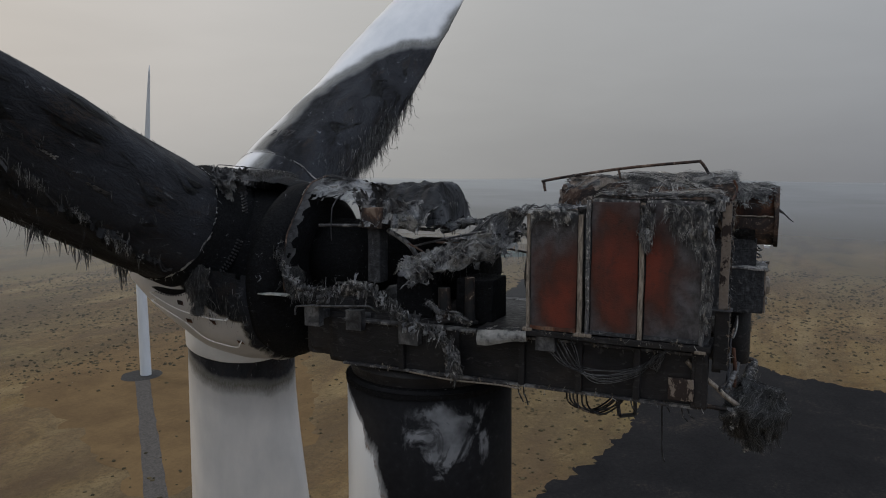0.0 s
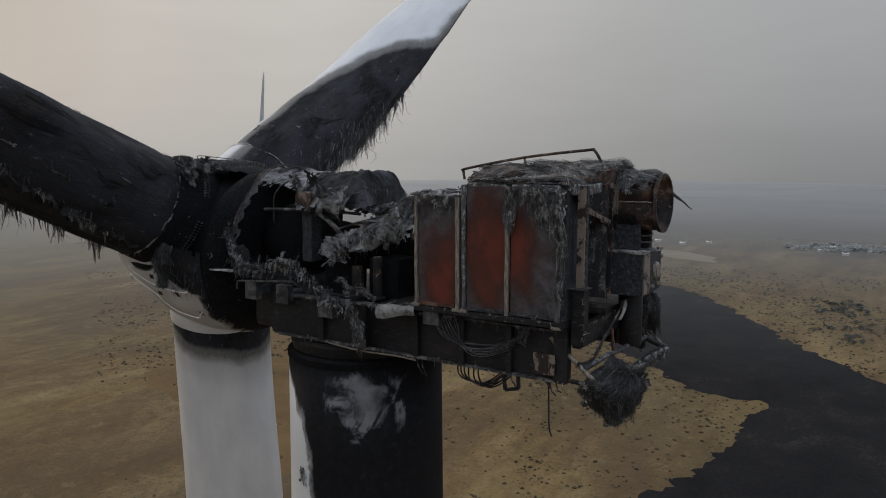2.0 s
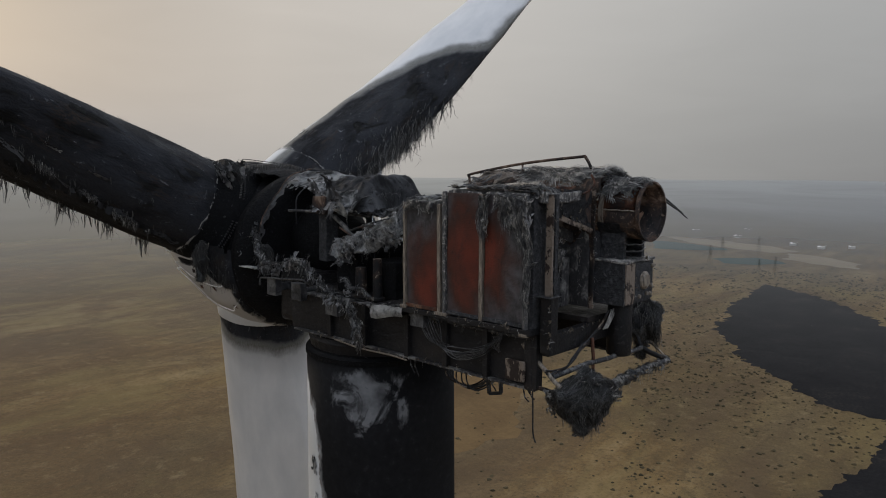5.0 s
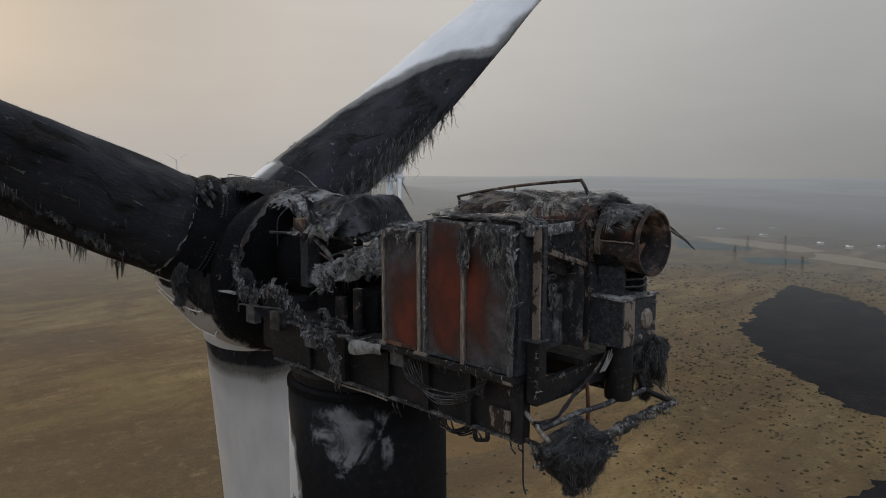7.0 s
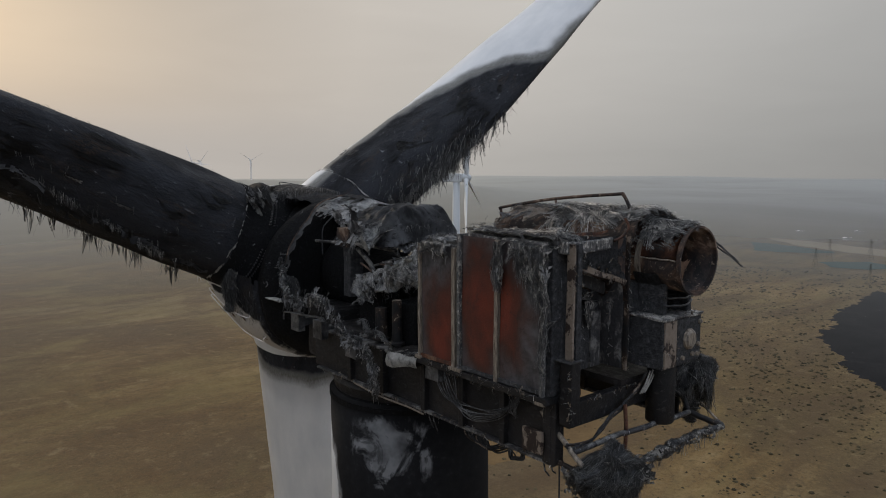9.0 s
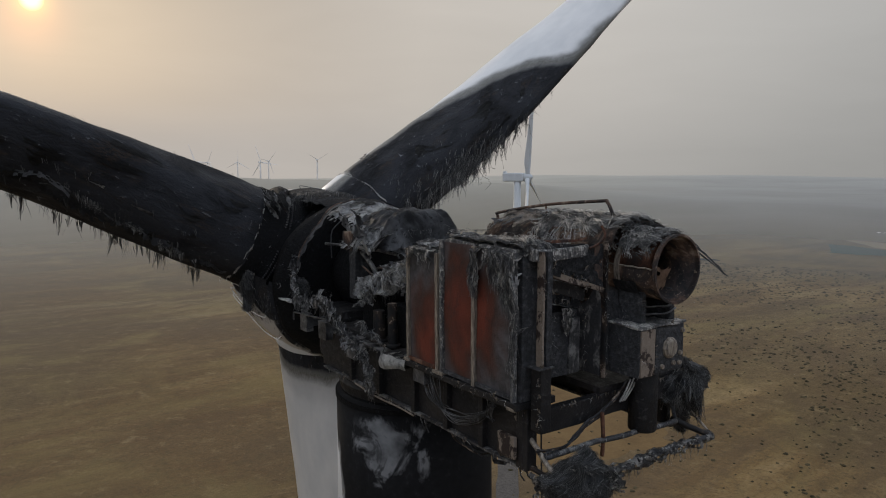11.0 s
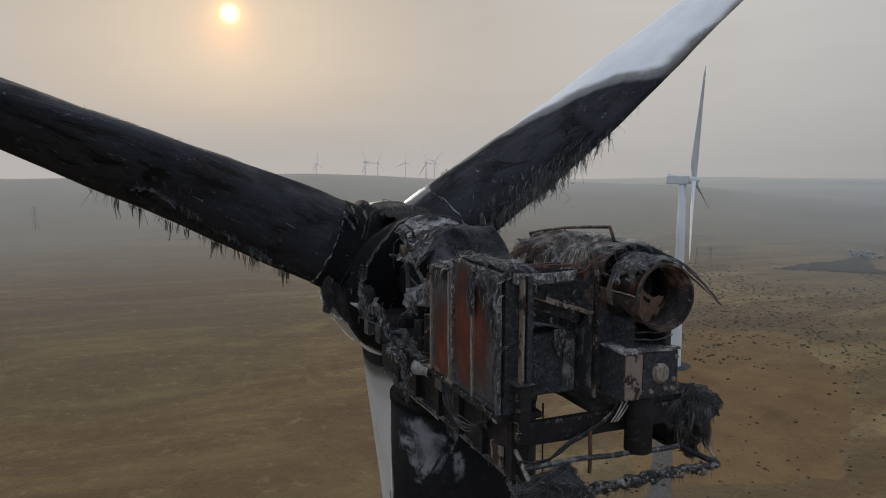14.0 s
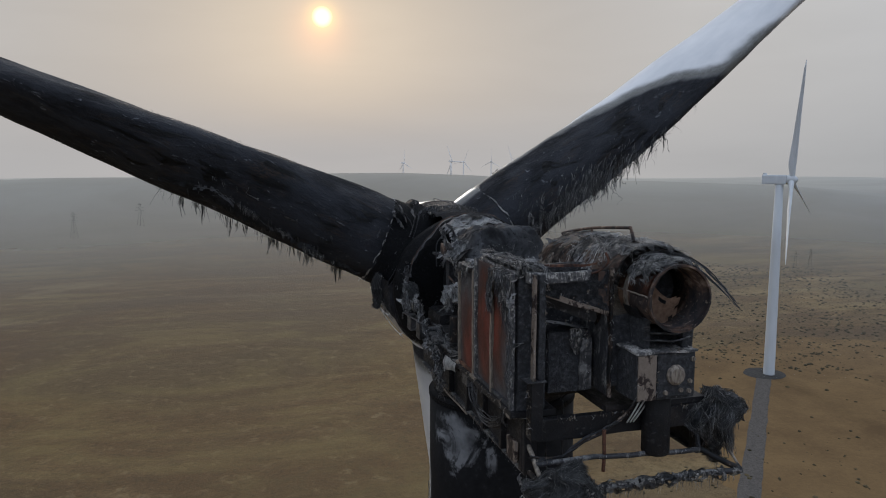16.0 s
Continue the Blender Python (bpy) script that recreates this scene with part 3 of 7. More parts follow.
def part(name, bm, mat, parent=None, label="", smooth=False):
    mesh = bpy.data.meshes.new(name)
    if smooth:
        for f in bm.faces:
            f.smooth = True
    bm.to_mesh(mesh)
    bm.free()
    mesh.materials.append(M[mat])
    ob = new(name, mesh)
    if parent is not None:
        ob.parent = parent
    if label:
        ob["label"] = label
    if name in LOOSE:
        ob["kind"] = "stuff"
    return ob


def thing(name, label, category, group="", kind="", at=(0, 0, 0)):
    ob = new(name)
    ob.location = at
    ob.empty_display_size = 0.2
    return tagged(ob, label, category, group, kind)


def box(bm, lo, hi, bevel=0.0, dent=0.0, cuts=0, seed=0.0):
    """A box between two corners, with bevelled edges; cuts and dent warp it as heat does."""
    c = [(a + b) / 2 for a, b in zip(lo, hi)]
    d = [abs(b - a) for a, b in zip(lo, hi)]
    made = bmesh.ops.create_cube(bm, size=1.0, matrix=Matrix.Translation(c) @ Matrix.Diagonal((*d, 1)))
    verts = made["verts"]
    edges = list({e for v in verts for e in v.link_edges})
    if bevel > 0:
        r = bmesh.ops.bevel(bm, geom=edges, offset=min(bevel, min(d) * 0.45), segments=2, affect="EDGES", profile=0.6)
        verts = list({v for f in r["faces"] for v in f.verts} | {v for v in verts if v.is_valid})
    if cuts:
        edges = list({e for v in verts for e in v.link_edges if e.calc_length() > 0.12})
        r = bmesh.ops.subdivide_edges(bm, edges=edges, cuts=cuts, use_grid_fill=True)
        verts = list(set(verts) | {g for g in r["geom"] if isinstance(g, bmesh.types.BMVert)})
    if dent:
        for v in verts:
            if v.is_valid:
                p = v.co * 1.7 + Vector((seed, seed * 0.7, 0))
                v.co += Vector((noise.noise(p), noise.noise(p + Vector((9, 0, 0))), noise.noise(p + Vector((0, 9, 0))))) * dent
    return bm


def beam(bm, a, b, w, h, roll=0.0):
    """A straight bar of section w x h from a to b."""
    a, b = Vector(a), Vector(b)
    d = b - a
    q = d.to_track_quat("Y", "Z").to_matrix().to_4x4() @ Matrix.Rotation(roll, 4, "Y")
    bmesh.ops.create_cube(bm, size=1.0, matrix=Matrix.Translation((a + b) / 2) @ q @ Matrix.Diagonal((w, d.length, h, 1)))
    return bm


def tube(bm, pts, r, seg=8, taper=1.0):
    """A round bar along a polyline."""
    pts = [Vector(p) for p in pts]
    rings = []
    side = None
    for i, p in enumerate(pts):
        d = (pts[min(i + 1, len(pts) - 1)] - pts[max(i - 1, 0)]).normalized()
        if side is None:
            side = d.orthogonal().normalized()
        side = (side - d * side.dot(d)).normalized()
        up_ = d.cross(side)
        rr = r * (1 + (taper - 1) * i / max(1, len(pts) - 1))
        rings.append([bm.verts.new(p + (side * math.cos(a) + up_ * math.sin(a)) * rr) for a in (2 * math.pi * j / seg for j in range(seg))])
    for a, b in zip(rings, rings[1:]):
        for j in range(seg):
            bm.faces.new((a[j], a[(j + 1) % seg], b[(j + 1) % seg], b[j])).smooth = seg > 4
    bm.faces.new(rings[0][::-1])
    bm.faces.new(rings[-1])
    return bm


def bow(pts, n=6):
    """A smooth (Catmull-Rom) line through the points."""
    pts = [Vector(p) for p in pts]
    out = []
    for i in range(len(pts) - 1):
        p0, p1, p2, p3 = pts[max(i - 1, 0)], pts[i], pts[i + 1], pts[min(i + 2, len(pts) - 1)]
        for j in range(n):
            t = j / n
            out.append(0.5 * (2 * p1 + (p2 - p0) * t + (2 * p0 - 5 * p1 + 4 * p2 - p3) * t * t + (3 * p1 - p0 - 3 * p2 + p3) * t ** 3))
    return out + [pts[-1]]


def lathe(bm, profile, m, seg=48, warp=0.0, close=False):
    """Turn (along, radius) pairs round the local y axis of the matrix m."""
    rings = []
    for y, r in profile:
        ring = []
        for j in range(seg):
            a = 2 * math.pi * j / seg
            p = m @ Vector((r * math.cos(a), y, r * math.sin(a)))
            if warp:
                p += Vector((noise.noise(p * 1.6), noise.noise(p * 1.6 + Vector((7, 0, 0))), noise.noise(p * 1.6 + Vector((0, 7, 0))))) * warp
            ring.append(bm.verts.new(p))
        rings.append(ring)
    for a, b in zip(rings, rings[1:] + ([rings[0]] if close else [])):
        for j in range(seg):
            bm.faces.new((a[j], b[j], b[(j + 1) % seg], a[(j + 1) % seg]))
    if not close:
        bm.faces.new(rings[0])
        bm.faces.new(rings[-1][::-1])
    return bm


def strands(bm, rng, roots, fall, length, spread=0.25, thick=0.008, steps=4, wave=0.3, down=(0, 0, -1)):
    """Burnt fibres: thin, flat, curling threads from each root, drooping along fall."""
    fall, sag = Vector(fall), Vector(down) * 0.22
    for p in roots:
        p = Vector(p)
        d = (fall + Vector((rng.gauss(0, spread), rng.gauss(0, spread), rng.gauss(0, spread)))).normalized()
        step = length * rng.uniform(0.3, 1.2) / steps
        pts = [p]
        for i in range(steps):
            pts.append(pts[-1] + d * step)
            d = (d + sag + Vector((rng.gauss(0, wave), rng.gauss(0, wave), rng.gauss(0, wave)))).normalized()
        tube(bm, pts, thick * rng.uniform(0.25, 0.9), 3, 0.35)
    return bm


def lock(bm, rng, p, fall, length, n, width, thick=0.006, down=(0, 0, -1)):
    """A lock of fibres that starts broad and runs together towards its tip."""
    p, fall = Vector(p), Vector(fall).normalized()
    spine, d = [p], fall.copy()
    for i in range(5):
        d = (d + Vector(down) * 0.25 + Vector((rng.gauss(0, 0.14), rng.gauss(0, 0.14), rng.gauss(0, 0.14)))).normalized()
        spine.append(spine[-1] + d * length / 5)
    for _ in range(n):
        off = Vector((rng.gauss(0, 1), rng.gauss(0, 1), rng.gauss(0, 1))) * width
        stop = rng.choice((3, 4, 5, 6, 6))
        line = [q + off * (1.0 - 0.16 * i) + Vector((rng.gauss(0, 1), rng.gauss(0, 1), rng.gauss(0, 1))) * width * 0.12 for i, q in enumerate(spine[:stop])]
        tube(bm, line, thick * rng.uniform(0.5, 1.3), 3, 0.3)
    return bm


def combed(bm, rng, f, clumps, per, flow, reach, thick=0.0032, lift=(0, 0, 0.015), width=0.014, swirl=1.2, hang=2):
    """Long fibres lying in parallel clumps on the surface f(u, v), drawn along flow (du, dv), their ends hanging free past the edge."""
    lift = Vector(lift)
    for _ in range(clumps):
        u, v = rng.random(), rng.random()
        turn = swirl * noise.noise(Vector((u * 2.5, v * 2.5, 3.7))) + rng.gauss(0, 0.25)
        du, dv = flow[0] * math.cos(turn) - flow[1] * math.sin(turn), flow[0] * math.sin(turn) + flow[1] * math.cos(turn)
        path, step = [], reach * rng.uniform(0.4, 1.3) / 7
        for i in range(8):
            path.append(f(min(1.0, max(0.0, u)), min(1.0, max(0.0, v))) + lift * (0.6 + 0.8 * rng.random()))
            u, v = u + du * step, v + dv * step
            if not (0 <= u <= 1 and 0 <= v <= 1):
                d = (path[-1] - path[-2]).normalized() if len(path) > 1 else Vector((0, 0, -1))
                for _i in range(hang):
                    d = (d + Vector((rng.gauss(0, 0.15), rng.gauss(0, 0.15), -0.7))).normalized()
                    path.append(path[-1] + d * 0.06)
                break
        if len(path) < 3:
            continue
        for _s in range(per):
            off = Vector((rng.gauss(0, 1), rng.gauss(0, 1), rng.gauss(0, 0.5))) * width
            fan = Vector((rng.gauss(0, 1), rng.gauss(0, 1), rng.gauss(0, 0.4))) * width * 0.25
            i0 = rng.randrange(0, max(1, len(path) - 3))
            line = [q + off + fan * i for i, q in enumerate(path[i0:len(path) - rng.choice((0, 0, 0, 1))])]
            if len(line) > 1:
                tube(bm, line, thick * rng.uniform(0.6, 1.3), 3, 0.4)
    return bm


def sheet(bm, f, nu, nv, thick=0.02, ragged=0.0, rng=None, holes=0.0):
    """A warped sheet from f(u, v), given a little thickness, with torn edges and holes."""
    grid = [[bm.verts.new(f(i / nu, j / nv)) for j in range(nv + 1)] for i in range(nu + 1)]
    faces = []
    for i in range(nu):
        for j in range(nv):
            rim = min(i, j, nu - 1 - i, nv - 1 - j)
            if rng and ((rim == 0 and rng.random() < ragged) or (rim == 1 and rng.random() < ragged * 0.5) or rng.random() < holes):
                continue
            faces.append(bm.faces.new((grid[i][j], grid[i + 1][j], grid[i + 1][j + 1], grid[i][j + 1])))
    for row in grid:
        for v in row:
            if not v.link_faces:
                bm.verts.remove(v)
    r = bmesh.ops.solidify(bm, geom=faces, thickness=thick)
    return bm


def mound(bm, f, nu, nv):
    """A closed lump: f(u, v) with u round and v from end to end."""
    rows = [[bm.verts.new(f(i / nu, (j + 0.5) / nv)) for i in range(nu)] for j in range(nv)]
    for a, b in zip(rows, rows[1:]):
        for i in range(nu):
            bm.faces.new((a[i], a[(i + 1) % nu], b[(i + 1) % nu], b[i]))
    bm.faces.new(rows[0][::-1])
    bm.faces.new(rows[-1])
    return bm


def crumple(p, amount, scale=3.0):
    p = Vector(p)
    q = p * scale
    r = p * scale * 3.1
    fine = Vector((noise.noise(r + Vector((1, 7, 2))), noise.noise(r), noise.noise(r + Vector((4, 0, 6))))) * 0.38
    return p + (Vector((noise.noise(q), noise.noise(q + Vector((5, 3, 0))), noise.noise(q + Vector((0, 5, 9))))) + fine) * amount


rng = random.Random(7)

# ---- the ground and the distance ----
def ground_z(x, y):
    """The steppe: flat round the turbines, gently rolling, with a low ridge beyond on the sunny side."""
    r = math.hypot(x, y)
    k = min(1.0, max(0.0, (r - 480.0) / 900.0))
    h = noise.noise(Vector((x * 0.0013, y * 0.0013, 3.3))) * 16 * k
    az = math.degrees(math.atan2(x, y))
    side = 1.0 / (1.0 + math.exp((az - 46.0) / 5.0)) / (1.0 + math.exp((-70.0 - az) / 8.0))
    swell = 1 + 0.10 * noise.noise(Vector((x * 0.0022, y * 0.0022, 5.0))) + 0.05 * noise.noise(Vector((x * 0.008, y * 0.008, 2.0)))
    h += side * 50.0 * math.exp(-((r - 1500.0) / (360.0 if r < 1500.0 else 120.0)) ** 2) * swell
    far = max(0.0, (r - 1900.0) / 1400.0)
    h += 10.0 * far * noise.noise(Vector((x * 0.0006, y * 0.0006, 9.0)))
    return GROUND + h


bm = bmesh.new()
radii = [0, 20, 60, 120, 180, 240, 300, 370, 450, 550, 660, 760, 860, 950, 1030, 1100, 1160, 1220, 1280, 1340, 1410, 1490, 1540, 1600, 1660, 1760, 1900, 2100, 2400, 2800, 3300]
rings = [[bm.verts.new((r * math.cos(2 * math.pi * j / 144), r * math.sin(2 * math.pi * j / 144), ground_z(r * math.cos(2 * math.pi * j / 144), r * math.sin(2 * math.pi * j / 144)))) for j in range(144)] for r in radii[1:]]
mid = bm.verts.new((0, 0, GROUND))
for j in range(144):
    bm.faces.new((mid, rings[0][j], rings[0][(j + 1) % 144]))
for a, b in zip(rings, rings[1:]):
    for j in range(144):
        bm.faces.new((a[j], b[j], b[(j + 1) % 144], a[(j + 1) % 144]))
ground = tagged(part("ground", bm, "grass", None, "", True), "dry straw-coloured steppe grassland with bare earth patches", "ground", kind="structure")


def patch(name, outline, mat, lift, jag, step, label, category):
    """A flat stain on the ground with an uneven edge."""
    b = bmesh.new()
    pts = []
    for (x0, y0), (x1, y1) in zip(outline, outline[1:] + outline[:1]):
        n = max(1, int(math.hypot(x1 - x0, y1 - y0) / step))
        for i in range(n):
            x, y = x0 + (x1 - x0) * i / n, y0 + (y1 - y0) * i / n
            q = Vector((x * 0.12, y * 0.12, 0.5))
            pts.append((x + jag * (noise.noise(q) + 0.6 * noise.noise(q * 3.1) + 0.3 * noise.noise(q * 8.3)), y + jag * (noise.noise(q + Vector((9, 9, 9))) + 0.6 * noise.noise(q * 3.3) + 0.3 * noise.noise(q * 7.9))))
    edges = []
    vs = [b.verts.new((x, y, GROUND + lift)) for x, y in pts]
    for p, q in zip(vs, vs[1:] + vs[:1]):
        edges.append(b.edges.new((p, q)))
    bmesh.ops.triangle_fill(b, edges=edges, use_beauty=True, normal=(0, 0, 1))
    for f in b.faces:
        if f.normal.z < 0:
            f.normal_flip()
    return tagged(part(name, b, mat), label, category, kind="structure")


BURN = [(160, 48), (190, 42), (218, 34), (247, 34), (272, 29), (272, 51), (285, 68), (323, 106), (362, 132), (383, 140), (407, 145), (425, 152), (537, 165), (505, 120), (471, 90), (410, 49), (388, 40), (323, -9), (313, -25), (305, -50), (296, -91), (252, -148), (127, -110), (96, 2), (127, 45)]
patch("burnt_ground", BURN, "burnt_grass", 0.05, 4.5, 1.2, "black fire scar of burnt grass with an uneven edge", "burnt ground")
NEAR = Vector((205.6, 232.7, GROUND))
d = Vector((-NEAR.x, -NEAR.y, 0)).normalized()
n = Vector((-d.y, d.x, 0))
patch("access_road", [tuple((NEAR + d * a + n * b * 2.8)[:2]) for a, b in ((4, 1), (60, 1), (150, 1.1), (150, -1.1), (60, -1), (4, -1))], "gravel", 0.07, 0.5, 4.0,
      "straight grey gravel access road leading to a wind turbine", "road")
patch("turbine_pad", [tuple((NEAR + Vector((math.cos(a), math.sin(a), 0)) * 8.5)[:2]) for a in (i * math.pi / 12 for i in range(24))], "dark_gravel", 0.09, 0.7, 1.0,
      "round grey gravel pad round a turbine foot", "pad")


# ---- wind turbines in the distance ----
def section(s, length, root, chord, twist=1.0):
    """Chord, thickness, twist and roundness of a blade at the distance s from the hub."""
    w = min(1.0, max(0.0, (s - 1.9) / 4.6))
    w = w * w * (3 - 2 * w)
    f = min(1.0, max(0.0, (s - 8.0) / (length - 8.0)))
    c = chord * (1 - 0.80 * f ** 0.9)
    th = c * (0.56 - 0.13 * min(1.0, max(0.0, (s - 5) / 7.0)) - 0.25 * min(1.0, max(0.0, (s - 12) / 16.0)))
    tw = radians(30.0) * min(1.0, max(0.0, (16.0 - s) / 10.0)) ** 1.3
    return w, c, th, tw * twist


def skin(s, a, length, root, chord, twist=1.0, belly=0.92, cut=0.0):
    """A point of the blade's skin: a runs round the section from the nose."""
    w, c, th, tw = section(s, length, root, chord, twist)
    u = (1 - math.cos(a)) / 2
    sgn = 1 if math.sin(a) >= 0 else -1
    zz = sgn * th * (1.17 * math.sqrt(u) * (1 - u) + 0.16 * (1 - u) * u + 0.04 * u * u) * (belly if sgn > 0 else 1.08)
    ay, az = 0.36 * c - c * (u - cut * u ** 6), zz
    ay, az = ay * math.cos(tw) - az * math.sin(tw), ay * math.sin(tw) + az * math.cos(tw)
    b = a + tw
    return Vector((s, root * math.cos(b) * (1 - w) + ay * w, root * math.sin(b) * (1 - w) + az * w))


def blade_mesh(bm, length, root, chord, s0=1.3, rows=40, seg=28, rough=0.0, twist=1.0, belly=0.92, cut=0.0):
    """A rotor blade along +x: round root, then an aerofoil with its nose to +y."""
    rings = []
    for i in range(rows + 1):
        t = i / rows
        s = s0 + (length - s0) * t ** 1.5
        ring = []
        for j in range(seg):
            p = skin(s, 2 * math.pi * j / seg, length, root, chord, twist, belly, cut)
            if t > 0.995:
                p = Vector((p.x, p.y * 0.3, p.z * 0.3))
            if rough and 2.2 < s < 14:
                p += Vector((0, noise.noise(Vector((p.x * 0.9, p.y * 2.5, p.z * 2.5))), noise.noise(Vector((p.x * 0.9, p.y * 2.5 + 7, p.z * 2.5))))) * rough
            ring.append(bm.verts.new(p))
        rings.append(ring)
    for a, b in zip(rings, rings[1:]):
        for j in range(seg):
            bm.faces.new((a[j], b[j], b[(j + 1) % seg], a[(j + 1) % seg]))
    bm.faces.new(rings[0])
    bm.faces.new(rings[-1][::-1])
    return bm


UP = Matrix.Rotation(math.pi / 2, 4, "X")


def turbine(base, hub, yaw, spin, label, paint="gelcoat"):
    """A whole white turbine; yaw: the way the rotor faces from +y."""
    t = thing("wind_turbine", label, "wind turbine", "distant wind turbines", at=base)
    b = bmesh.new()
    lathe(b, [(0, 2.25), (0.4, 2.25), (hub * 0.3, 2.1), (hub * 0.66, 1.85), (hub - 1.9, 1.55)], UP, 24)
    part("tower", b, paint, t, "", True)
    rot = Matrix.Translation((0, 0, hub)) @ Matrix.Rotation(yaw, 4, "Z")
    b = bmesh.new()
    box(b, (-1.8, -6.6, -1.9), (1.8, 2.6, 1.9), 0.5)
    b.transform(rot)
    nac = part("nacelle", b, paint, t)
    b = bmesh.new()
    box(b, (-0.8, -6.4, 1.85), (0.2, -4.9, 2.6), 0.1)
    tube(b, [(0.6, -5.6, 1.8), (0.6, -5.6, 3.4)], 0.05, 6)
    b.transform(rot)
    part("weather_mast", b, paint, nac)
    b = bmesh.new()
    lathe(b, [(2.6, 1.6), (3.0, 1.95), (5.0, 1.95), (6.0, 1.45), (6.7, 0.6), (6.9, 0.05)], rot, 20)
    part("spinner", b, paint, t, "", True)
    for i in range(3):
        b = bmesh.new()
        blade_mesh(b, 47.0, 1.12, 3.0, 1.3, 22, 14)
        b.transform(rot @ Matrix.Translation((0, 4.4, 0)) @ Matrix.Rotation(-(spin + i * 2 * math.pi / 3), 4, "Y") @ Matrix.Rotation(radians(4.5), 4, "Z") @ Matrix.Rotation(radians((-8, 50, 55)[i]), 4, "X"))
        part("blade", b, paint, t, "", True)
    return t


turbine(NEAR + Vector((1.3, -1.1, 0)), 81.7, radians(-138), radians(80.5), "white three-bladed wind turbine beside a gravel road", "haze_white")
for brg, dist, yaw, spin in ((16.4, 1790, -60, 118), (21.25, 1820, -50, 112), (12.6, 2500, -70, 95), (17.4, 2550, -40, 70), (19.6, 2650, -30, 88), (21.9, 2600, -60, 50), (25.6, 2500, -50, 30)):
    x, y = dist * math.sin(radians(brg)), dist * math.cos(radians(brg))
    turbine((x, y, ground_z(x, y) - 0.5), 80.0, radians(yaw), radians(spin), "small white wind turbine on a hazy far ridge", "hazy_paint")


def pylon(base, h, turn):
    """A lattice power pylon."""
    t = thing("power_pylon", "grey steel lattice power pylon in the hazy plain", "pylon", "row of power pylons", at=base)
    b = bmesh.new()
    w = h * 0.11
    for sx, sy in ((-1, -1), (-1, 1), (1, 1), (1, -1)):
        tube(b, [(sx * w, sy * w, 0), (sx * w * 0.28, sy * w * 0.28, h * 0.62), (sx * w * 0.2, sy * w * 0.2, h)], 0.07, 4)
    for i in range(6):
        z0, z1 = h * i / 6.5, h * (i + 1) / 6.5
        k0, k1 = w * (1 - 0.75 * i / 6), w * (1 - 0.75 * (i + 1) / 6)
        for s in (-1, 1):
            tube(b, [(s * k0, -k0, z0), (s * k1, k1, z1)], 0.04, 3)
            tube(b, [(-k0, s * k0, z0), (k1, s * k1, z1)], 0.04, 3)
    part("lattice", b, "dark_scrub", t)
    for z, r in ((0.70, 0.24), (0.82, 0.20), (0.93, 0.15)):
        b = bmesh.new()
        tube(b, [(-h * r, 0, h * z), (0, 0, h * (z + 0.03)), (h * r, 0, h * z)], 0.09, 4)
        part("cross_arm", b, "dark_scrub", t)
    t.rotation_euler = (0, 0, turn)
    return t


for x, y, h in ((603, 234, 30), (664, 247, 34), (706, 228, 32), (559, 166, 30), (565, 180, 24), (420, 456, 26), (441, 463, 26), (-187, 880, 52), (-128, 972, 52)):
    pylon((x, y, ground_z(x, y)), h * 0.62, radians(-40))

# far farm sheds
for x, y, w in ((875, 310, 22), (963, 329, 26), (837, 235, 18), (823, 203, 20), (905, 375, 20), (850, 180, 14), (828, 63, 16), (805, 39, 12), (838, 19, 18), (817, -8, 14), (870, 55, 16), (846, 34, 10)):
    t = thing("farm_shed", "pale low farm shed far off in the haze", "shed", "far sheds", at=(x, y, ground_z(x, y)))
    b = bmesh.new()
    w *= 0.42
    box(b, (-w / 2, -3, -0.5), (w / 2, 3, 2.0), 0.05)
    part("walls", b, "hazy_paint", t)
    b = bmesh.new()
    for s in (-1, 1):
        beam(b, (-w / 2 - 0.3, s * 1.6, 2.4), (w / 2 + 0.3, s * 1.6, 2.4), 0.15, 3.6, radians(90 + s * 14))
    part("roof", b, "hazy_paint", t)

# bare earth round the neighbour's foot, and fields further off
patch("bare_earth", [(120, 140), (150, 205), (170, 262), (198, 278), (225, 277), (262, 284), (302, 258), (262, 190), (175, 122)], "earth", 0.03, 5.0, 4.0, "smooth brown bare earth round a turbine pad", "bare earth")


def field(outline, mat, label):
    f = patch("field", outline, mat, 0.0, 5.0, 8.0, label, "field")
    for v in f.data.vertices:
        v.co.z = ground_z(v.co.x, v.co.y) + 0.6
    return f


field([(759, 364), (765, 342), (750, 278), (733, 267), (709, 291), (688, 326)], "green_field", "blue-green irrigated field in the haze")
field([(656, 251), (691, 225), (680, 197), (667, 189), (636, 206), (626, 230)], "green_field", "blue-green irrigated field in the haze")
field([(817, 380), (826, 332), (801, 241), (773, 212), (742, 226), (752, 271), (768, 318)], "stubble_field", "pale tan stubble field in the haze")
field([(756, 214), (740, 170), (711, 144), (671, 135), (682, 174), (699, 200)], "stubble_field", "pale tan stubble field in the haze")

# ---- scrub: small dark tussocks on the plain ----
bm = bmesh.new()
r2 = random.Random(21)


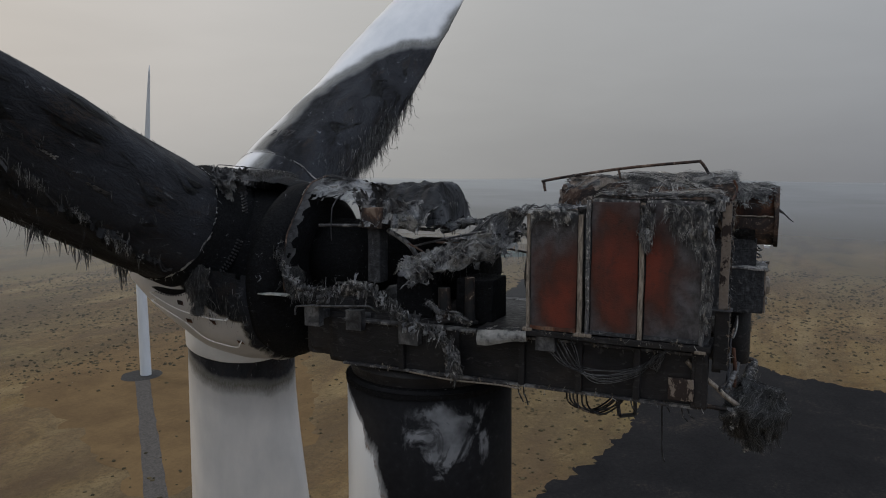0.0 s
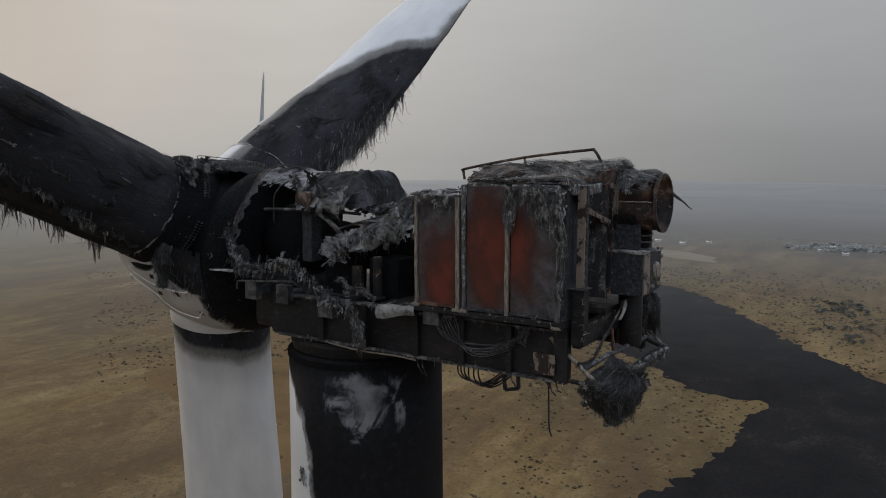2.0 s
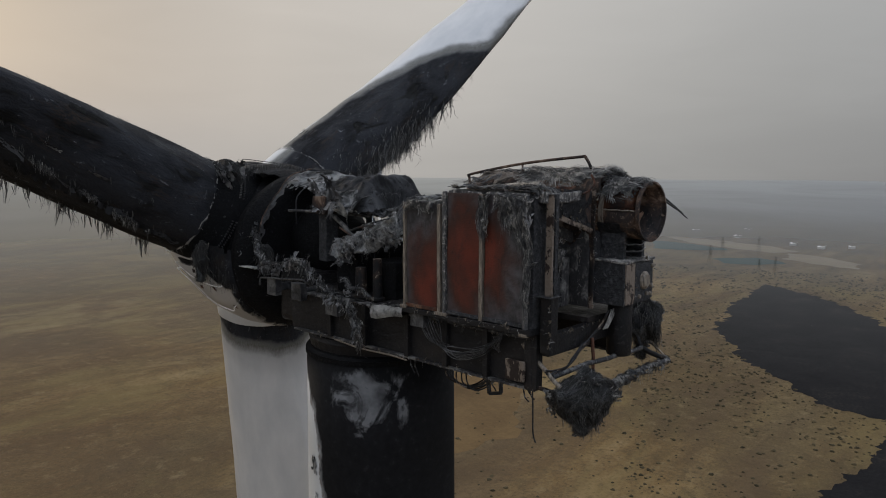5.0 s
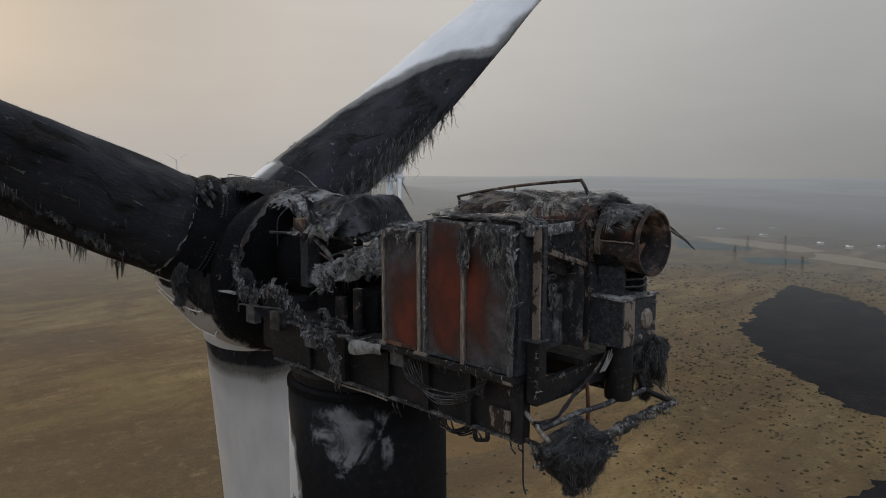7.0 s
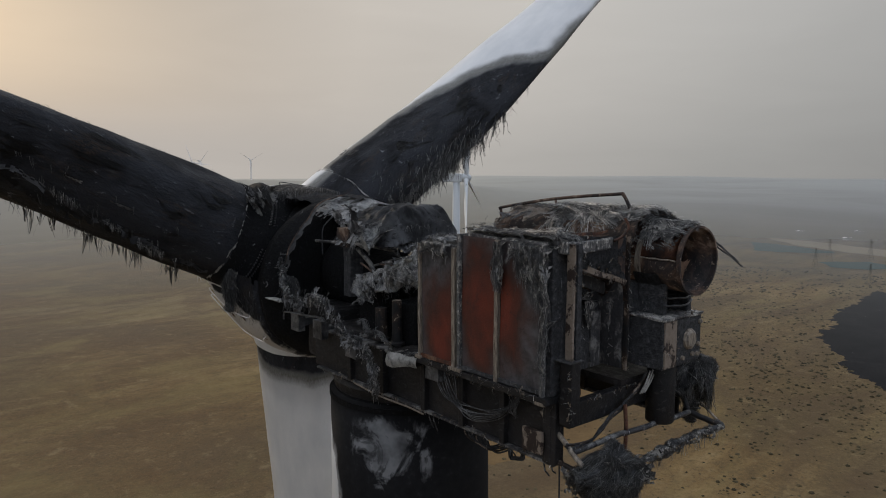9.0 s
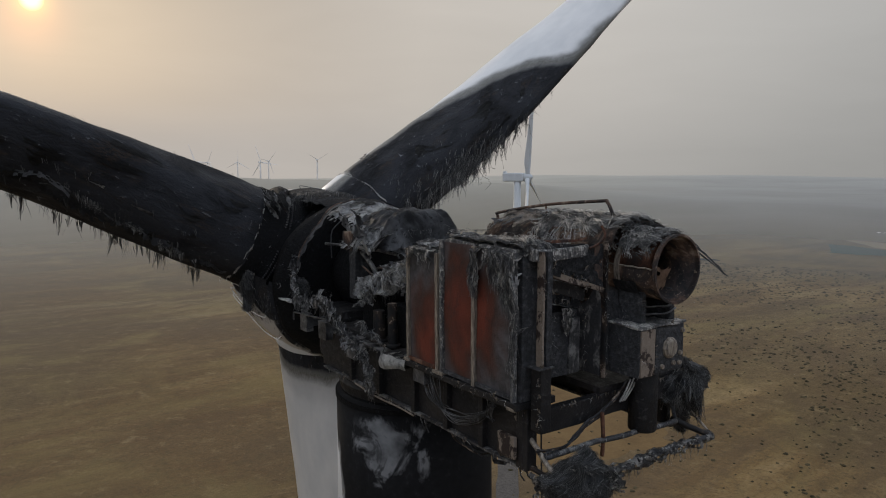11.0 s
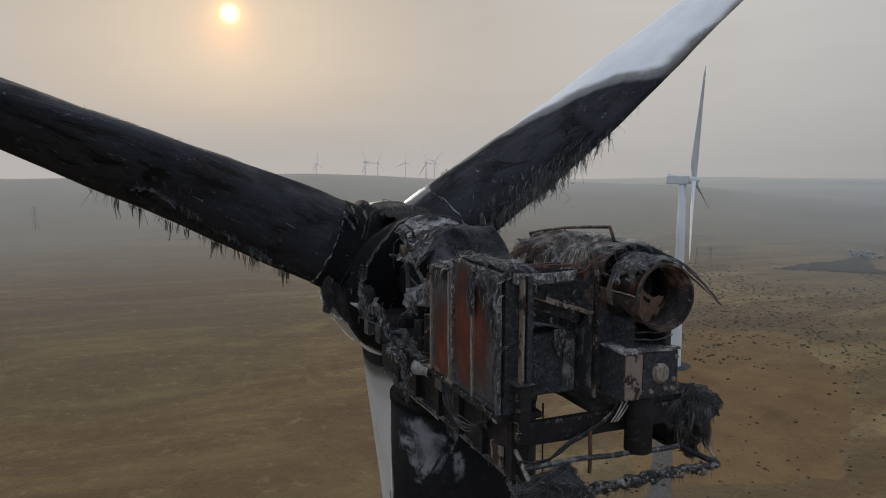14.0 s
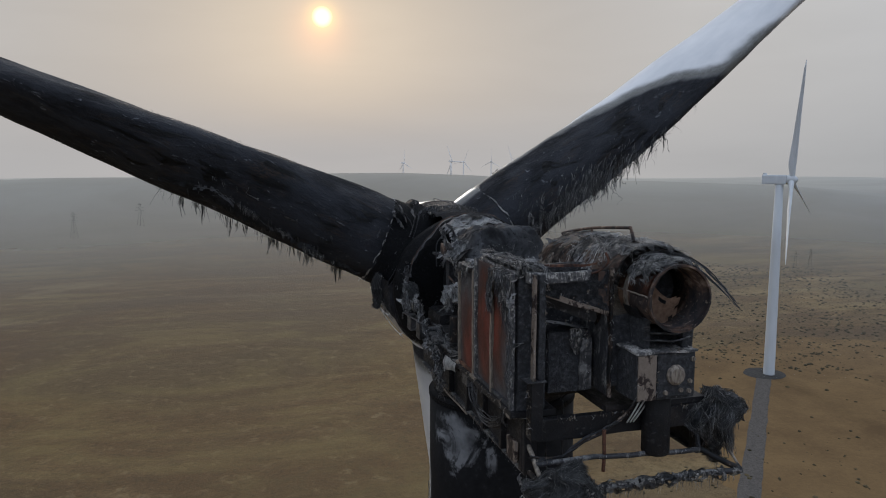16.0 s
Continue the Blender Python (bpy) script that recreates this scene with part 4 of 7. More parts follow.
def tussock(bm, x, y, z, r):
    top = bm.verts.new((x + r2.uniform(-0.2, 0.2) * r, y + r2.uniform(-0.2, 0.2) * r, z + r * r2.uniform(0.45, 0.8)))
    n = 6
    lowr = [bm.verts.new((x + r * math.cos(a) * q, y + r * math.sin(a) * q, z - 0.05)) for a, q in ((2 * math.pi * i / n, r2.uniform(0.7, 1.25)) for i in range(n))]
    midr = [bm.verts.new((x + 0.8 * r * math.cos(a) * q, y + 0.8 * r * math.sin(a) * q, z + r * r2.uniform(0.25, 0.55))) for a, q in ((2 * math.pi * (i + 0.5) / n, r2.uniform(0.6, 1.2)) for i in range(n))]
    for i in range(n):
        j = (i + 1) % n
        bm.faces.new((lowr[i], lowr[j], midr[i]))
        bm.faces.new((lowr[j], midr[j], midr[i]))
        bm.faces.new((midr[i], midr[j], top))


count = 0
while count < 9000:
    d, a = r2.uniform(60, 640), radians(r2.uniform(-62, 100))
    x, y = d * math.sin(a), d * math.cos(a)
    dense = noise.noise(Vector((x * 0.012, y * 0.012, 1.0))) + 0.35 * noise.noise(Vector((x * 0.05, y * 0.05, 4.0)))
    right = 0.30 if a > radians(30) else -1.2
    inside = False
    for (x0, y0), (x1, y1) in zip(BURN, BURN[1:] + BURN[:1]):
        if (y0 > y) != (y1 > y) and x < x0 + (y - y0) * (x1 - x0) / (y1 - y0):
            inside = not inside
    if d < 320 and radians(28) < a < radians(64) and r2.random() < 0.85:
        continue
    if inside or dense + right < r2.uniform(-0.25, 0.45):
        continue
    tussock(bm, x, y, ground_z(x, y), r2.choice((0.22, 0.3, 0.38, 0.46, 0.56, 0.75)) * (0.75 + d / 700))
    count += 1
tagged(part("scrub", bm, "scrub"), "scattered low dry sagebrush tussocks on the plain", "scrub", kind="stuff")

# a darker burnt hollow and a clump of trees further off
pts = [(468, 416), (492, 406), (506, 388), (524, 374), (548, 352), (556, 362), (540, 384), (556, 400), (590, 425), (622, 452), (606, 452), (575, 434), (552, 432), (515, 432)]
hollow = patch("burnt_hollow", pts, "burnt_grass", 0.0, 5.0, 2.5, "dark burnt hollow in the far grassland", "burnt ground")
for v in hollow.data.vertices:
    v.co.z = ground_z(v.co.x, v.co.y) + 1.2


def thicket(name, brg, dist, spread, n, size, label):
    b = bmesh.new()
    for i in range(n):
        bb, dd = radians(brg + r2.gauss(0, spread)), dist + r2.gauss(0, 14)
        x, y = dd * math.sin(bb), dd * math.cos(bb)
        z = ground_z(x, y)
        hgt = size * r2.uniform(0.5, 1.2)
        tube(b, [(x, y, z - 0.3), (x + 0.2, y, z + hgt * 0.6)], 0.25, 5, 0.5)
        for _ in range(9):
            tussock(b, x + r2.gauss(0, size * 0.3), y + r2.gauss(0, size * 0.3), z + hgt * r2.uniform(0.2, 0.75), size * r2.uniform(0.18, 0.35))
    return tagged(part(name, b, "hazy_leaf" if dist > 600 else "dark_scrub"), label, "trees", kind="stuff")


thicket("far_trees", 86.8, 850, 1.6, 60, 7.0, "hazy grey-green trees round far farm sheds")
thicket("far_bushes", 87.6, 485, 0.9, 30, 3.0, "dark rocky bushes along a shallow gully")
thicket("far_bushes", 88.6, 420, 1.0, 24, 2.5, "dark rocky bushes beside the fire scar")
thicket("far_trees", 53.8, 765, 0.5, 22, 5.0, "dark clump of far trees at a hollow")

# ---- smoke haze painted on a shallow see-through bowl over far ground, denser with distance ----
hz = bpy.data.materials.new("smoke_haze")
hz.use_nodes = True
k = Nodes(hz.node_tree)
hz.node_tree.nodes.clear()
pos = k.n("ShaderNodeTexCoord").outputs["Object"]
px, py, pz = separate(k, pos)
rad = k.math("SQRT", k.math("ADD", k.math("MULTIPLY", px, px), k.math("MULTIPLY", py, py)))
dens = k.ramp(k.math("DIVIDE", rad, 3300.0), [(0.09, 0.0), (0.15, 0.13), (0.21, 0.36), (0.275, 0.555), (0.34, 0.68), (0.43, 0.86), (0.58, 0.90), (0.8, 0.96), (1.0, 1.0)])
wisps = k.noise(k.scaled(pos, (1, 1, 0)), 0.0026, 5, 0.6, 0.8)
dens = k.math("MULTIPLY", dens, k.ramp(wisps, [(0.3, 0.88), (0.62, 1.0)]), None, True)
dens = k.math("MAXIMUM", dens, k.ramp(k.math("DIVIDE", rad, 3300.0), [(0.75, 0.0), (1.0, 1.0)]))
# haze tone painted paler towards the sun and the far rim to meet the sky
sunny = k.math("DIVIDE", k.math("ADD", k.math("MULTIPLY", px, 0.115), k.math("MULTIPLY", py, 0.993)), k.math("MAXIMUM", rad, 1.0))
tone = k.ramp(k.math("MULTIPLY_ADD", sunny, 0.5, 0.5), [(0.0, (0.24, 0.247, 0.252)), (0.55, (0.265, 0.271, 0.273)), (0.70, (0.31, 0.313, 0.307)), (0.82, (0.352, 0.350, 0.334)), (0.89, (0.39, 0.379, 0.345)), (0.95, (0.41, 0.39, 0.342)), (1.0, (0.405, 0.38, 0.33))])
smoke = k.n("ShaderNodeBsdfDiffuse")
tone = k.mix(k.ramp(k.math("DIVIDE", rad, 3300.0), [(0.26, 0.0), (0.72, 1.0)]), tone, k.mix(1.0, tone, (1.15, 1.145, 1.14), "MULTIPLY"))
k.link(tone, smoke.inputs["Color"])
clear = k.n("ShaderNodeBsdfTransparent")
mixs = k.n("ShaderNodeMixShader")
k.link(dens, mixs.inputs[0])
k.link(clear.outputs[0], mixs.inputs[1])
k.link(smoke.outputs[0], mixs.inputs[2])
k.link(mixs.outputs[0], k.n("ShaderNodeOutputMaterial").inputs["Surface"])
M["smoke_haze"] = hz
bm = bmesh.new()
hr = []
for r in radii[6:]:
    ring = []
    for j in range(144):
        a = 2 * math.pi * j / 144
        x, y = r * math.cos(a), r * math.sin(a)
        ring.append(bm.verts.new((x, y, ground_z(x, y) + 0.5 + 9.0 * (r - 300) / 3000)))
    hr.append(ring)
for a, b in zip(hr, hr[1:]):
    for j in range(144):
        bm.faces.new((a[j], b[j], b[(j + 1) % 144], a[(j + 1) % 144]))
haze = tagged(part("smoke_haze", bm, "smoke_haze", None, "", True), "thin see-through sheet painted as grey wildfire smoke haze over the far plain", "smoke", kind="structure")
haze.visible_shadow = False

# ---- the burnt turbine: tower ----
tower = thing("tower", "white tubular steel tower, burnt black below its top", "wind turbine tower", at=(0, 0, GROUND))
bm = bmesh.new()
lathe(bm, [(z - GROUND, r) for z, r in ((GROUND, 2.3), (-60, 2.1), (-30, 1.85), (-9, 1.60), (-3.2, 1.555), (-1.35, 1.54))], UP, 96)
part("shell", bm, "tower_paint", tower, "", True)
bm = bmesh.new()
lathe(bm, [(z - GROUND, r) for z, r in ((-1.48, 1.545), (-1.48, 1.565), (-1.38, 1.565), (-1.38, 1.45), (-1.0, 1.45))], UP, 64)
part("flange", bm, "soot", tower, "scorched steel flange")
# blistered paint skins standing off the shell
for ang, z, w, h in ((2.91, -3.72, 0.24, 0.40), (2.97, -4.5, 0.12, 0.5), (2.86, -5.2, 0.2, 0.4)):
    bm = bmesh.new()

    def flake(u, v, ang=ang, z=z, w=w, h=h):
        a = ang + (u - 0.5) * w / 1.55 + 0.06 * noise.noise(Vector((v * 4, ang, 1)))
        r = 1.556 + 0.035 * (0.5 + noise.noise(Vector((u * 3, v * 3, ang))))
        return Vector((r * math.cos(a), r * math.sin(a), z + (v - 0.5) * h + 0.06 * noise.noise(Vector((u * 4, ang, 3))) - GROUND))

    sheet(bm, flake, 9, 9, 0.006, 0.55, rng, 0.03)
    part("paint_flake", bm, "sheet_pale", tower, "curled grey paint flake")

# ---- rotor: spinner, hub and blades, tilted a little upwards ----
HUB = Vector((-0.05, 4.45, 0.65))
rotor = thing("rotor", "burnt wind turbine rotor with white spinner and three blades", "rotor", at=HUB)
rotor.rotation_euler = (radians(5.5), 0, 0)
PROFILE = [(-1.70, 1.72), (-1.6, 1.80), (-0.9, 1.89), (0.5, 1.89), (1.1, 1.78), (1.55, 1.42), (2.0, 0.9), (2.3, 0.4), (2.4, 0.03)]


def nose(y, deg, off=0.0):
    """A point on the spinner's skin (rotor coordinates)."""
    r = float(np.interp(y, [p[0] for p in PROFILE], [p[1] for p in PROFILE])) + off
    return Vector((r * math.cos(radians(deg)), y, r * math.sin(radians(deg)) - 0.18))


bm = bmesh.new()
FINE = [(float(y), float(np.interp(y, [p[0] for p in PROFILE], [p[1] for p in PROFILE]))) for y in np.linspace(-1.70, 0.6, 24)]
lathe(bm, [(-1.70, 1.2)] + FINE + PROFILE[4:], Matrix.Translation((0, 0, -0.18)), 120, 0.02)
for v in bm.verts:
    low_ = min(1.0, max(0.0, (-0.45 - v.co.z) / 1.2))
    if v.co.y > -0.5:
        v.co.y = -0.5 + (v.co.y + 0.5) * (1 - 0.72 * low_)
for f in bm.faces[:]:
    c = f.calc_center_median() + Vector((0, 0, 0.18))
    deg = math.degrees(math.atan2(c.z, c.x)) % 360
    w = 0.35 * noise.noise(c * 2.3) + 0.18 * noise.noise(c * 6.1)
    if c.y + w < -0.55 and 108 + 14 * w < deg < 174 + 10 * w:
        bm.faces.remove(f)
shell = part("spinner_shell", bm, "spinner_paint", rotor, "", True)
bm = bmesh.new()
lathe(bm, [(-1.75, 0.5), (-1.7, 1.25), (-1.3, 1.42), (-0.3, 1.48), (0.5, 1.2), (0.8, 0.3)], Matrix.Translation((0, 0, -0.1)), 48, 0.06)
part("hub_casting", bm, "soot", rotor, "soot-black cast hub laid bare", True)
bm = bmesh.new()
lathe(bm, [(-2.25, 0.8), (-2.25, 1.42), (-2.1, 1.58), (-1.85, 1.74), (-1.66, 1.74), (-1.66, 1.0)], Matrix.Translation((0, 0, -0.12)), 72, 0.05)
part("hub_rear", bm, "soot", rotor, "soot-black back of the hub", True)
for pts in ([(0.41, 194), (-0.13, 200), (-0.77, 202), (-1.26, 202)], [(0.40, 199), (-0.27, 209), (-0.63, 220), (-1.21, 224), (-1.37, 220)], [(-0.05, 116), (-0.33, 102), (-0.86, 96), (-1.2, 95)], [(0.4, 95), (-0.24, 91), (-0.8, 84), (-1.2, 82)]):
    bm = bmesh.new()
    ends = [nose(*pts[0], 0.0)] + [nose(y, d, 0.07) for y, d in pts] + [nose(*pts[-1], 0.0)]
    tube(bm, bow(ends, 5), 0.013 if pts[0][1] > 150 else 0.009, 6)
    part("handrail", bm, "bright_rail" if pts[0][1] > 150 else "grey_flake", rotor, "thin pale metal handrail" if pts[0][1] > 150 else "thin scorched metal handrail")
for y, d in ((-0.93, 206), (-0.33, 209), (-0.24, 197), (-1.34, 221)):
    bm = bmesh.new()
    c = nose(y, d, 0.012)
    u = Vector((-math.sin(radians(d)), 0, math.cos(radians(d))))
    v = Vector((0, 1, 0))
    q = [bm.verts.new(c + u * a * 0.05 + v * b * 0.07) for a, b in ((-1, -1), (1, -1), (1, 1), (-1, 1))]
    f = bm.faces.new(q)
    bmesh.ops.solidify(bm, geom=[f], thickness=0.012)
    part("step_plate", bm, "rust_steel", rotor, "small rusty step plate")

ROOT, LENGTH = 1.12, 47.0
for key, ang, label in (("a", 156.5, "blade burnt black, fibres hanging from its torn edge"),
                        ("b", 36.5, "white blade with a charred root half and hanging fibres"),
                        ("c", 276.5, "clean white blade hanging down, sooty at its root")):
    bm = bmesh.new()
    CHORD, TWIST, BELLY = {"a": (2.62, 1.2, 1.25), "b": (2.55, 1.0, 0.92), "c": (3.2, 0.05, 1.0)}[key]
    CUT = {"a": 0.10, "b": 0.13, "c": 0.0}[key]
    SHAPE = (LENGTH, ROOT, CHORD, TWIST, BELLY, CUT)
    blade_mesh(bm, LENGTH, ROOT, CHORD, 1.75, 70, 64, 0.0 if key == "c" else 0.045, TWIST, BELLY, CUT)
    bl = part("blade", bm, "blade_" + key, rotor, label, True)
    bl.matrix_basis = Matrix.Translation((0.09, -0.11, 0) if key == "c" else (0, 0, 0)) @ Matrix.Rotation(-radians(ang), 4, "Y") @ Matrix.Rotation(radians(3.5), 4, "Z")
    down = (Matrix.Rotation(radians(5.5), 4, "X") @ bl.matrix_basis).to_3x3().inverted() @ Vector((0, 0, -1))
    X = Matrix.Rotation(-math.pi / 2, 4, "Z")
    bm = bmesh.new()
    lathe(bm, [(0.6, 1.1), (0.62, 1.29), (1.50, 1.29), (1.53, 1.16), (1.90, 1.15), (1.96, 1.12)] if key == "a" else [(0.75, 1.05), (0.8, 1.20), (2.0, 1.17), (2.04, 1.12)] if key == "c" else [(0.75, 1.05), (0.8, 1.165), (1.90, 1.15), (1.96, 1.12)], X, 72, 0.03)
    part("root_collar", bm, {"a": "soot", "b": "blade_b", "c": "gelcoat"}[key], bl, {"a": "soot-black root collar", "b": "half-sooted white root collar", "c": "white root collar"}[key], True)
    if key == "c":
        continue
    bm = bmesh.new()
    for i in range(128 if key == "a" else 0):
        a = 2 * math.pi * i / 128
        if noise.noise(Vector((2 * math.cos(a), 2 * math.sin(a), 1.5))) < -0.25:
            continue
        for row in (1.36, 1.45):
            bmesh.ops.create_cone(bm, cap_ends=True, segments=6, radius1=0.019, radius2=0.015, depth=0.07,
                                  matrix=Matrix.Translation((row, 1.30 * math.cos(a), 1.30 * math.sin(a))) @ Vector((0, math.cos(a), math.sin(a))).to_track_quat("Z", "Y").to_matrix().to_4x4())
    if key == "b":
        bm.free()
    else:
        part("bolt_ring", bm, "grey_flake", bl, "ring of scorched bolt heads")
    # crusty pale lip where the root joint has burnt open, broken in places
    bm = bmesh.new()
    for i in range(200):
        a = 2 * math.pi * i / 200
        w = 0.030 * (0.1 + 1.7 * max(0.0, 0.1 + noise.noise(Vector((5 * math.cos(a), 5 * math.sin(a), 2 if key == "a" else 6)))))
        if w < 0.005:
            continue
        s = 1.97 + 0.05 * noise.noise(Vector((4 * math.cos(a), 4 * math.sin(a), 3))) + 0.02 * rng.random()
        q = []
        for da, ds in ((0.0, -w), (0.036, -w * rng.uniform(0.3, 1.0)), (0.036, w), (0.0, w * rng.uniform(0.3, 1.0))):
            r = 1.135 + 0.02 * rng.random()
            q.append(bm.verts.new((s + ds, r * math.cos(a + da), r * math.sin(a + da))))
        bmesh.ops.solidify(bm, geom=[bm.faces.new(q)], thickness=0.012)
    strands(bm, rng, [(1.97, 1.15 * math.cos(a), 1.15 * math.sin(a)) for a in (rng.uniform(0, 2 * math.pi) for _ in range(60))], down * 0.5 + Vector((-0.6, 0, 0)), 0.12, 0.4, 0.004, 3, 0.2, down)
    part("torn_lip", bm, "pale_scrap", bl, "crusty pale torn lip")
    # fibres hanging from the lower edge
    bm, bm2 = bmesh.new(), bmesh.new()
    if key == "a":
        for _ in range(230):
            s = rng.uniform(2.3, 7.6)
            if noise.noise(Vector((s * 2.4, 4.0, 1.0))) < -0.02:
                continue
            p = skin(s, rng.gauss(0.98, 0.09), *SHAPE)
            strands(bm2 if rng.random() < 0.9 else bm, rng, [p], down, 0.42 * rng.choice((0.3, 0.5, 0.7, 1.0)), 0.16, 0.007, 6, 0.26, down)
        for s in (2.6, 2.75, 3.4, 3.9, 4.35, 4.5, 5.1, 5.6, 6.4, 6.9):
            for _ in range(3):
                lock(bm2, rng, skin(s + rng.gauss(0, 0.08), 0.98, *SHAPE), down, rng.uniform(0.18, 0.5), 7, 0.03, 0.008, down)
    else:
        for c in (2.7, 3.1, 3.3, 3.9, 4.2, 4.6, 5.15, 5.4, 6.1, 6.6, 6.8, 7.3, 8.1):
            for _ in range(rng.randint(3, 9)):
                p = skin(c + rng.gauss(0, 0.09), math.pi + rng.gauss(0.05, 0.10), *SHAPE)
                strands(bm2 if rng.random() < 0.8 else bm, rng, [p], down, rng.choice((0.2, 0.35, 0.6)), 0.25, 0.009, 8, 0.5, down)
        for _ in range(80):
            s = min(max(rng.gauss(4.5, 0.8), 2.9), 7.0)
            if noise.noise(Vector((s * 3.1, 8.0, 2.0))) < 0.12:
                continue
            L = rng.uniform(0.2, 0.55) * (0.75 + 0.5 * noise.noise(Vector((s * 1.7, 0.3, 0.2))))
            lock(bm2 if rng.random() < 0.62 else bm, rng, skin(s, math.pi + rng.gauss(0.0, 0.08), *SHAPE), down, L, 7, 0.035, 0.007, down)
        for s in (4.6, 4.85, 5.2, 5.35, 5.9, 6.5, 6.6, 6.95):
            p = skin(s, math.pi, *SHAPE)
            lock(bm2, rng, p, down + Vector((rng.gauss(0, 0.15), 0, 0)), rng.uniform(0.35, 0.7), 10, 0.035, 0.008, down)
            strands(bm2, rng, [p] * 5, down, rng.uniform(0.6, 1.15), 0.3, 0.014, 12, 0.6, down)
    part("fibre_fringe", bm, "fibre", bl, "grey hanging glass fibres")
    part("charred_fringe", bm2, "dark_fibre", bl, "black hanging charred fibres")
    # locks of bared fibre and long peeled plies lying on the burnt skin
    bm, bm2 = bmesh.new(), bmesh.new()
    if key == "b":
        for _ in range(430):
            s = min(max(rng.gauss(4.3, 1.0), 2.5), 7.5)
            a = math.pi - abs(rng.gauss(0.0, 0.50))
            p = skin(s, a, *SHAPE)
            n = Vector((0, p.y + 0.2, p.z)).normalized()
            lock(bm if rng.random() < 0.36 else bm2, rng, p + n * 0.015, down + Vector((-0.75 + rng.gauss(0, 0.6), 0, 0)) + n * 0.03, rng.choice((0.12, 0.2, 0.35, 0.6)), 8, 0.03, 0.0042, down)
    else:
        for _ in range(45):
            s = rng.uniform(2.6, 6.8)
            a = rng.choice((2.05, 1.75, 1.55)) + rng.gauss(0, 0.06)
            p = skin(s, a, *SHAPE)
            n = Vector((0, p.y + 0.2, p.z)).normalized()
            lock(bm2 if rng.random() < 0.97 else bm, rng, p + n * 0.012, down + n * 0.05, rng.uniform(0.08, 0.26), 4, 0.02, 0.005, down)
    part("skin_tuft", bm, "fibre", bl, "locks of bare grey fibre")
    part("charred_tuft", bm2, "dark_fibre", bl, "charred locks of fibre")
    bm = bmesh.new()
    for _ in range(18):
        s = rng.uniform(2.6, 9.0) if key == "a" else rng.uniform(2.8, 7.5)
        a = rng.uniform(1.5, 3.1) if key == "a" else rng.uniform(1.7, 2.9)
        L, W = rng.uniform(0.5, 1.6), rng.uniform(0.05, 0.20)

        def ply(u, v, s=s, a=a, L=L, W=W):
            q = skin(s + (u - 0.5) * L + 0.1 * (v - 0.5), a + (v - 0.5) * W * (1 - abs(2 * u - 1) ** 3) + 0.22 * noise.noise(Vector((u * 2, s, a))), *SHAPE)
            n = Vector((0, q.y + 0.2, q.z)).normalized()
            return q + n * (0.006 + 0.025 * (1 - v) * abs(noise.noise(Vector((u * 3 + s, 0.5, a)))))

        sheet(bm, ply, 22, 2, 0.006, 0.1, rng, 0.0)
    part("peeled_ply", bm, "laminate", bl, "peeled burnt laminate plies")
    if key == "a":
        # thin pale shards standing off along the torn line
        for s, a, L, W in ((4.35, 2.02, 0.45, 0.10), (3.62, 1.62, 0.34, 0.16), (5.3, 2.02, 0.30, 0.05)):
            bm = bmesh.new()

            def shard(u, v, s=s, a=a, L=L, W=W):
                q = skin(s + (u - 0.5) * L, a + (v - 0.5) * W * (1 - 0.75 * u) - 0.03 * u, *SHAPE)
                n = Vector((0, q.y + 0.2, q.z)).normalized()
                return q + n * (0.012 + 0.03 * v)

            sheet(bm, shard, 12, 3, 0.006, 0.3, rng, 0.0)
            part("torn_flake", bm, "sheet_pale", bl, "pale torn laminate shard")
        # torn ledge of plies standing off along the lower flank
        for i in range(15):
            s, a = 2.5 + 0.30 * i + rng.gauss(0, 0.08), 1.62 + 0.16 * noise.noise(Vector((i * 0.35, 2, 7))) + rng.gauss(0, 0.06)
            L, W = rng.uniform(0.5, 1.3), rng.uniform(0.03, 0.08)
            bm = bmesh.new()

            def ledge(u, v, s=s, a=a, L=L, W=W):
                q = skin(s + (u - 0.5) * L, a - 0.05 * v + 0.12 * noise.noise(Vector((u * 3 + s, a, 0.5))), *SHAPE)
                n = Vector((0, q.y + 0.2, q.z)).normalized()
                return q + n * (W * v * (0.5 + abs(noise.noise(Vector((u * 4 + s * 3, 2, 1)))) * 1.6)) + down * W * 0.5 * v

            sheet(bm, ledge, 14, 4, 0.006, 0.4, rng, 0.02)
            part("peeled_ply", bm, "laminate" if i % 4 else "sheet_dark", bl, "torn ply standing off the skin")
        bm, bm2 = bmesh.new(), bmesh.new()
        for s0, s1, n_, long_ in ((3.15, 3.75, 60, 0.22), (4.1, 4.5, 26, 0.16), (5.0, 5.6, 34, 0.2), (2.85, 2.95, 8, 0.14)):
            for _ in range(n_):
                s = rng.uniform(s0, s1)
                p = skin(s, 1.60 + 0.05 * (s - 3.4) + rng.gauss(0, 0.02), *SHAPE)
                n = Vector((0, p.y + 0.2, p.z)).normalized()
                lock(bm if rng.random() < 0.4 else bm2, rng, p + n * 0.03, down, long_ * rng.uniform(0.4, 1.0), 5, 0.02, 0.004, down)
        part("skin_tuft", bm, "bright_fibre", bl, "curtain of bleached threads")
        part("charred_tuft", bm2, "dark_fibre", bl, "curtain of charred threads")
        # wisps along the upper edge
        bm = bmesh.new()
        strands(bm, rng, [skin(rng.uniform(2.2, 9), rng.gauss(3.9, 0.15), *SHAPE) for _ in range(160)], -down * 0.5 + Vector((0.9, 0, 0)), 0.09, 0.3, 0.005, 3, 0.2, down)
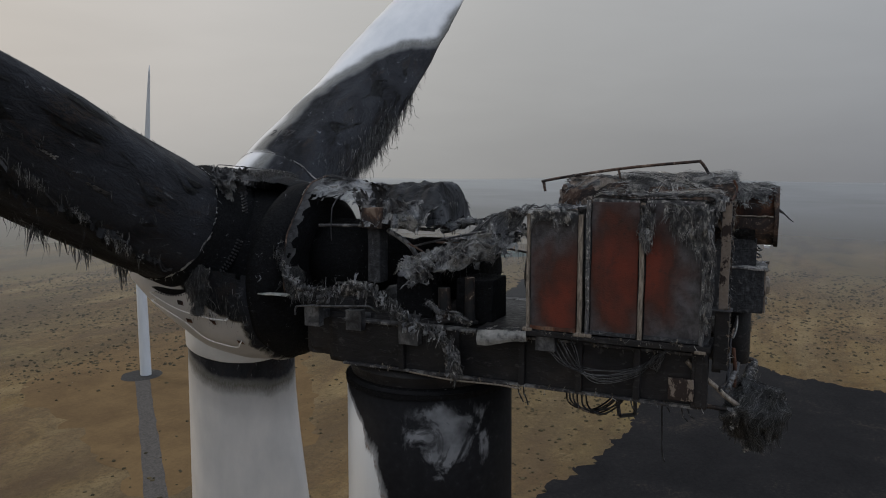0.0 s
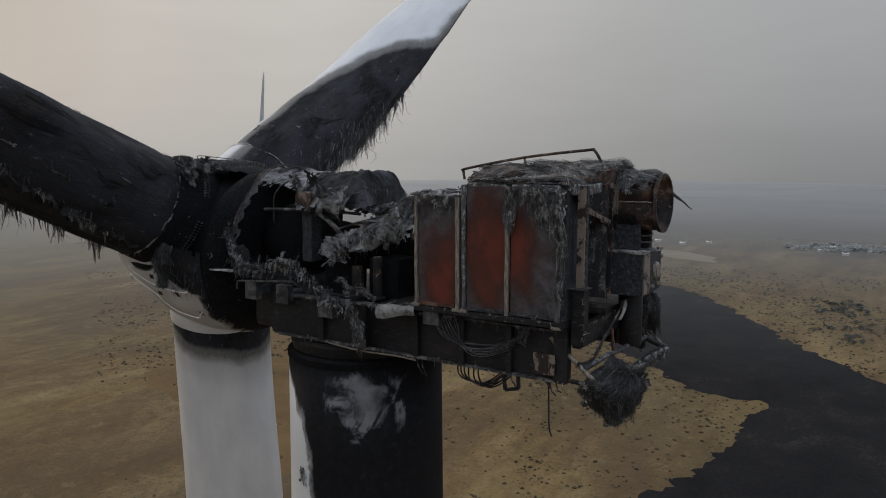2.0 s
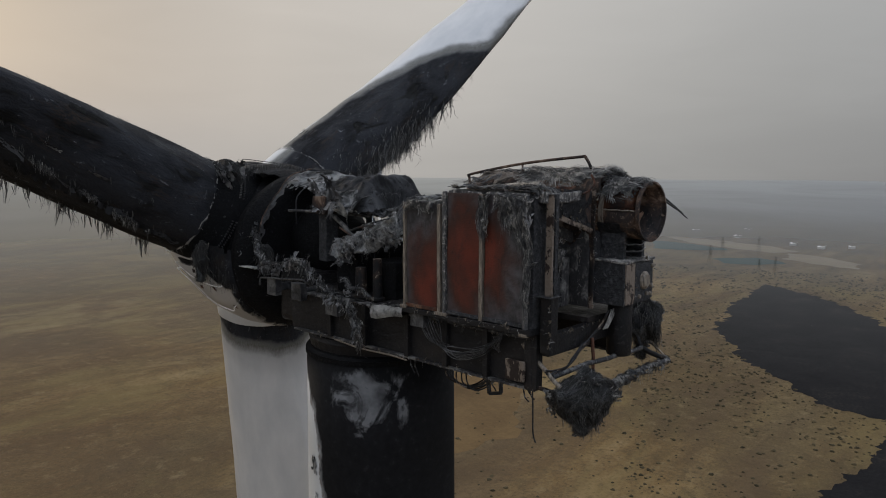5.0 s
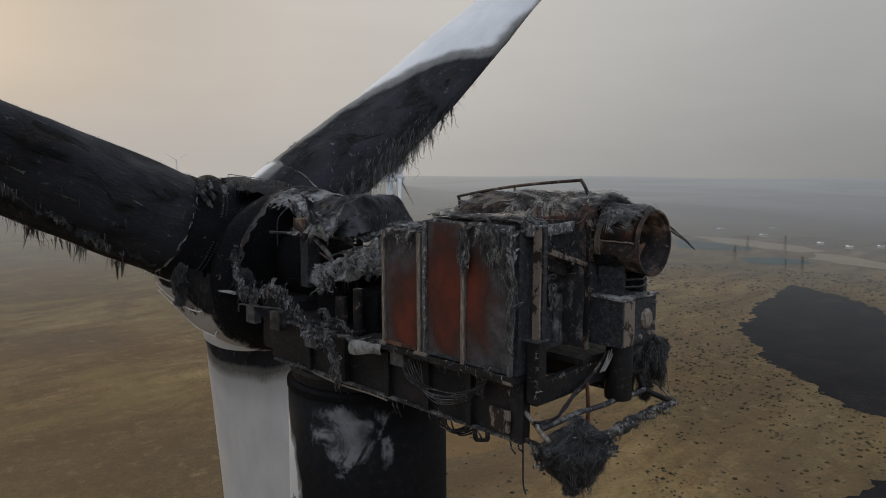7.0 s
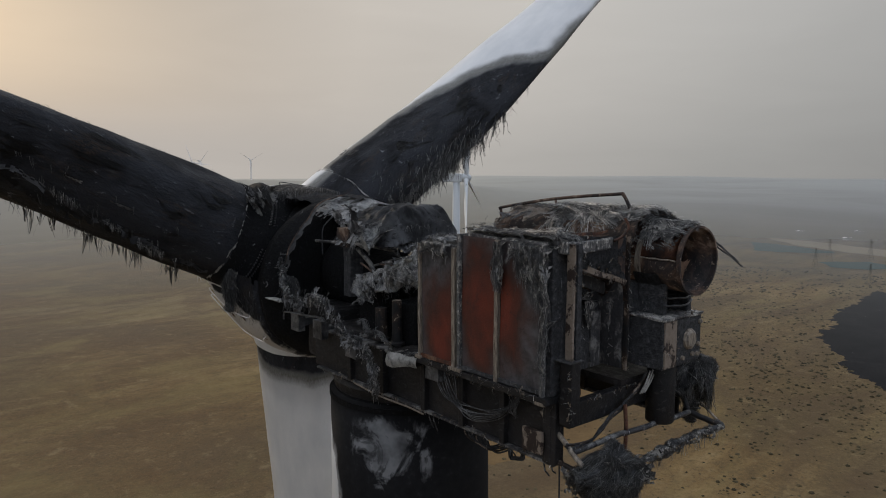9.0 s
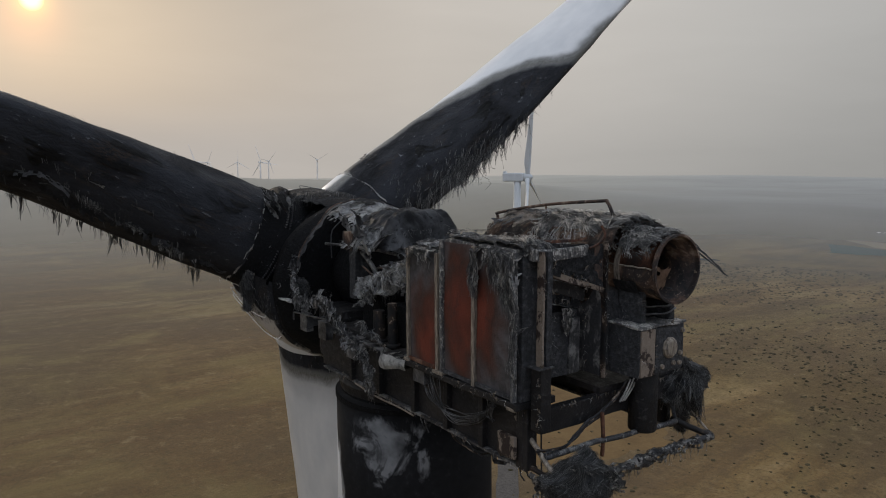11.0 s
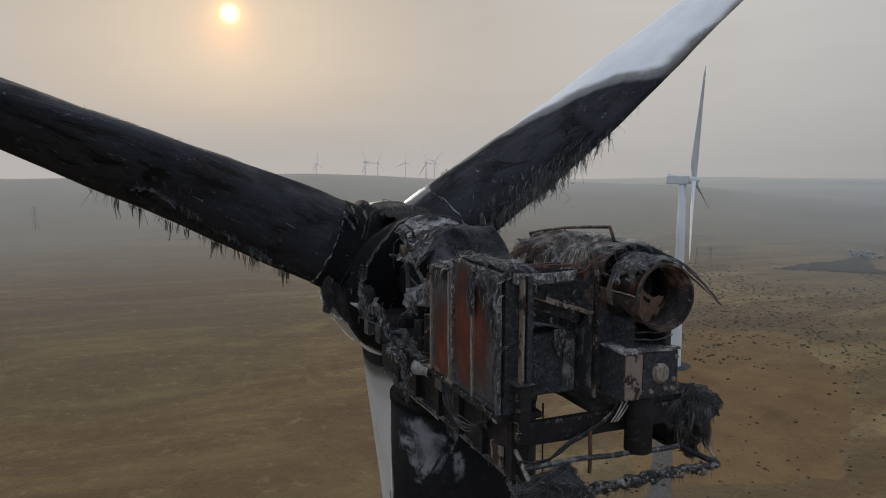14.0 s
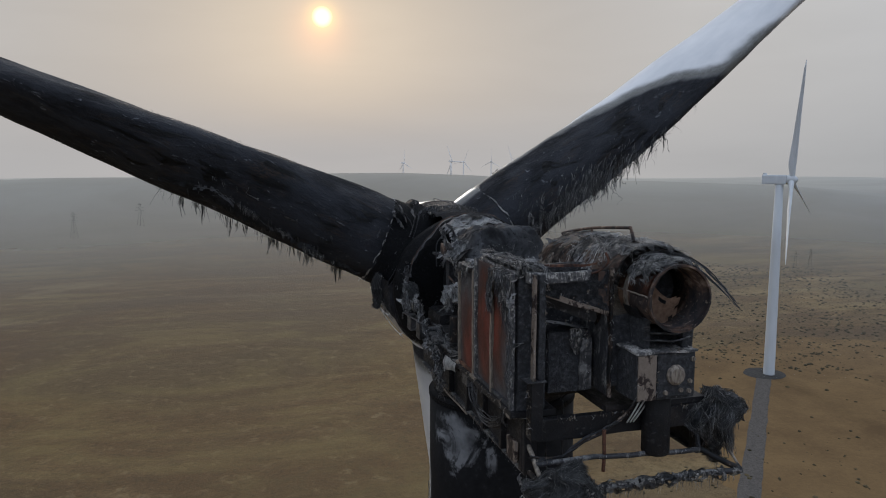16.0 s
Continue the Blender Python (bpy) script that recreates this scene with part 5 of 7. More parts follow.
        part("upper_wisp", bm, "dark_fibre", bl, "short charred wisps")
    else:
        # serial digits near the root
        txt = bpy.data.curves.new("serial_number", "FONT")
        txt.body, txt.size, txt.extrude = "2187", 0.30, 0.002
        ob = new("serial_number", txt)
        mesh = bpy.data.meshes.new_from_object(ob.evaluated_get(bpy.context.evaluated_depsgraph_get()))
        bpy.data.objects.remove(ob)
        mesh.materials.append(M["char"])
        ob = new("serial_number", mesh)
        ob.parent = bl
        ob["label"] = "small black serial digits"
        p = skin(2.62, 1.02, *SHAPE)
        out = Vector((0, p.y, p.z)).normalized()
        xa = Vector((1, 0, 0)).cross(out)
        ob.matrix_basis = Matrix.Translation(p + out * 0.012 - xa * 0.23) @ Matrix((xa, out.cross(xa), out)).transposed().to_4x4()

# ---- nacelle: bedframe, beams and deck ----
bed = thing("nacelle_bedframe", "soot-black steel bedframe of the burnt nacelle on the tower top", "bedframe")
bm = bmesh.new()
box(bm, (-1.22, -1.7, -1.08), (1.22, 1.45, -0.15), 0.10, 0.04, 4)
box(bm, (-1.15, 0.9, -1.02), (1.15, 2.0, 0.1), 0.16, 0.05, 3, 3.0)
lathe(bm, [(-1.3, 1.46), (-1.12, 1.5), (-1.0, 1.42)], UP, 48)
part("main_casting", bm, "frame_black", bed)
for s in (-1, 1):
    bm = bmesh.new()
    box(bm, (s * 1.42 - 0.03, -5.0, -0.95), (s * 1.42 + 0.03, 1.1, -0.2), 0.008, 0.02, 5, s)
    part("side_beam", bm, "frame_black", bed)
    for z in (-0.97, -0.2):
        bm = bmesh.new()
        box(bm, (s * 1.42 - 0.10, -5.0, z - 0.02), (s * 1.42 + 0.10, 0.95, z + 0.02), 0.008, 0.015, 5, s)
        part("beam_flange", bm, "grey_flake", bed, "sooty beam flange")
    for y in (-4.9, -4.05, -3.2, -2.3, -1.2, -0.2):
        bm = bmesh.new()
        box(bm, (s * 1.42 - 0.12, y - 0.05, -0.95), (s * 1.42 + 0.12, y + 0.05, -0.18), 0.012, 0.01, 1, y)
        part("stiffener", bm, "frame_black", bed)
for y in (-5.12, -3.1, -2.2):
    bm = bmesh.new()
    box(bm, (-1.44, y - 0.06, -0.44), (1.36, y + 0.06, -0.12), 0.012, 0.02, 3, y)
    part("cross_beam", bm, "frame_black", bed)
for lo, hi in (((-1.75, -5.05, -0.11), (-1.06, -2.35, -0.02)), ((-1.06, -3.3, -0.12), (1.35, -2.35, -0.03)), ((-0.32, -5.15, -0.12), (1.35, -3.3, -0.03)), ((-1.7, -2.35, -0.2), (1.4, -1.6, -0.1))):
    bm = bmesh.new()
    box(bm, lo, hi, 0.01, 0.025, 4, lo[1])
    part("deck_plate", bm, "frame_black", bed)
# rear upright with its thick foot
bm = bmesh.new()
box(bm, (-1.53, -5.27, -0.38), (-1.35, -5.08, 0.46), 0.015, 0.015, 2)
part("rear_foot", bm, "frame_black", bed)
bm = bmesh.new()
box(bm, (-1.60, -5.30, 0.46), (-1.31, -5.04, 0.472), 0.003)
part("ledge_plate", bm, "grey_flake", bed, "bent ledge plate")
for x0, x1, mat in ((-1.49, -1.458, "cream_flake"), (-1.42, -1.33, "char")):
    bm = bmesh.new()
    box(bm, (x0, -5.24, 0.47), (x1, -5.12, 1.95), 0.008, 0.012, 3, x0)
    part("rear_upright", bm, mat, bed, "rusty angle upright")
bm = bmesh.new()
box(bm, (-1.55, -5.16, 1.82), (-0.6, -5.02, 1.98), 0.02, 0.03, 4)
part("top_rail", bm, "mat_ash", bed, "ash-covered top rail")
# side post at the beam's end and its foot plate
bm = bmesh.new()
box(bm, (-1.53, -5.02, -0.97), (-1.36, -4.80, -0.12), 0.012, 0.01, 2)
part("corner_post", bm, "frame_black", bed)
bm = bmesh.new()
box(bm, (-1.60, -4.84, -0.86), (-1.545, -4.50, -0.55), 0.01, 0.015, 2)
part("foot_plate", bm, "cream_flake", bed, "scorched square plate")
for y in (-2.72, 0.62, 1.46):
    bm = bmesh.new()
    box(bm, (-1.70, y - 0.15, -0.33), (-1.55, y + 0.15, 0.02), 0.01, 0.02, 2, y)
    box(bm, (-1.6, y - 0.06, -0.25), (-1.2, y + 0.06, -0.1), 0.01)
    part("bracket_plate", bm, "sheet_metal", bed, "scorched bracket plate")
bm = bmesh.new()
box(bm, (-1.62, -0.55, -0.5), (-1.46, -0.2, -0.12), 0.01, 0.02, 2)
part("bracket_plate", bm, "sheet_metal", bed, "scorched bracket plate")
# grab handle on the front flank
bm = bmesh.new()
tube(bm, bow([(-1.78, 1.74, -0.14), (-1.78, 1.73, -0.02), (-1.78, 1.62, 0.03), (-1.78, 0.9, 0.08), (-1.78, 0.3, 0.13), (-1.78, 0.2, 0.10), (-1.6, 0.18, 0.0)], 4), 0.018, 6)
part("grab_handle", bm, "sheet_metal", bed, "thin sooty grab handle")
# flat pale strip sticking forward
bm = bmesh.new()
box(bm, (-1.76, 1.95, 0.16), (-1.60, 2.56, 0.185), 0.005, 0.02, 3)
part("front_strip", bm, "pale_scrap", bed, "pale bent metal strip")
# long narrow pale edge under the flank
bm = bmesh.new()
tube(bm, bow([(-1.52, -0.35, -0.98), (-1.53, -1.1, -1.02), (-1.53, -1.9, -1.0), (-1.52, -2.3, -1.02)], 4), 0.016, 5)
part("torn_edge", bm, "strip", bed, "thin torn pale edge")

# rear tube frame, with burnt lagging
frame_ = thing("rear_tube_frame", "bent sooty tube frame hanging from the rear of the bedframe", "tube frame")
for pts, r, mat in (([(-1.45, -5.24, -0.72), (-0.4, -5.34, -0.70), (1.12, -5.36, -0.76)], 0.04, "grey_flake"),
                    ([(-1.2, -5.62, -1.0), (-0.4, -5.54, -1.05), (0.74, -5.5, -1.05), (1.71, -5.58, -1.05)], 0.045, "grey_flake"),
                    ([(1.71, -5.58, -1.05), (1.4, -5.45, -0.9), (1.1, -5.3, -0.74)], 0.045, "scorched_steel"),
                    ([(1.71, -5.58, -1.05), (1.62, -5.3, -0.75), (1.5, -5.1, -0.45)], 0.02, "strip"),
                    ([(-1.45, -4.72, -0.30), (-1.46, -5.24, -0.74), (-1.45, -5.5, -0.92)], 0.035, "strip"),
                    ([(-1.45, -4.95, -0.93), (-1.46, -5.5, -0.95)], 0.035, "scorched_steel"),
                    ([(-0.42, -5.3, -0.30), (-0.43, -5.33, -0.70), (-0.43, -5.34, -0.92)], 0.028, "rust_steel"),
                    ([(1.12, -5.36, -0.76), (1.2, -5.1, -0.3)], 0.03, "char")):
    bm = bmesh.new()
    line = [crumple(p, 0.025, 2.0) for p in bow(pts, 8)]
    tube(bm, line, r, 8)
    part("tube", bm, mat, frame_)
bm = bmesh.new()
for i in range(26):
    t = i / 25
    p = Vector((-0.7 + 2.3 * t, -5.54 - 0.02 * math.sin(t * 9), -1.06))
    if noise.noise(Vector((t * 9, 2, 2))) > -0.15:
        a0 = rng.uniform(0, 6.28)
        sheet(bm, lambda u, v: crumple(p + Vector(((u - 0.5) * rng.uniform(0.14, 0.17), (0.062 + 0.03 * u) * math.cos(a0 + 4.6 * v), (0.062 + 0.03 * u) * math.sin(a0 + 4.6 * v))), 0.05, 6), 3, 9, 0.008, 0.3, rng, 0.06)
strands(bm, rng, [Vector((rng.uniform(-0.8, 1.6), -5.54 + rng.gauss(0, 0.05), -1.1)) for _ in range(170)], (0, 0, -1), 0.15, 0.25, 0.007, 4, 0.15)
part("burnt_lagging", bm, "mat_ash", frame_, "charred flaking lagging")


def rag(b, p, w, h):
    """A small crumpled flake of laminate hung at p, turned at random."""
    yaw, lean = rng.uniform(0, 6.28), rng.uniform(-0.7, 0.7)
    q = Vector((rng.uniform(-9, 9), rng.uniform(-9, 9), rng.uniform(-9, 9)))
    sheet(b, lambda u, v: p + crumple(Vector((math.cos(yaw) * (u - 0.5) * w * (1 - 0.5 * v) + lean * v * h * 0.6, math.sin(yaw) * (u - 0.5) * w * (1 - 0.5 * v), h * (0.4 - v))) + q, 0.05, 9.0) - q, 5, 5, 0.006, 0.35, rng, 0.0)


def furry(name, centre, radii, n, length, label, category, mats=("char", "fibre", "dark_fibre"), lean=(0, 0, -1)):
    """A lump of burnt insulation: an uneven core with matted fibres."""
    t = thing(name, label, category, at=centre)
    b = bmesh.new()
    c = Vector(radii)

    def f(u, v):
        a, p = 2 * math.pi * u, math.pi * (v - 0.5)
        k_ = 0.78 + 0.35 * math.sin(p)
        q = Vector((c.x * k_ * math.cos(a) * math.cos(p), c.y * k_ * math.sin(a) * math.cos(p), c.z * math.sin(p)))
        return crumple(q + Vector(centre), 0.62 * min(radii), 3.2) - Vector(centre)

    mound(b, f, 44, 30)
    part("core", b, mats[0], t)
    for k, mat in enumerate(mats[1:]):
        b = bmesh.new()
        combed(b, rng, lambda u, v: f(u, v) * (1.03 + 0.03 * rng.random()), int(n * (0.9 if k else 0.3)), 15, (lean[0] * 0.15, -1.0), length * 2.0, 0.0020, (0, 0, 0), 0.018, 0.7, 3)
        for _ in range(n // 5 if k else n // 16):
            p = f(rng.random(), rng.uniform(0.02, 0.55))
            lock(b, rng, p * 1.02, Vector((p.x * 0.6, p.y * 0.6, -0.5)), length * rng.uniform(0.4, 1.0), 9, 0.022, 0.0035)
        part("matted_fibre", b, mat, t, "matted burnt fibres")
    # stiff rags of laminate caught in the lump
    b = bmesh.new()
    for _ in range(max(4, n // 45)):
        p = f(rng.random(), rng.betavariate(1.3, 1.3))
        w, h, yaw = rng.uniform(0.10, 0.26), rng.uniform(0.12, 0.34), rng.uniform(0, 6.28)
        sheet(b, lambda u, v: crumple(p * 1.03 + Vector((math.cos(yaw) * (u - 0.5) * w, math.sin(yaw) * (u - 0.5) * w, -h * (v - 0.3))) + Vector(centre), 0.08, 6.0) - Vector(centre), 6, 7, 0.008, 0.4, rng, 0.05)
    part("fibre_rag", b, "mat_ash", t, "stiff grey laminate rags")
    return t


furry("insulation_lump", (-1.24, -5.68, -1.04), (0.50, 0.44, 0.33), 620, 0.20, "charred hanging lump of insulation on the tube frame", "insulation", ("char", "dark_fibre", "dark_fibre"))
furry("insulation_bale", (1.50, -5.15, -0.38), (0.42, 0.32, 0.40), 420, 0.34, "grey matted bale of burnt fibre at the rear corner", "insulation", ("char", "fibre", "dark_fibre"), (0.5, -0.2, -0.8))

# ---- cabinets with their trims ----
for i, (y0, y1, top, lab) in enumerate(((-3.20, -2.47, 1.74, "sooty brown steel switch cabinet with scorched panel"),
                                        (-4.07, -3.37, 1.93, "heat-reddened steel switch cabinet with bare edge trims"),
                                        (-5.02, -4.13, 1.93, "half red, half grey scorched steel switch cabinet"))):
    cy = (y0 + y1) / 2
    cab = thing("electrical_cabinet", lab, "cabinet", "row of cabinets", at=(-1.42, cy, 0))
    bm = bmesh.new()
    box(bm, (-0.22, y0 - cy, -0.02), (0.2, y1 - cy, top - 0.02), 0.012, 0.012, 4, i)
    part("body", bm, "char", cab)
    bm = bmesh.new()
    y1_ = y1 if i < 2 else -4.93 + 0.8
    ya, yb = (y0 - cy + 0.02, y1 - cy - 0.02) if i < 2 else (-4.90 - cy, y1 - cy - 0.02)
    box(bm, (-0.262, ya, 0.05), (-0.235, yb, top), 0.006, 0.02, 6, i * 3)
    panel = part("side_panel", bm, ("panel_brown", "panel_red", "panel_grey")[i], cab)
    bm = bmesh.new()
    box(bm, (-0.30, ya, 0.0), (-0.22, yb, 0.055), 0.006, 0.008, 2, i)
    part("sill", bm, "rust_steel" if i == 0 else "char", cab, "scorched sill")
    bm = bmesh.new()
    box(bm, (-0.24, ya, top - 0.02), (0.22, yb, top + 0.03), 0.012, 0.03, 4, i)
    part("lid", bm, "mat_ash", cab, "ash-grey lid")
for y, z0, z1, w, mat in ((-2.45, 0.02, 1.74, 0.024, "strip"), (-3.235, 0.0, 1.74, 0.034, "strip"), (-3.345, 0.0, 1.95, 0.028, "mat_ash"), (-4.10, -0.05, 1.93, 0.032, "strip"), (-4.925, -0.08, 1.93, 0.030, "mat_ash")):
    t = thing("edge_trim", "bare heat-bleached steel edge trim on the cabinets", "trim", "cabinet trims", at=(-1.69, y, z0))
    bm = bmesh.new()
    box(bm, (-0.035, -w, 0), (0.03, w, z1 - z0), 0.008, 0.012, 6, y)
    part("upright", bm, mat, t)
    bm = bmesh.new()
    box(bm, (-0.06, -w - 0.05, -0.05), (0.06, w + 0.05, 0.0), 0.008, 0.01, 1, y)
    part("foot", bm, "strip", t, "bent foot clip")


def drape(name, f, nu, nv, label, n, fall, length, mat="mat_ash", category="glass mat", thick=0.012, fib="fibre", edge=False, rags=30):
    """A burnt glass mat hanging over things, with loose fibres."""
    t = thing(name, label, category, at=f(0.5, 0.5))
    o = f(0.5, 0.5)
    b = bmesh.new()
    sheet(b, lambda u, v: crumple(f(u, v), 0.03, 6.0) - o, int(nu * 2.2), int(nv * 2.2), thick * 0.6, 0.6, rng, 0.012)
    part("mat", b, mat, t)
    b = bmesh.new()
    roots = [f(rng.random(), (1 - abs(rng.gauss(0, 0.12))) if edge else rng.random()) - o for _ in range(n)]
    hanging = Vector(fall).normalized().z < -0.8
    combed(b, rng, lambda u, v: f(u, v) - o, int(n * 0.34), 8, (0.1, 1.0) if hanging else (0.6, 0.6), 0.55, 0.0034, (-0.02, 0, 0.004) if hanging else (0, 0, 0.02), 0.012, 0.6 if hanging else 2.0)
    strands(b, rng, roots[1::5], fall, length, 0.4, 0.004, 5, 0.18)
    part("loose_fibre", b, fib, t, "loose grey fibres")
    # stiff flakes of laminate sticking out of the mat
    b = bmesh.new()
    for p in roots[2::rags * 2]:
        rag(b, p, rng.uniform(0.06, 0.20), rng.uniform(0.05, 0.22))
    part("fibre_rag", b, "sheet_pale", t, "stiff pale laminate flakes")
    return t


def side_drape(y0, y1, ztop, zl, zr, seed):
    def f(u, v):
        y = y0 + (y1 - y0) * u
        zb = zl + (zr - zl) * u ** 1.6 + 0.12 * noise.noise(Vector((u * 5, seed, 0)))
        z = ztop + (zb - ztop) * v
        x = -1.735 - 0.03 * noise.noise(Vector((y * 6, z * 6, seed))) - (0.02 if v > 0.05 else 0.0) + (0.25 * (1 - v / 0.12) if v < 0.12 else 0)
        return Vector((x, y + 0.05 * noise.noise(Vector((z * 3, seed, 2))), z))

    return f


drape("burnt_mat", side_drape(-4.36, -5.05, 1.97, 1.70, 0.75, 1.0), 16, 22, "torn grey glass mat hanging over a cabinet corner", 110, (-0.15, 0.1, -1), 0.30)
drape("burnt_mat", side_drape(-4.05, -4.27, 1.97, 1.35, 1.30, 5.0), 7, 14, "narrow grey fibre strip hanging over a cabinet trim", 50, (-0.1, 0, -1), 0.24)
drape("burnt_mat", side_drape(-2.5, -3.15, 1.80, 1.62, 1.60, 9.0), 14, 8, "short sooty glass mat on a cabinet top", 24, (-0.1, 0, -1), 0.2)
drape("burnt_mat", side_drape(-4.92, -5.06, 1.0, 0.25, 0.2, 13.0), 4, 14, "ragged fibre strip along a cabinet edge", 40, (-0.2, 0, -1), 0.18)


def top_mat(x0, x1, y0, y1, z, amp, seed):
    def f(u, v):
        x, y = x0 + (x1 - x0) * u, y0 + (y1 - y0) * v
        return Vector((x, y, z + amp * (noise.noise(Vector((x * 3, y * 3, seed))) + 0.5 * noise.noise(Vector((x * 8, y * 8, seed))))))

    return f


drape("burnt_mat", top_mat(-1.68, -1.15, -3.35, -5.1, 2.02, 0.07, 2.0), 10, 26, "crumpled grey glass mat lying on the cabinet tops", 110, (-0.3, -0.3, 0.5), 0.22)
drape("burnt_mat", top_mat(-1.66, -1.2, -2.45, -3.3, 1.83, 0.06, 4.0), 10, 14, "crumpled sooty mat lying on a lower cabinet", 24, (-0.3, 0, 0.1), 0.16, "sheet_pale")

# ---- rear machine hood, duct and boxes ----
hood = thing("cooler_hood", "scorched brown cooler hood under matted grey fibres", "machine hood", at=(0.4, -3.7, 0.9))
H0 = Vector((0.4, -3.7, 0.9))
bm = bmesh.new()


def hood_skin(u, v):
    a = math.pi * (1.12 * u - 0.06)
    y = -2.50 - 2.70 * v
    k = 0.62
    cx = 0.76 * math.copysign(abs(math.cos(a)) ** k, math.cos(a))
    cz = 1.0 * abs(math.sin(a)) ** k * (1 if math.sin(a) > 0 else -0.3)
    p = Vector((0.42 - cx, y, 1.16 + cz * 1.0 + 0.03 * v))
    return crumple(p, 0.07, 2.2) - H0


sheet(bm, hood_skin, 30, 30, 0.04, 0.25, rng, 0.0)
part("hood_shell", bm, "rust_dark", hood)
bm = bmesh.new()
box(bm, (-0.28 - 0.4, -5.15 + 3.7, 0.25 - 0.9), (1.1 - 0.4, -2.4 + 3.7, 1.3 - 0.9), 0.05, 0.05, 5)
part("machine_body", bm, "char", hood)
bm = bmesh.new()
tube(bm, [Vector(p) - H0 for p in bow([(0.42, -2.08, 1.98), (0.42, -2.06, 2.12), (0.41, -2.14, 2.18), (0.31, -3.37, 2.375), (0.27, -4.55, 2.49), (0.27, -4.68, 2.48), (0.26, -4.80, 2.30)], 5)], 0.025, 8)
tube(bm, [Vector((0.31, -3.37, 2.375)) - H0, Vector((0.31, -3.42, 2.15)) - H0], 0.02, 6)
part("roof_rail", bm, "rust_dark", hood, "thin scorched roof rail")


def roof_mat(x0, x1, y0, y1, seed, lift):
    def f(u, v):
        x, y = x0 + (x1 - x0) * u, y0 + (y1 - y0) * v
        a = (x - 0.42) / 0.80
        z = 1.18 + 1.03 * max(0.0, 1 - abs(a) ** 2.6) ** 0.5 + lift
        return crumple(Vector((x, y, z)), 0.05, 3.0 + seed * 0.1)

    return f


drape("burnt_mat", roof_mat(-0.36, 1.05, -2.52, -3.7, 1, 0.03), 20, 18, "torn tan and grey mat on the cooler hood", 60, (-0.5, -0.2, -0.4), 0.28, "tan_ash")
drape("burnt_mat", roof_mat(-0.36, 1.05, -3.5, -5.2, 2, 0.06), 20, 22, "matted grey glass fibres on the cooler hood", 130, (-0.5, -0.4, -0.3), 0.36)
drape("burnt_mat", lambda u, v: crumple(Vector((0.38 + 0.50 * math.cos(radians(35 + 115 * (1 - u))), -5.15 - 0.6 * v, 1.64 + 0.50 * math.sin(radians(35 + 115 * (1 - u))))), 0.05, 4.0), 14, 9,
      "pale fibre mat lying over the round duct", 60, (-0.35, -0.5, -0.5), 0.30)
# stiff strip springing off the duct's far side
t = thing("fibre_batten", "long bent strip of burnt laminate beside the duct", "laminate strip", at=(0.75, -5.4, 2.0))
for k in range(13):
    bm = bmesh.new()
    w = rng.gauss(0, 0.035)
    tube(bm, [crumple(p, 0.025, 3 + 0.2 * k) for p in bow([(-0.40 + w, 0.6 - 0.03 * k, 0.13 + 0.01 * k), (0.03 + w, 0.15, 0.10 + w), (0.22 + w, -0.2, -0.10 + w), (0.36 + w, -0.42 - 0.02 * k, -0.30 - 0.015 * k)], 5)], 0.006 if k % 4 else 0.010, 4)
    part("lath", bm, ("dark_fibre", "fibre", "dark_fibre")[k % 3], t)

# long bared glass fibres combed over the hood, the duct and the cabinet tops, thin patches left between
def duct_top(u, v):
    a = radians(20 + 140 * (1 - u))
    return Vector((0.38 + 0.49 * math.cos(a), -4.95 - 0.74 * v, 1.64 + 0.49 * math.sin(a)))


for f, n, flow, reach, lab in ((roof_mat(-0.36, 1.05, -3.3, -5.2, 2, 0.06), 100, (-0.3, 0.6), 0.55, "long pale glass fibres combed over the cooler hood"),
                               (duct_top, 38, (-0.35, 0.75), 0.6, "long pale glass fibres lying over the round duct"),
                               (lambda u, v: Vector((-1.74 + 0.55 * u, -3.4 - 1.75 * v, 2.05 + 0.03 * math.sin(9 * v))), 16, (-0.6, 0.35), 0.5, "pale glass fibres strewn over the cabinet tops")):
    o = f(0.5, 0.5)
    t = thing("fibre_hairs", lab, "glass fibre", at=o)
    bm, bm2 = bmesh.new(), bmesh.new()
    combed(bm, rng, lambda u, v: f(u, v) - o, n, 9, flow, reach, 0.0030, (0, 0, 0.03), 0.024, 1.8, 1)
    combed(bm2, rng, lambda u, v: f(u, v) - o, n // 2, 9, flow, reach, 0.0034, (0, 0, 0.015), 0.03, 2.0, 1)
    part("loose_fibre", bm, "bright_fibre", t)
    part("charred_fringe", bm2, "dark_fibre", t)

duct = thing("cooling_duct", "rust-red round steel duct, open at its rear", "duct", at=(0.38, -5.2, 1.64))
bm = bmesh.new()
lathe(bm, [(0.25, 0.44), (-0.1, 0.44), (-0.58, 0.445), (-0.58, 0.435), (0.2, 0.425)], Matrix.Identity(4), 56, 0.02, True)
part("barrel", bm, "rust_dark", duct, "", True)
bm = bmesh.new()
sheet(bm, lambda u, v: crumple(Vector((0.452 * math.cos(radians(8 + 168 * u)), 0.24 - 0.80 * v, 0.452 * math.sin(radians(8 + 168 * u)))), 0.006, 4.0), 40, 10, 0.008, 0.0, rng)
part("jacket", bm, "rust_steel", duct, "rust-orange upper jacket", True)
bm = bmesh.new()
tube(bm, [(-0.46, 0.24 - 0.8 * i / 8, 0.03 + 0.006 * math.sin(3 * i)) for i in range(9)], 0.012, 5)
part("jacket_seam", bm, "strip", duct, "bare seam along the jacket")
bm = bmesh.new()
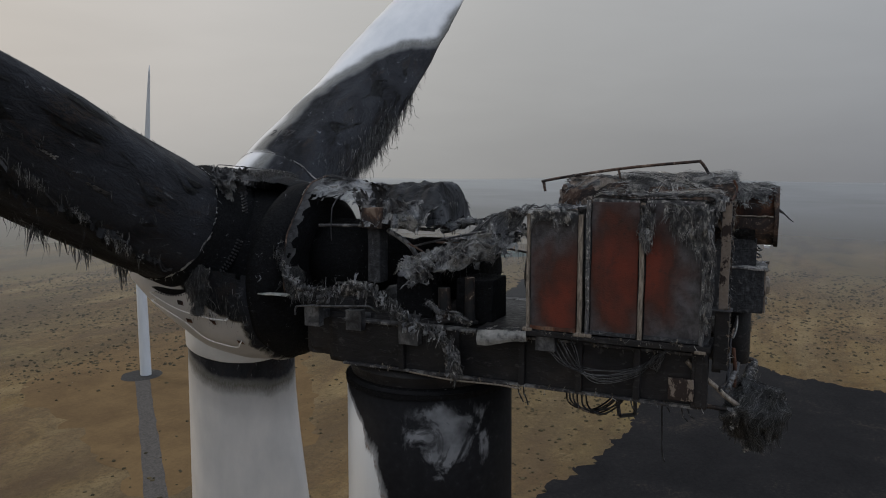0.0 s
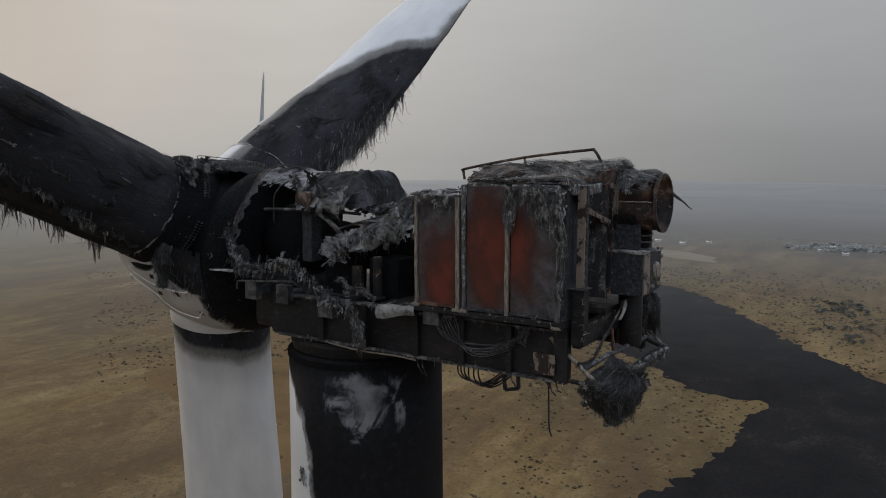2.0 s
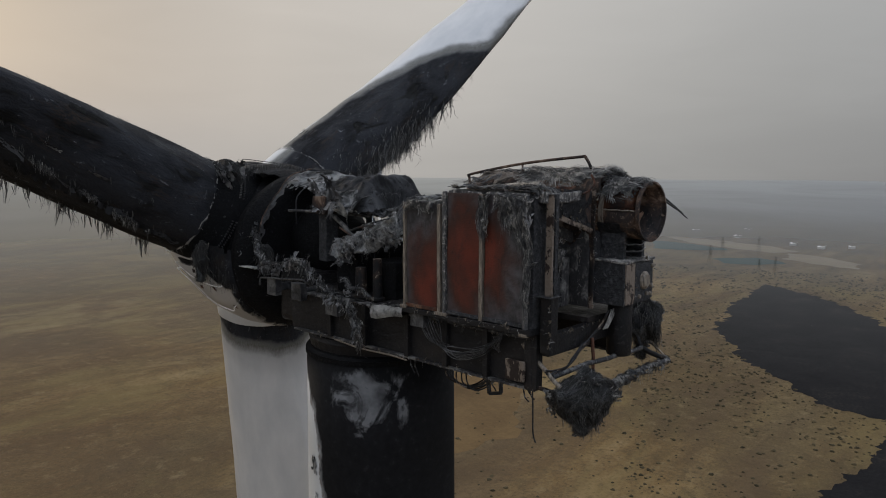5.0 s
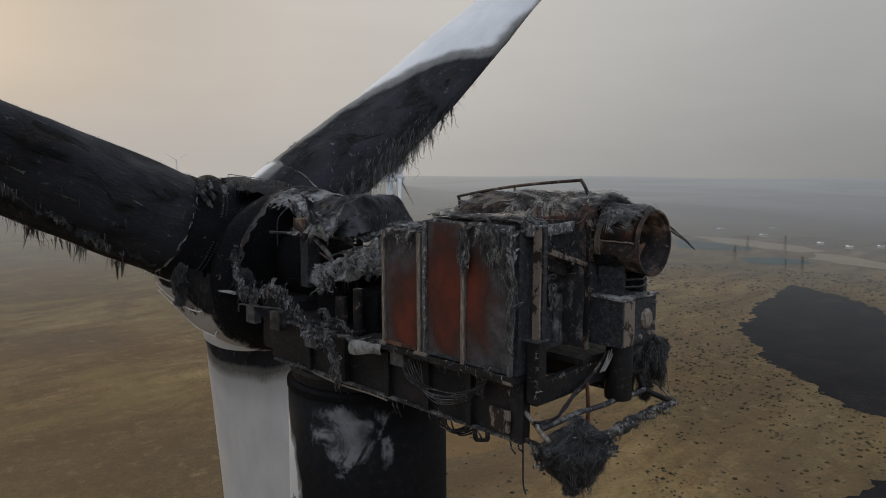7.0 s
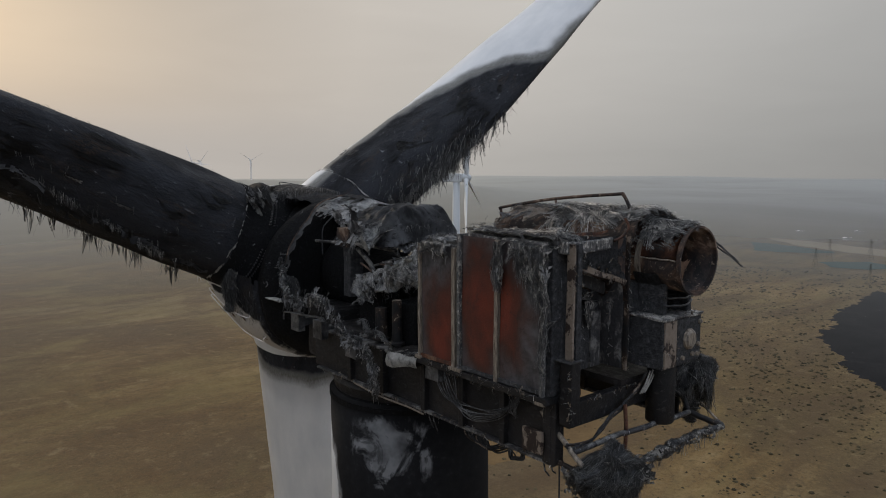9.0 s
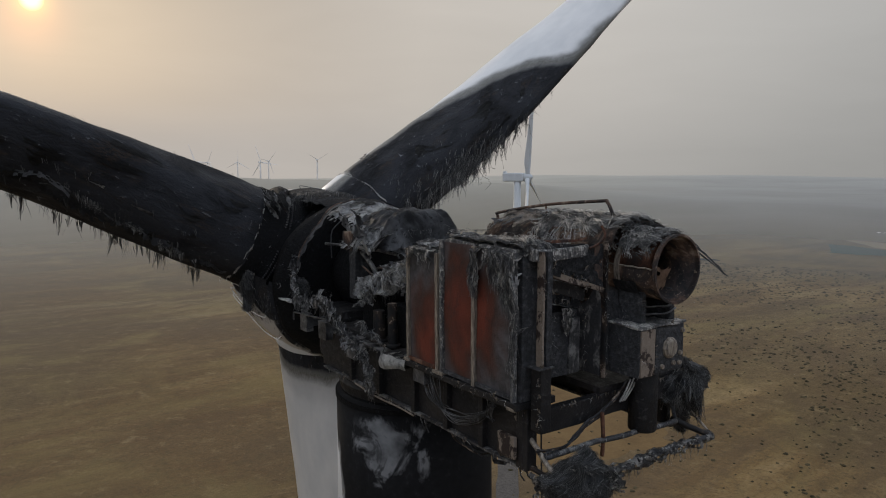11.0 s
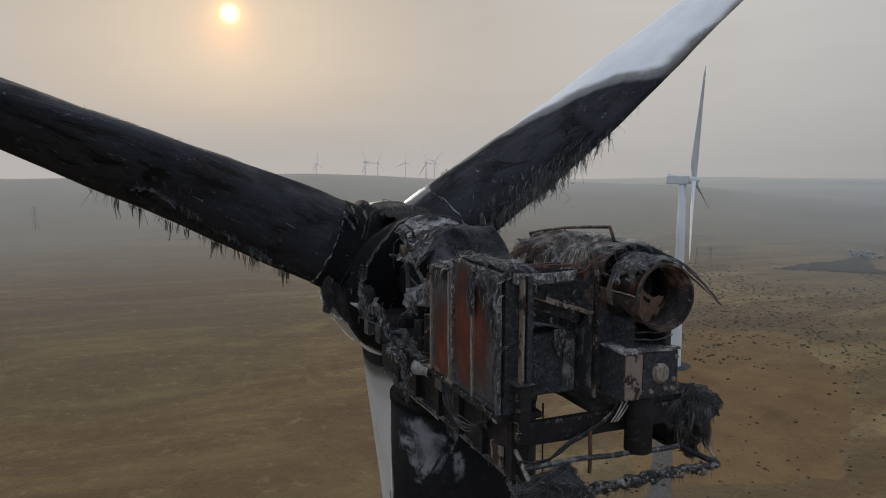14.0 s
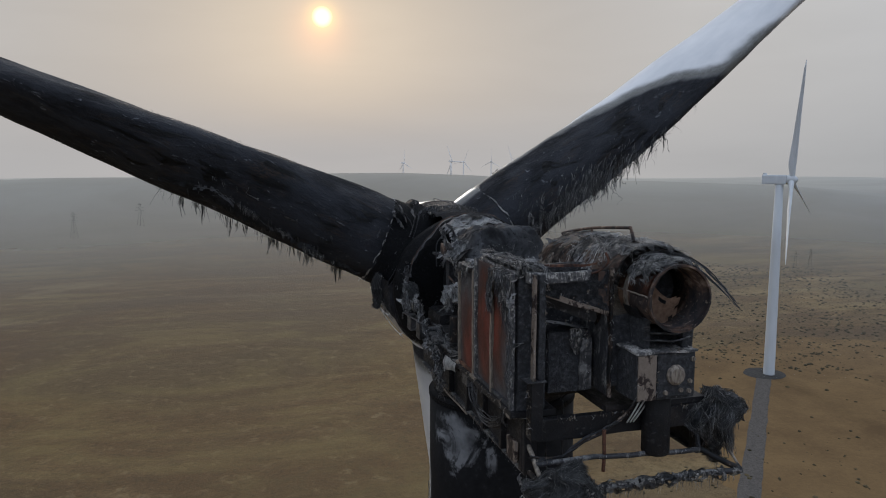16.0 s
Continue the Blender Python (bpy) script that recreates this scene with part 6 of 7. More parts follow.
lathe(bm, [(0.19, 0.42), (-0.57, 0.43), (-0.57, 0.42), (0.19, 0.41)], Matrix.Identity(4), 56, 0.02, True)
part("liner", bm, "rust_dark", duct, "sooty inner liner", True)
bm = bmesh.new()
lathe(bm, [(-0.58, 0.44), (-0.58, 0.47), (-0.64, 0.475), (-0.64, 0.445)], Matrix.Identity(4), 56, 0.012, True)
part("rim", bm, "rust_dark", duct, "flaked rusty rim")
bm = bmesh.new()
lathe(bm, [(0.05, 0.445), (0.05, 0.48), (-0.02, 0.48), (-0.02, 0.445)], Matrix.Identity(4), 56, 0.01, True)
part("seam_flange", bm, "strip", duct, "bare seam flange")
bm = bmesh.new()
sheet(bm, lambda u, v: crumple(Vector((-0.32 + 0.46 * u, -0.30 - 0.12 * v, -0.30 - 0.10 * math.sin(math.pi * u) + 0.48 * v * (1 - 0.35 * u))), 0.03, 4), 8, 8, 0.012, 0.08, rng)
part("inner_flap", bm, "rust_flap", duct, "rust-orange loose flap inside")
bm = bmesh.new()
lathe(bm, [(0.16, 0.02), (0.16, 0.41), (0.18, 0.41)], Matrix.Identity(4), 32)
part("back_plate", bm, "char", duct, "soot-black inner plate")

# panels between the cabinets and the duct
rear = thing("rear_bulkhead", "soot-black flaked steel panels at the nacelle's rear", "panel", at=(-0.8, -5.15, 0.1))
RO = Vector((-0.8, -5.15, 0.1))
for lo, hi, mat, name in (((-0.32, -5.22, 0.12), (-0.28, -5.15, 2.0), "scorched_steel", "edge_angle"),
                          ((-0.335, -5.14, 0.14), (-0.295, -4.0, 1.75), "grey_flake", "flank_panel"),
                          ((-1.08, -4.80, 0.12), (-0.42, -4.30, 1.03), "char", "inner_box"),
                          ((-0.60, -4.84, 0.14), (-0.40, -4.79, 0.92), "grey_flake", "inner_panel"),
                          ((-1.2, -4.25, 0.1), (-0.3, -4.18, 1.95), "char", "back_sheet"),
                          ((-0.50, -5.17, 1.45), (-0.33, -5.13, 1.95), "rust_dark", "upper_panel")):
    bm = bmesh.new()
    box(bm, tuple(Vector(lo) - RO), tuple(Vector(hi) - RO), 0.012, 0.02, 4, lo[0])
    part(name, bm, mat, rear)
for a, b, w, h, mat in (((-1.27, -5.06, 1.65), (-0.36, -5.19, 1.36), 0.03, 0.075, "cream_flake"), ((-1.15, -4.70, 1.50), (-0.34, -4.85, 1.22), 0.05, 0.16, "grey_flake"),
                        ((-1.25, -5.0, 2.03), (-0.4, -4.9, 2.02), 0.03, 0.03, "rust_steel")):
    bm = bmesh.new()
    beam(bm, Vector(a) - RO, Vector(b) - RO, w, h)
    bmesh.ops.subdivide_edges(bm, edges=bm.edges[:], cuts=3, use_grid_fill=True)
    for v in bm.verts:
        v.co = crumple(v.co, 0.03, 4)
    part("sloping_bar", bm, mat, rear, "bent scorched bar")
# dark plate hung between the upright and the machine, its foot carrying the sloping bar
bm = bmesh.new()
sheet(bm, lambda u, v: crumple(Vector((-1.31 + 0.96 * u, -5.085 - 0.10 * u, (2.03 - 0.06 * u) * (1 - v) + (1.64 - 0.29 * u) * v)), 0.03, 3.0) - RO, 18, 12, 0.012, 0.12, rng, 0.0)
part("upper_plate", bm, "char", rear, "soot-black buckled plate")
# tilted lid of the inner box, ash along its front edge, and a rag hanging over it
bm = bmesh.new()
sheet(bm, lambda u, v: crumple(Vector((-1.20 + 0.80 * u, -5.02 + 0.24 * u + 0.42 * v, 1.235 - 0.20 * u - 0.03 * v)), 0.02, 4.0) - RO, 16, 8, 0.014, 0.1, rng)
part("box_lid", bm, "sheet_pale", rear, "bleached tilted box lid")
bm = bmesh.new()
sheet(bm, lambda u, v: crumple(Vector((-0.80 + 0.30 * u + 0.05 * v, -4.86 + 0.05 * u - 0.03 * math.sin(3 * v), 1.07 - 0.40 * v * (0.7 + 0.3 * math.sin(5 * u)))), 0.05, 6.0) - RO, 14, 16, 0.01, 0.12, rng, 0.0)
part("burnt_rag", bm, "mat_ash", rear, "ash-grey rag over the box")
bm = bmesh.new()
tube(bm, [Vector(p) - RO for p in bow([(-0.62, -5.18, 1.93), (-0.5, -5.22, 1.98), (-0.4, -5.25, 2.1), (-0.42, -5.2, 2.22)], 5)], 0.018, 6)
part("bent_pipe", bm, "rust_steel", rear, "bent rusty pipe")

tb = thing("terminal_box", "soot-black steel terminal box with flaked cream paint", "terminal box", at=(0.3, -5.4, 0.2))
BO = Vector((0.3, -5.4, 0.2))
bm = bmesh.new()
box(bm, tuple(Vector((-0.16, -5.68, 0.19)) - BO), tuple(Vector((0.75, -5.10, 0.86)) - BO), 0.02, 0.015, 4)
part("body", bm, "char", tb)
bm = bmesh.new()
box(bm, tuple(Vector((-0.15, -5.705, 0.21)) - BO), tuple(Vector((0.13, -5.68, 0.84)) - BO), 0.006, 0.012, 4, 3.0)
part("cream_panel", bm, "cream_flake", tb, "flaked cream front strip")
bm = bmesh.new()
box(bm, tuple(Vector((0.15, -5.70, 0.23)) - BO), tuple(Vector((0.74, -5.68, 0.84)) - BO), 0.006, 0.01, 3, 5.0)
part("door", bm, "char", tb, "soot-black door")
bm = bmesh.new()
lathe(bm, [(-0.36, 0.02), (-0.36, 0.10), (-0.33, 0.14), (-0.29, 0.145)], Matrix.Translation((0.14, 0, 0.34)), 10, 0.02)
part("round_cover", bm, "strip", tb, "bare octagonal cover")
for x, z in ((0.35, 0.1), (0.36, 0.24), (-0.02, 0.1), (0.22, 0.12), (0.4, 0.55)):
    bm = bmesh.new()
    lathe(bm, [(-0.335, 0.005), (-0.335, 0.03), (-0.30, 0.035)], Matrix.Translation((x, 0, z)), 10)
    part("knob", bm, "strip", tb, "small bare knob")
bm = bmesh.new()
box(bm, tuple(Vector((-0.18, -5.72, 0.855)) - BO), tuple(Vector((0.77, -5.1, 0.89)) - BO), 0.01, 0.03, 5)
part("ash_top", bm, "mat_ash", tb, "ash lying on top")
bm = bmesh.new()
strands(bm, rng, [Vector((rng.uniform(-0.4, 0.4), rng.uniform(-0.28, 0.2), 0.68)) for _ in range(90)], (0, -0.3, 0.5), 0.1, 0.7, 0.006)
part("loose_fibre", bm, "fibre", tb)
saddle = thing("duct_saddle", "curved soot-black saddle carrying the round duct", "saddle", at=(0.38, -5.4, 0.9))
bm = bmesh.new()
sheet(bm, lambda u, v: Vector((0.5 * math.cos(radians(200 + 140 * u)), 0.28 - 0.40 * v, 0.74 + 0.5 * math.sin(radians(200 + 140 * u)))), 14, 4, 0.03)
part("cradle", bm, "char", saddle)
for x in (-0.32, 0.3):
    bm = bmesh.new()
    box(bm, (x - 0.05, -0.15, -0.03), (x + 0.05, 0.25, 0.42), 0.01, 0.01, 1, x)
    part("leg", bm, "char", saddle)
for z in (0.10, 0.2):
    bm = bmesh.new()
    tube(bm, [crumple(p, 0.02, 5) for p in bow([(-0.38, -0.16, z + 0.05), (0.0, -0.22, z), (0.38, -0.15, z + 0.03)], 5)], 0.014, 5)
    part("bent_wire", bm, "sheet_metal", saddle, "bent pale wire")
post = thing("support_cylinder", "soot-black round steel cylinder under the terminal box", "cylinder", at=(0.40, -5.32, -0.72))
bm = bmesh.new()
lathe(bm, [(0, 0.0), (0, 0.19), (0.02, 0.2), (0.9, 0.2), (0.92, 0.19)], UP, 36, 0.01)
part("barrel", bm, "frame_black", post, "", True)
bm = bmesh.new()
lathe(bm, [(0.86, 0.2), (0.86, 0.225), (0.93, 0.225), (0.93, 0.2)], UP, 36, 0.005, True)
part("collar", bm, "scorched_steel", post)

# ---- machinery inside the nacelle ----
gear = thing("gearbox", "soot-black gearbox and main bearing on the bedframe", "gearbox", at=(0, 0.4, -0.15))
GO = Vector((0, 0.4, -0.15))
bm = bmesh.new()
lathe(bm, [(2.35 - 0.4, 0.62), (1.9 - 0.4, 0.78), (1.2 - 0.4, 0.78), (0.9 - 0.4, 0.5), (-0.1, 0.42), (-0.25, 0.46), (-0.8, 0.48), (-0.95, 0.45), (-1.6, 0.62), (-1.7, 0.3)], Matrix.Translation((0, 0, 0.8)), 36, 0.04)
part("housing", bm, "soot", gear, "", True)
for x in (-0.85, 0.85):
    bm = bmesh.new()
    box(bm, (x - 0.22, -0.95, 0.0), (x + 0.22, -0.3, 0.95), 0.04, 0.04, 3, x)
    part("torque_arm", bm, "soot", gear)
bm = bmesh.new()
box(bm, (-1.18, -2.1, 0.0), (-0.5, -1.45, 0.75), 0.04, 0.04, 3, 2.0)
part("pump_unit", bm, "soot", gear)
for y, z1, r in ((-1.75, 0.75, 0.09), (-1.3, 0.55, 0.11)):
    bm = bmesh.new()
    lathe(bm, [(0.0, r + 0.05), (0.03, r + 0.05), (0.05, r), (z1, r * 0.9)], Matrix.Translation((-1.32, y, 0.05)) @ UP, 16, 0.01)
    part("filter_canister", bm, "scorched_steel", gear, "scorched filter canister")
for pts, r in (([(-1.05, 1.7, 1.37), (-0.75, 0.6, 1.37), (-0.6, -0.4, 1.32)], 0.03), ([(-0.95, 0.35, 1.33), (-0.95, -0.05, 1.1), (-0.95, -0.25, 0.85)], 0.045), ([(-0.9, -0.1, 1.05), (-1.1, -0.9, 1.25), (-1.2, -1.6, 1.4)], 0.02)):
    bm = bmesh.new()
    tube(bm, [p - GO for p in bow(pts, 5)], r, 7)
    part("pipe", bm, "grey_flake", gear, "scorched pipe")
bm = bmesh.new()
box(bm, tuple(Vector((-1.15, 0.35, 1.36)) - GO), tuple(Vector((-0.85, 0.75, 1.72)) - GO), 0.02, 0.02, 3)
part("junction_box", bm, "rust_dark", gear, "rusty brown junction box")
bm = bmesh.new()
box(bm, tuple(Vector((-1.05, 0.45, 0.4)) - GO), tuple(Vector((-0.75, 0.7, 1.4)) - GO), 0.02, 0.02, 2)
part("stand", bm, "char", gear)
gen = thing("generator", "soot-black generator behind the cabinets", "generator", at=(0.3, -3.2, 0))
bm = bmesh.new()
lathe(bm, [(1.2, 0.2), (1.15, 0.6), (0.9, 0.72), (-0.9, 0.72), (-1.1, 0.5)], Matrix.Translation((-0.4, 0, 0.72)), 32, 0.03)
part("housing", bm, "char", gen, "", True)

# ---- remains of the nacelle cover ----
ARCH = [(-1.50, 0.1), (-1.56, 0.49), (-1.53, 0.88), (-1.30, 1.38), (-0.98, 1.77), (-0.68, 2.08), (-0.17, 2.22), (0.3, 2.22), (0.75, 2.05), (1.1, 1.55), (1.4, 0.9), (1.5, 0.2)]
line = bow([(x, 2.3, z) for x, z in ARCH], 5)
cover = thing("front_cover_arch", "burnt front arch of the nacelle cover", "cover arch", at=(0, 2.14, 0))
bm = bmesh.new()
tube(bm, [crumple(Vector((p.x, 0, p.z)), 0.03, 3) for p in line], 0.016, 6)
part("front_rim", bm, "rust_dark", cover)
bm = bmesh.new()
sheet(bm, lambda u, v: crumple(Vector((line[int(u * (len(line) - 1) * 0.5)].x * (1 + 0.01 * v), -0.02 - 0.22 * v * (0.5 + abs(noise.noise(Vector((u * 9, 1, 2))))), line[int(u * (len(line) - 1) * 0.5)].z)), 0.03, 3), 40, 3, 0.012, 0.08, rng, 0.0)
part("rim_strip", bm, "sheet_dark", cover, "burnt strip of cover behind the rim")
bm = bmesh.new()


def arch_skin(u, v):
    p = line[min(len(line) - 1, int((0.55 + 0.45 * u) * (len(line) - 1)))]
    return crumple(Vector((p.x * (1 - 0.04 * v), -0.55 * v, p.z - 0.05 * v)), 0.06, 3)


sheet(bm, arch_skin, (len(line) - 1) // 2, 6, 0.02, 0.45, rng, 0.04)
part("skin", bm, "char", cover)
bm = bmesh.new()
tube(bm, [crumple(p, 0.03, 3) for p in bow([(-1.05, -0.7, 1.1), (-1.01, -0.7, 1.68), (-0.46, -0.7, 1.97), (0.3, -0.7, 2.0)], 5)], 0.013, 6)
part("inner_rib", bm, "char", cover)

roof = thing("roof_skin", "crumpled ash-grey roof skin of the burnt nacelle", "roof skin", at=(0, 0.9, 1.9))
RF = Vector((0, 0.9, 1.9))


def roof_front(u, v):
    x, y = -0.80 + 1.85 * u, 2.3 - 1.35 * v
    z = 2.19 - 0.5 * abs(u - 0.5) ** 1.6 * 2 - 0.12 * v
    return crumple(Vector((x, y, z)), 0.12, 1.9) - RF


def dome(u, v):
    a, b_ = (u - 0.5) * 2, (v - 0.5) * 2
    x = -0.05 + 0.92 * a
    y = 0.12 - 0.72 * b_ + 0.06 * a
    z = 1.42 + 0.66 * max(0.0, 1 - abs(a) ** 3.0) ** 0.5 * max(0.0, 1 - max(0.0, b_) ** 7) ** 0.5 + 0.05 * b_ * (1 - a * a)
    q = crumple(Vector((x, y, z)), 0.07, 1.5)
    fold = abs(noise.noise(q * 2.1)) + 0.5 * abs(noise.noise(q * 4.7 + Vector((3, 1, 2))))
    return q + Vector((-0.05, -0.06, 0.17)) * (fold + 0.3 * abs(noise.noise(q * 10.3)) - 0.3) - RF


bm = bmesh.new()
sheet(bm, roof_front, 34, 30, 0.012, 0.5, rng, 0.012)
part("front_sheet", bm, "sheet_pale", roof, "pale torn roof sheet")
bm = bmesh.new()
sheet(bm, dome, 60, 60, 0.015)
part("dome", bm, "sheet_dark", roof, "grey buckled hatch dome", True)
bm = bmesh.new()
strands(bm, rng, [roof_front(rng.random(), rng.random()) for _ in range(120)] + [dome(rng.random(), rng.choice((0.02, 0.98))) for _ in range(160)], (-0.4, -0.2, -0.6), 0.16, 0.4, 0.005, 4, 0.2)
part("loose_fibre", bm, "fibre", roof, "loose grey fibres")


def flank_rag(u, v):
    """Torn skin falling from the roof's edge down the flank."""
    x = -0.75 - 0.45 * v
    y = 0.75 - 1.3 * u
    z = 1.85 - 0.55 * v * (0.6 + 0.8 * abs(noise.noise(Vector((u * 3, 1, 1)))))
    return crumple(Vector((x, y, z)), 0.16, 2.6)


drape("roof_rag", flank_rag, 12, 8, "torn pale laminate rag hanging from the roof edge", 60, (-0.3, 0, -1), 0.18, "sheet_pale")
# pale shards bent out round the burnt junction box
for x, y, z, w, h, turn, mat in ((-1.0, 0.78, 1.78, 0.26, 0.50, 0.5, "sheet_pale"), (-1.12, 0.05, 1.66, 0.55, 0.42, -0.3, "sheet_pale"), (-0.95, 0.45, 2.0, 0.5, 0.3, 0.9, "sheet_dark"), (-1.14, -0.18, 1.45, 0.3, 0.34, -0.6, "pale_scrap"),
                                 (-1.2, -1.55, 1.32, 0.3, 0.14, -0.4, "pale_scrap"), (-1.1, -2.2, 1.42, 0.2, 0.2, 0.2, "pale_scrap"), (-1.1, -1.9, 1.3, 0.6, 0.12, 0.3, "sheet_dark"), (-1.15, -1.2, 1.22, 0.5, 0.1, 0.5, "sheet_pale"),
                                 (-1.34, 3.46, 2.18, 0.55, 0.50, 0.4, "sheet_pale"), (-1.16, 3.32, 2.24, 0.45, 0.34, -0.5, "sheet_pale"), (-1.46, 3.38, 1.98, 0.36, 0.40, 0.3, "sheet_pale"), (-1.24, 3.30, 2.06, 0.40, 0.30, -0.3, "sheet_dark"), (-1.46, 3.62, 2.05, 0.26, 0.34, 0.2, "sheet_pale")):
    t = thing("laminate_shard", "bent shard of heat-bleached cover laminate", "shard", "cover shards", at=(x, y, z))
    bm = bmesh.new()
    sheet(bm, lambda u, v: crumple(Vector((0.10 * math.sin(3 * v + x) - 0.05, (u - 0.5) * w * (1 - 0.5 * v) + 0.1 * turn * v, (0.5 - v) * h + turn * 0.3 * (u - 0.5) * w)) + Vector((x, y, z)), 0.09, 4.5) - Vector((x, y, z)), 14, 14, 0.008, 0.5, rng, 0.02)
    part("shard", bm, mat, t)
drape("fibre_bundle", lambda u, v: crumple(Vector((-1.25 + 0.35 * v + 0.1 * math.sin(u * 5), -0.25 - 1.95 * u, 0.55 + 0.60 * u + 0.5 * v * (0.4 + u))), 0.20, 2.6), 22, 10,
      "bundle of torn grey laminate sagging over the gearbox", 700, (-0.35, 0.25, -0.85), 0.26, "sheet_pale", rags=7)
drape("fibre_bundle", lambda u, v: crumple(Vector((-0.7 + 1.1 * v, -0.25 - 2.05 * u, 1.36 + 0.1 * math.sin(u * 4) - 0.1 * v)), 0.18, 3.0), 20, 12,
      "loose grey fibre heap behind the gearbox", 420, (-0.2, 0.1, 0.1), 0.22, "sheet_pale", rags=8)
drape("fibre_bundle", lambda u, v: crumple(Vector((-1.28 + 0.16 * u - 0.10 * math.sin(math.pi * v), -0.22 - 1.75 * u + 0.25 * v, 0.60 + 0.66 * u + (v - 0.5) * 0.42)), 0.09, 4.0), 18, 8,
      "pale torn tongue of laminate hanging into the gearbox bay", 260, (-0.3, 0.3, -0.9), 0.2, "sheet_pale", fib="bright_fibre", rags=6)
for a_, b_ in (((-1.2, -0.7, 1.18), (-1.0, -2.3, 1.05)), ((-1.1, -0.9, 0.95), (-0.95, -2.35, 1.42)), ((-1.25, -0.2, 1.15), (-1.1, -0.75, 0.72))):
    t = thing("bent_bar", "thin sooty bar bent across the torn laminate", "bar", "bent bars", at=a_)
    bm = bmesh.new()
    mid_ = (Vector(a_) + Vector(b_)) / 2 + Vector((0, 0, 0.05))
    tube(bm, [p - Vector(a_) for p in bow([a_, mid_, b_], 6)], 0.018, 6)
    part("bar", bm, "rust_dark", t)
t = thing("inner_rod", "thin rusty rod behind the gearbox", "rod", at=(0.3, -1.7, 1.4))
bm = bmesh.new()
tube(bm, bow([(0, 0.95, -0.05), (0, 0.75, 0.06), (0, -0.6, 0.22), (0, -0.8, 0.20), (-0.02, -0.82, 0.0)], 5), 0.022, 7)
part("rod", bm, "rust_dark", t)

# torn lower edge of the side cover, a ragged rope of fibre from the front ring down the flank
EDGE = bow([(-1.52, 2.2, 0.95), (-1.62, 1.95, 0.5), (-1.70, 1.53, 0.31), (-1.72, 0.9, 0.36), (-1.70, 0.31, 0.44), (-1.72, -0.1, 0.2), (-1.72, -0.555, -0.06), (-1.70, -1.15, -0.33), (-1.68, -1.22, -0.62), (-1.66, -1.24, -0.86)], 8)
t = thing("torn_cover_edge", "ragged grey fibre edge of the burnt side cover", "cover remains", at=EDGE[len(EDGE) // 2])
EO = EDGE[len(EDGE) // 2]
bm = bmesh.new()


def rope(u, v):
    p = EDGE[min(len(EDGE) - 1, int(u * (len(EDGE) - 1)))]
    w = 0.12 * (0.4 + abs(noise.noise(Vector((u * 9, 0, 0)))) * 1.4)
    return crumple(p + Vector((-0.08 * math.sin(v * 3.1), 0.15 * (v - 0.5), (v - 0.5) * 2 * w)), 0.10, 5.0) - EO


sheet(bm, rope, 90, 6, 0.014, 0.35, rng, 0.05)
part("skin_edge", bm, "mat_ash", t)
bm, bm2 = bmesh.new(), bmesh.new()
for _ in range(800):
    p = crumple(EDGE[rng.randrange(len(EDGE))] + Vector((-0.03, rng.gauss(0, 0.05), rng.gauss(0, 0.08))), 0.05, 5) - EO
    if _ % 3 == 0:
        lock(bm if rng.random() < 0.42 else bm2, rng, p, (-0.3 + rng.gauss(0, 0.3), rng.gauss(0, 0.35), -0.6), rng.uniform(0.08, 0.24), 5, 0.02, 0.0055)
    else:
        strands(bm if rng.random() < 0.45 else bm2, rng, [p], (-0.35, 0, -0.45), 0.14, 0.6, 0.005, 3, 0.2)
part("pale_fibre", bm, "fibre", t, "pale loose fibres")
bm = bmesh.new()
for _ in range(90):
    rag(bm, EDGE[rng.randrange(len(EDGE))] - EO + Vector((-0.05, rng.gauss(0, 0.05), rng.gauss(0, 0.07))), rng.uniform(0.06, 0.2), rng.uniform(0.06, 0.26))
part("fibre_rag", bm, "sheet_pale", t, "stiff pale laminate flakes")
part("dark_fibre", bm2, "dark_fibre", t, "charred loose fibres")
drape("cover_shred", lambda u, v: crumple(Vector((-1.5 - 0.1 * v, -0.75 - 0.7 * u, 0.12 - 0.25 * u + 0.12 * v)), 0.08, 4), 12, 5, "torn grey shred of side cover on the deck edge", 80, (-0.3, 0, -0.4), 0.15)

furry("insulation_tuft", (-1.96, 3.72, 0.28), (0.14, 0.20, 0.36), 240, 0.26, "blue-grey fibre tuft hanging from the hub", "insulation", ("char", "fibre", "dark_fibre"))
furry("insulation_tuft", (-1.50, 1.95, 0.45), (0.10, 0.16, 0.20), 160, 0.2, "grey fibre tuft at the front arch", "insulation")
t = thing("hub_fringe", "fringe of charred fibres round the hub's rim", "fibre fringe", at=HUB)
bm = bmesh.new()
strands(bm, rng, [nose(rng.uniform(-1.2, -0.9), rng.uniform(70, 108), 0.01) for _ in range(300)] + [nose(rng.uniform(-0.75, -0.40), rng.uniform(100, 140), 0.01) for _ in range(450)] + [nose(rng.uniform(-1.6, -0.4), rng.gauss(196, 5), 0.01) for _ in range(120)], (-0.3, -0.3, -1), 0.26, 0.25, 0.007, 5, 0.15)
part("charred_fringe", bm, "dark_fibre", t)
bm = bmesh.new()
strands(bm, rng, [nose(rng.uniform(-1.7, -1.3), rng.uniform(200, 300), 0.01) for _ in range(60)] + [nose(rng.uniform(-1.3, -0.6), rng.uniform(85, 130), 0.01) for _ in range(70)], (-0.1, -0.1, -1), 0.16, 0.35, 0.006)
part("pale_fibre", bm, "fibre", t)

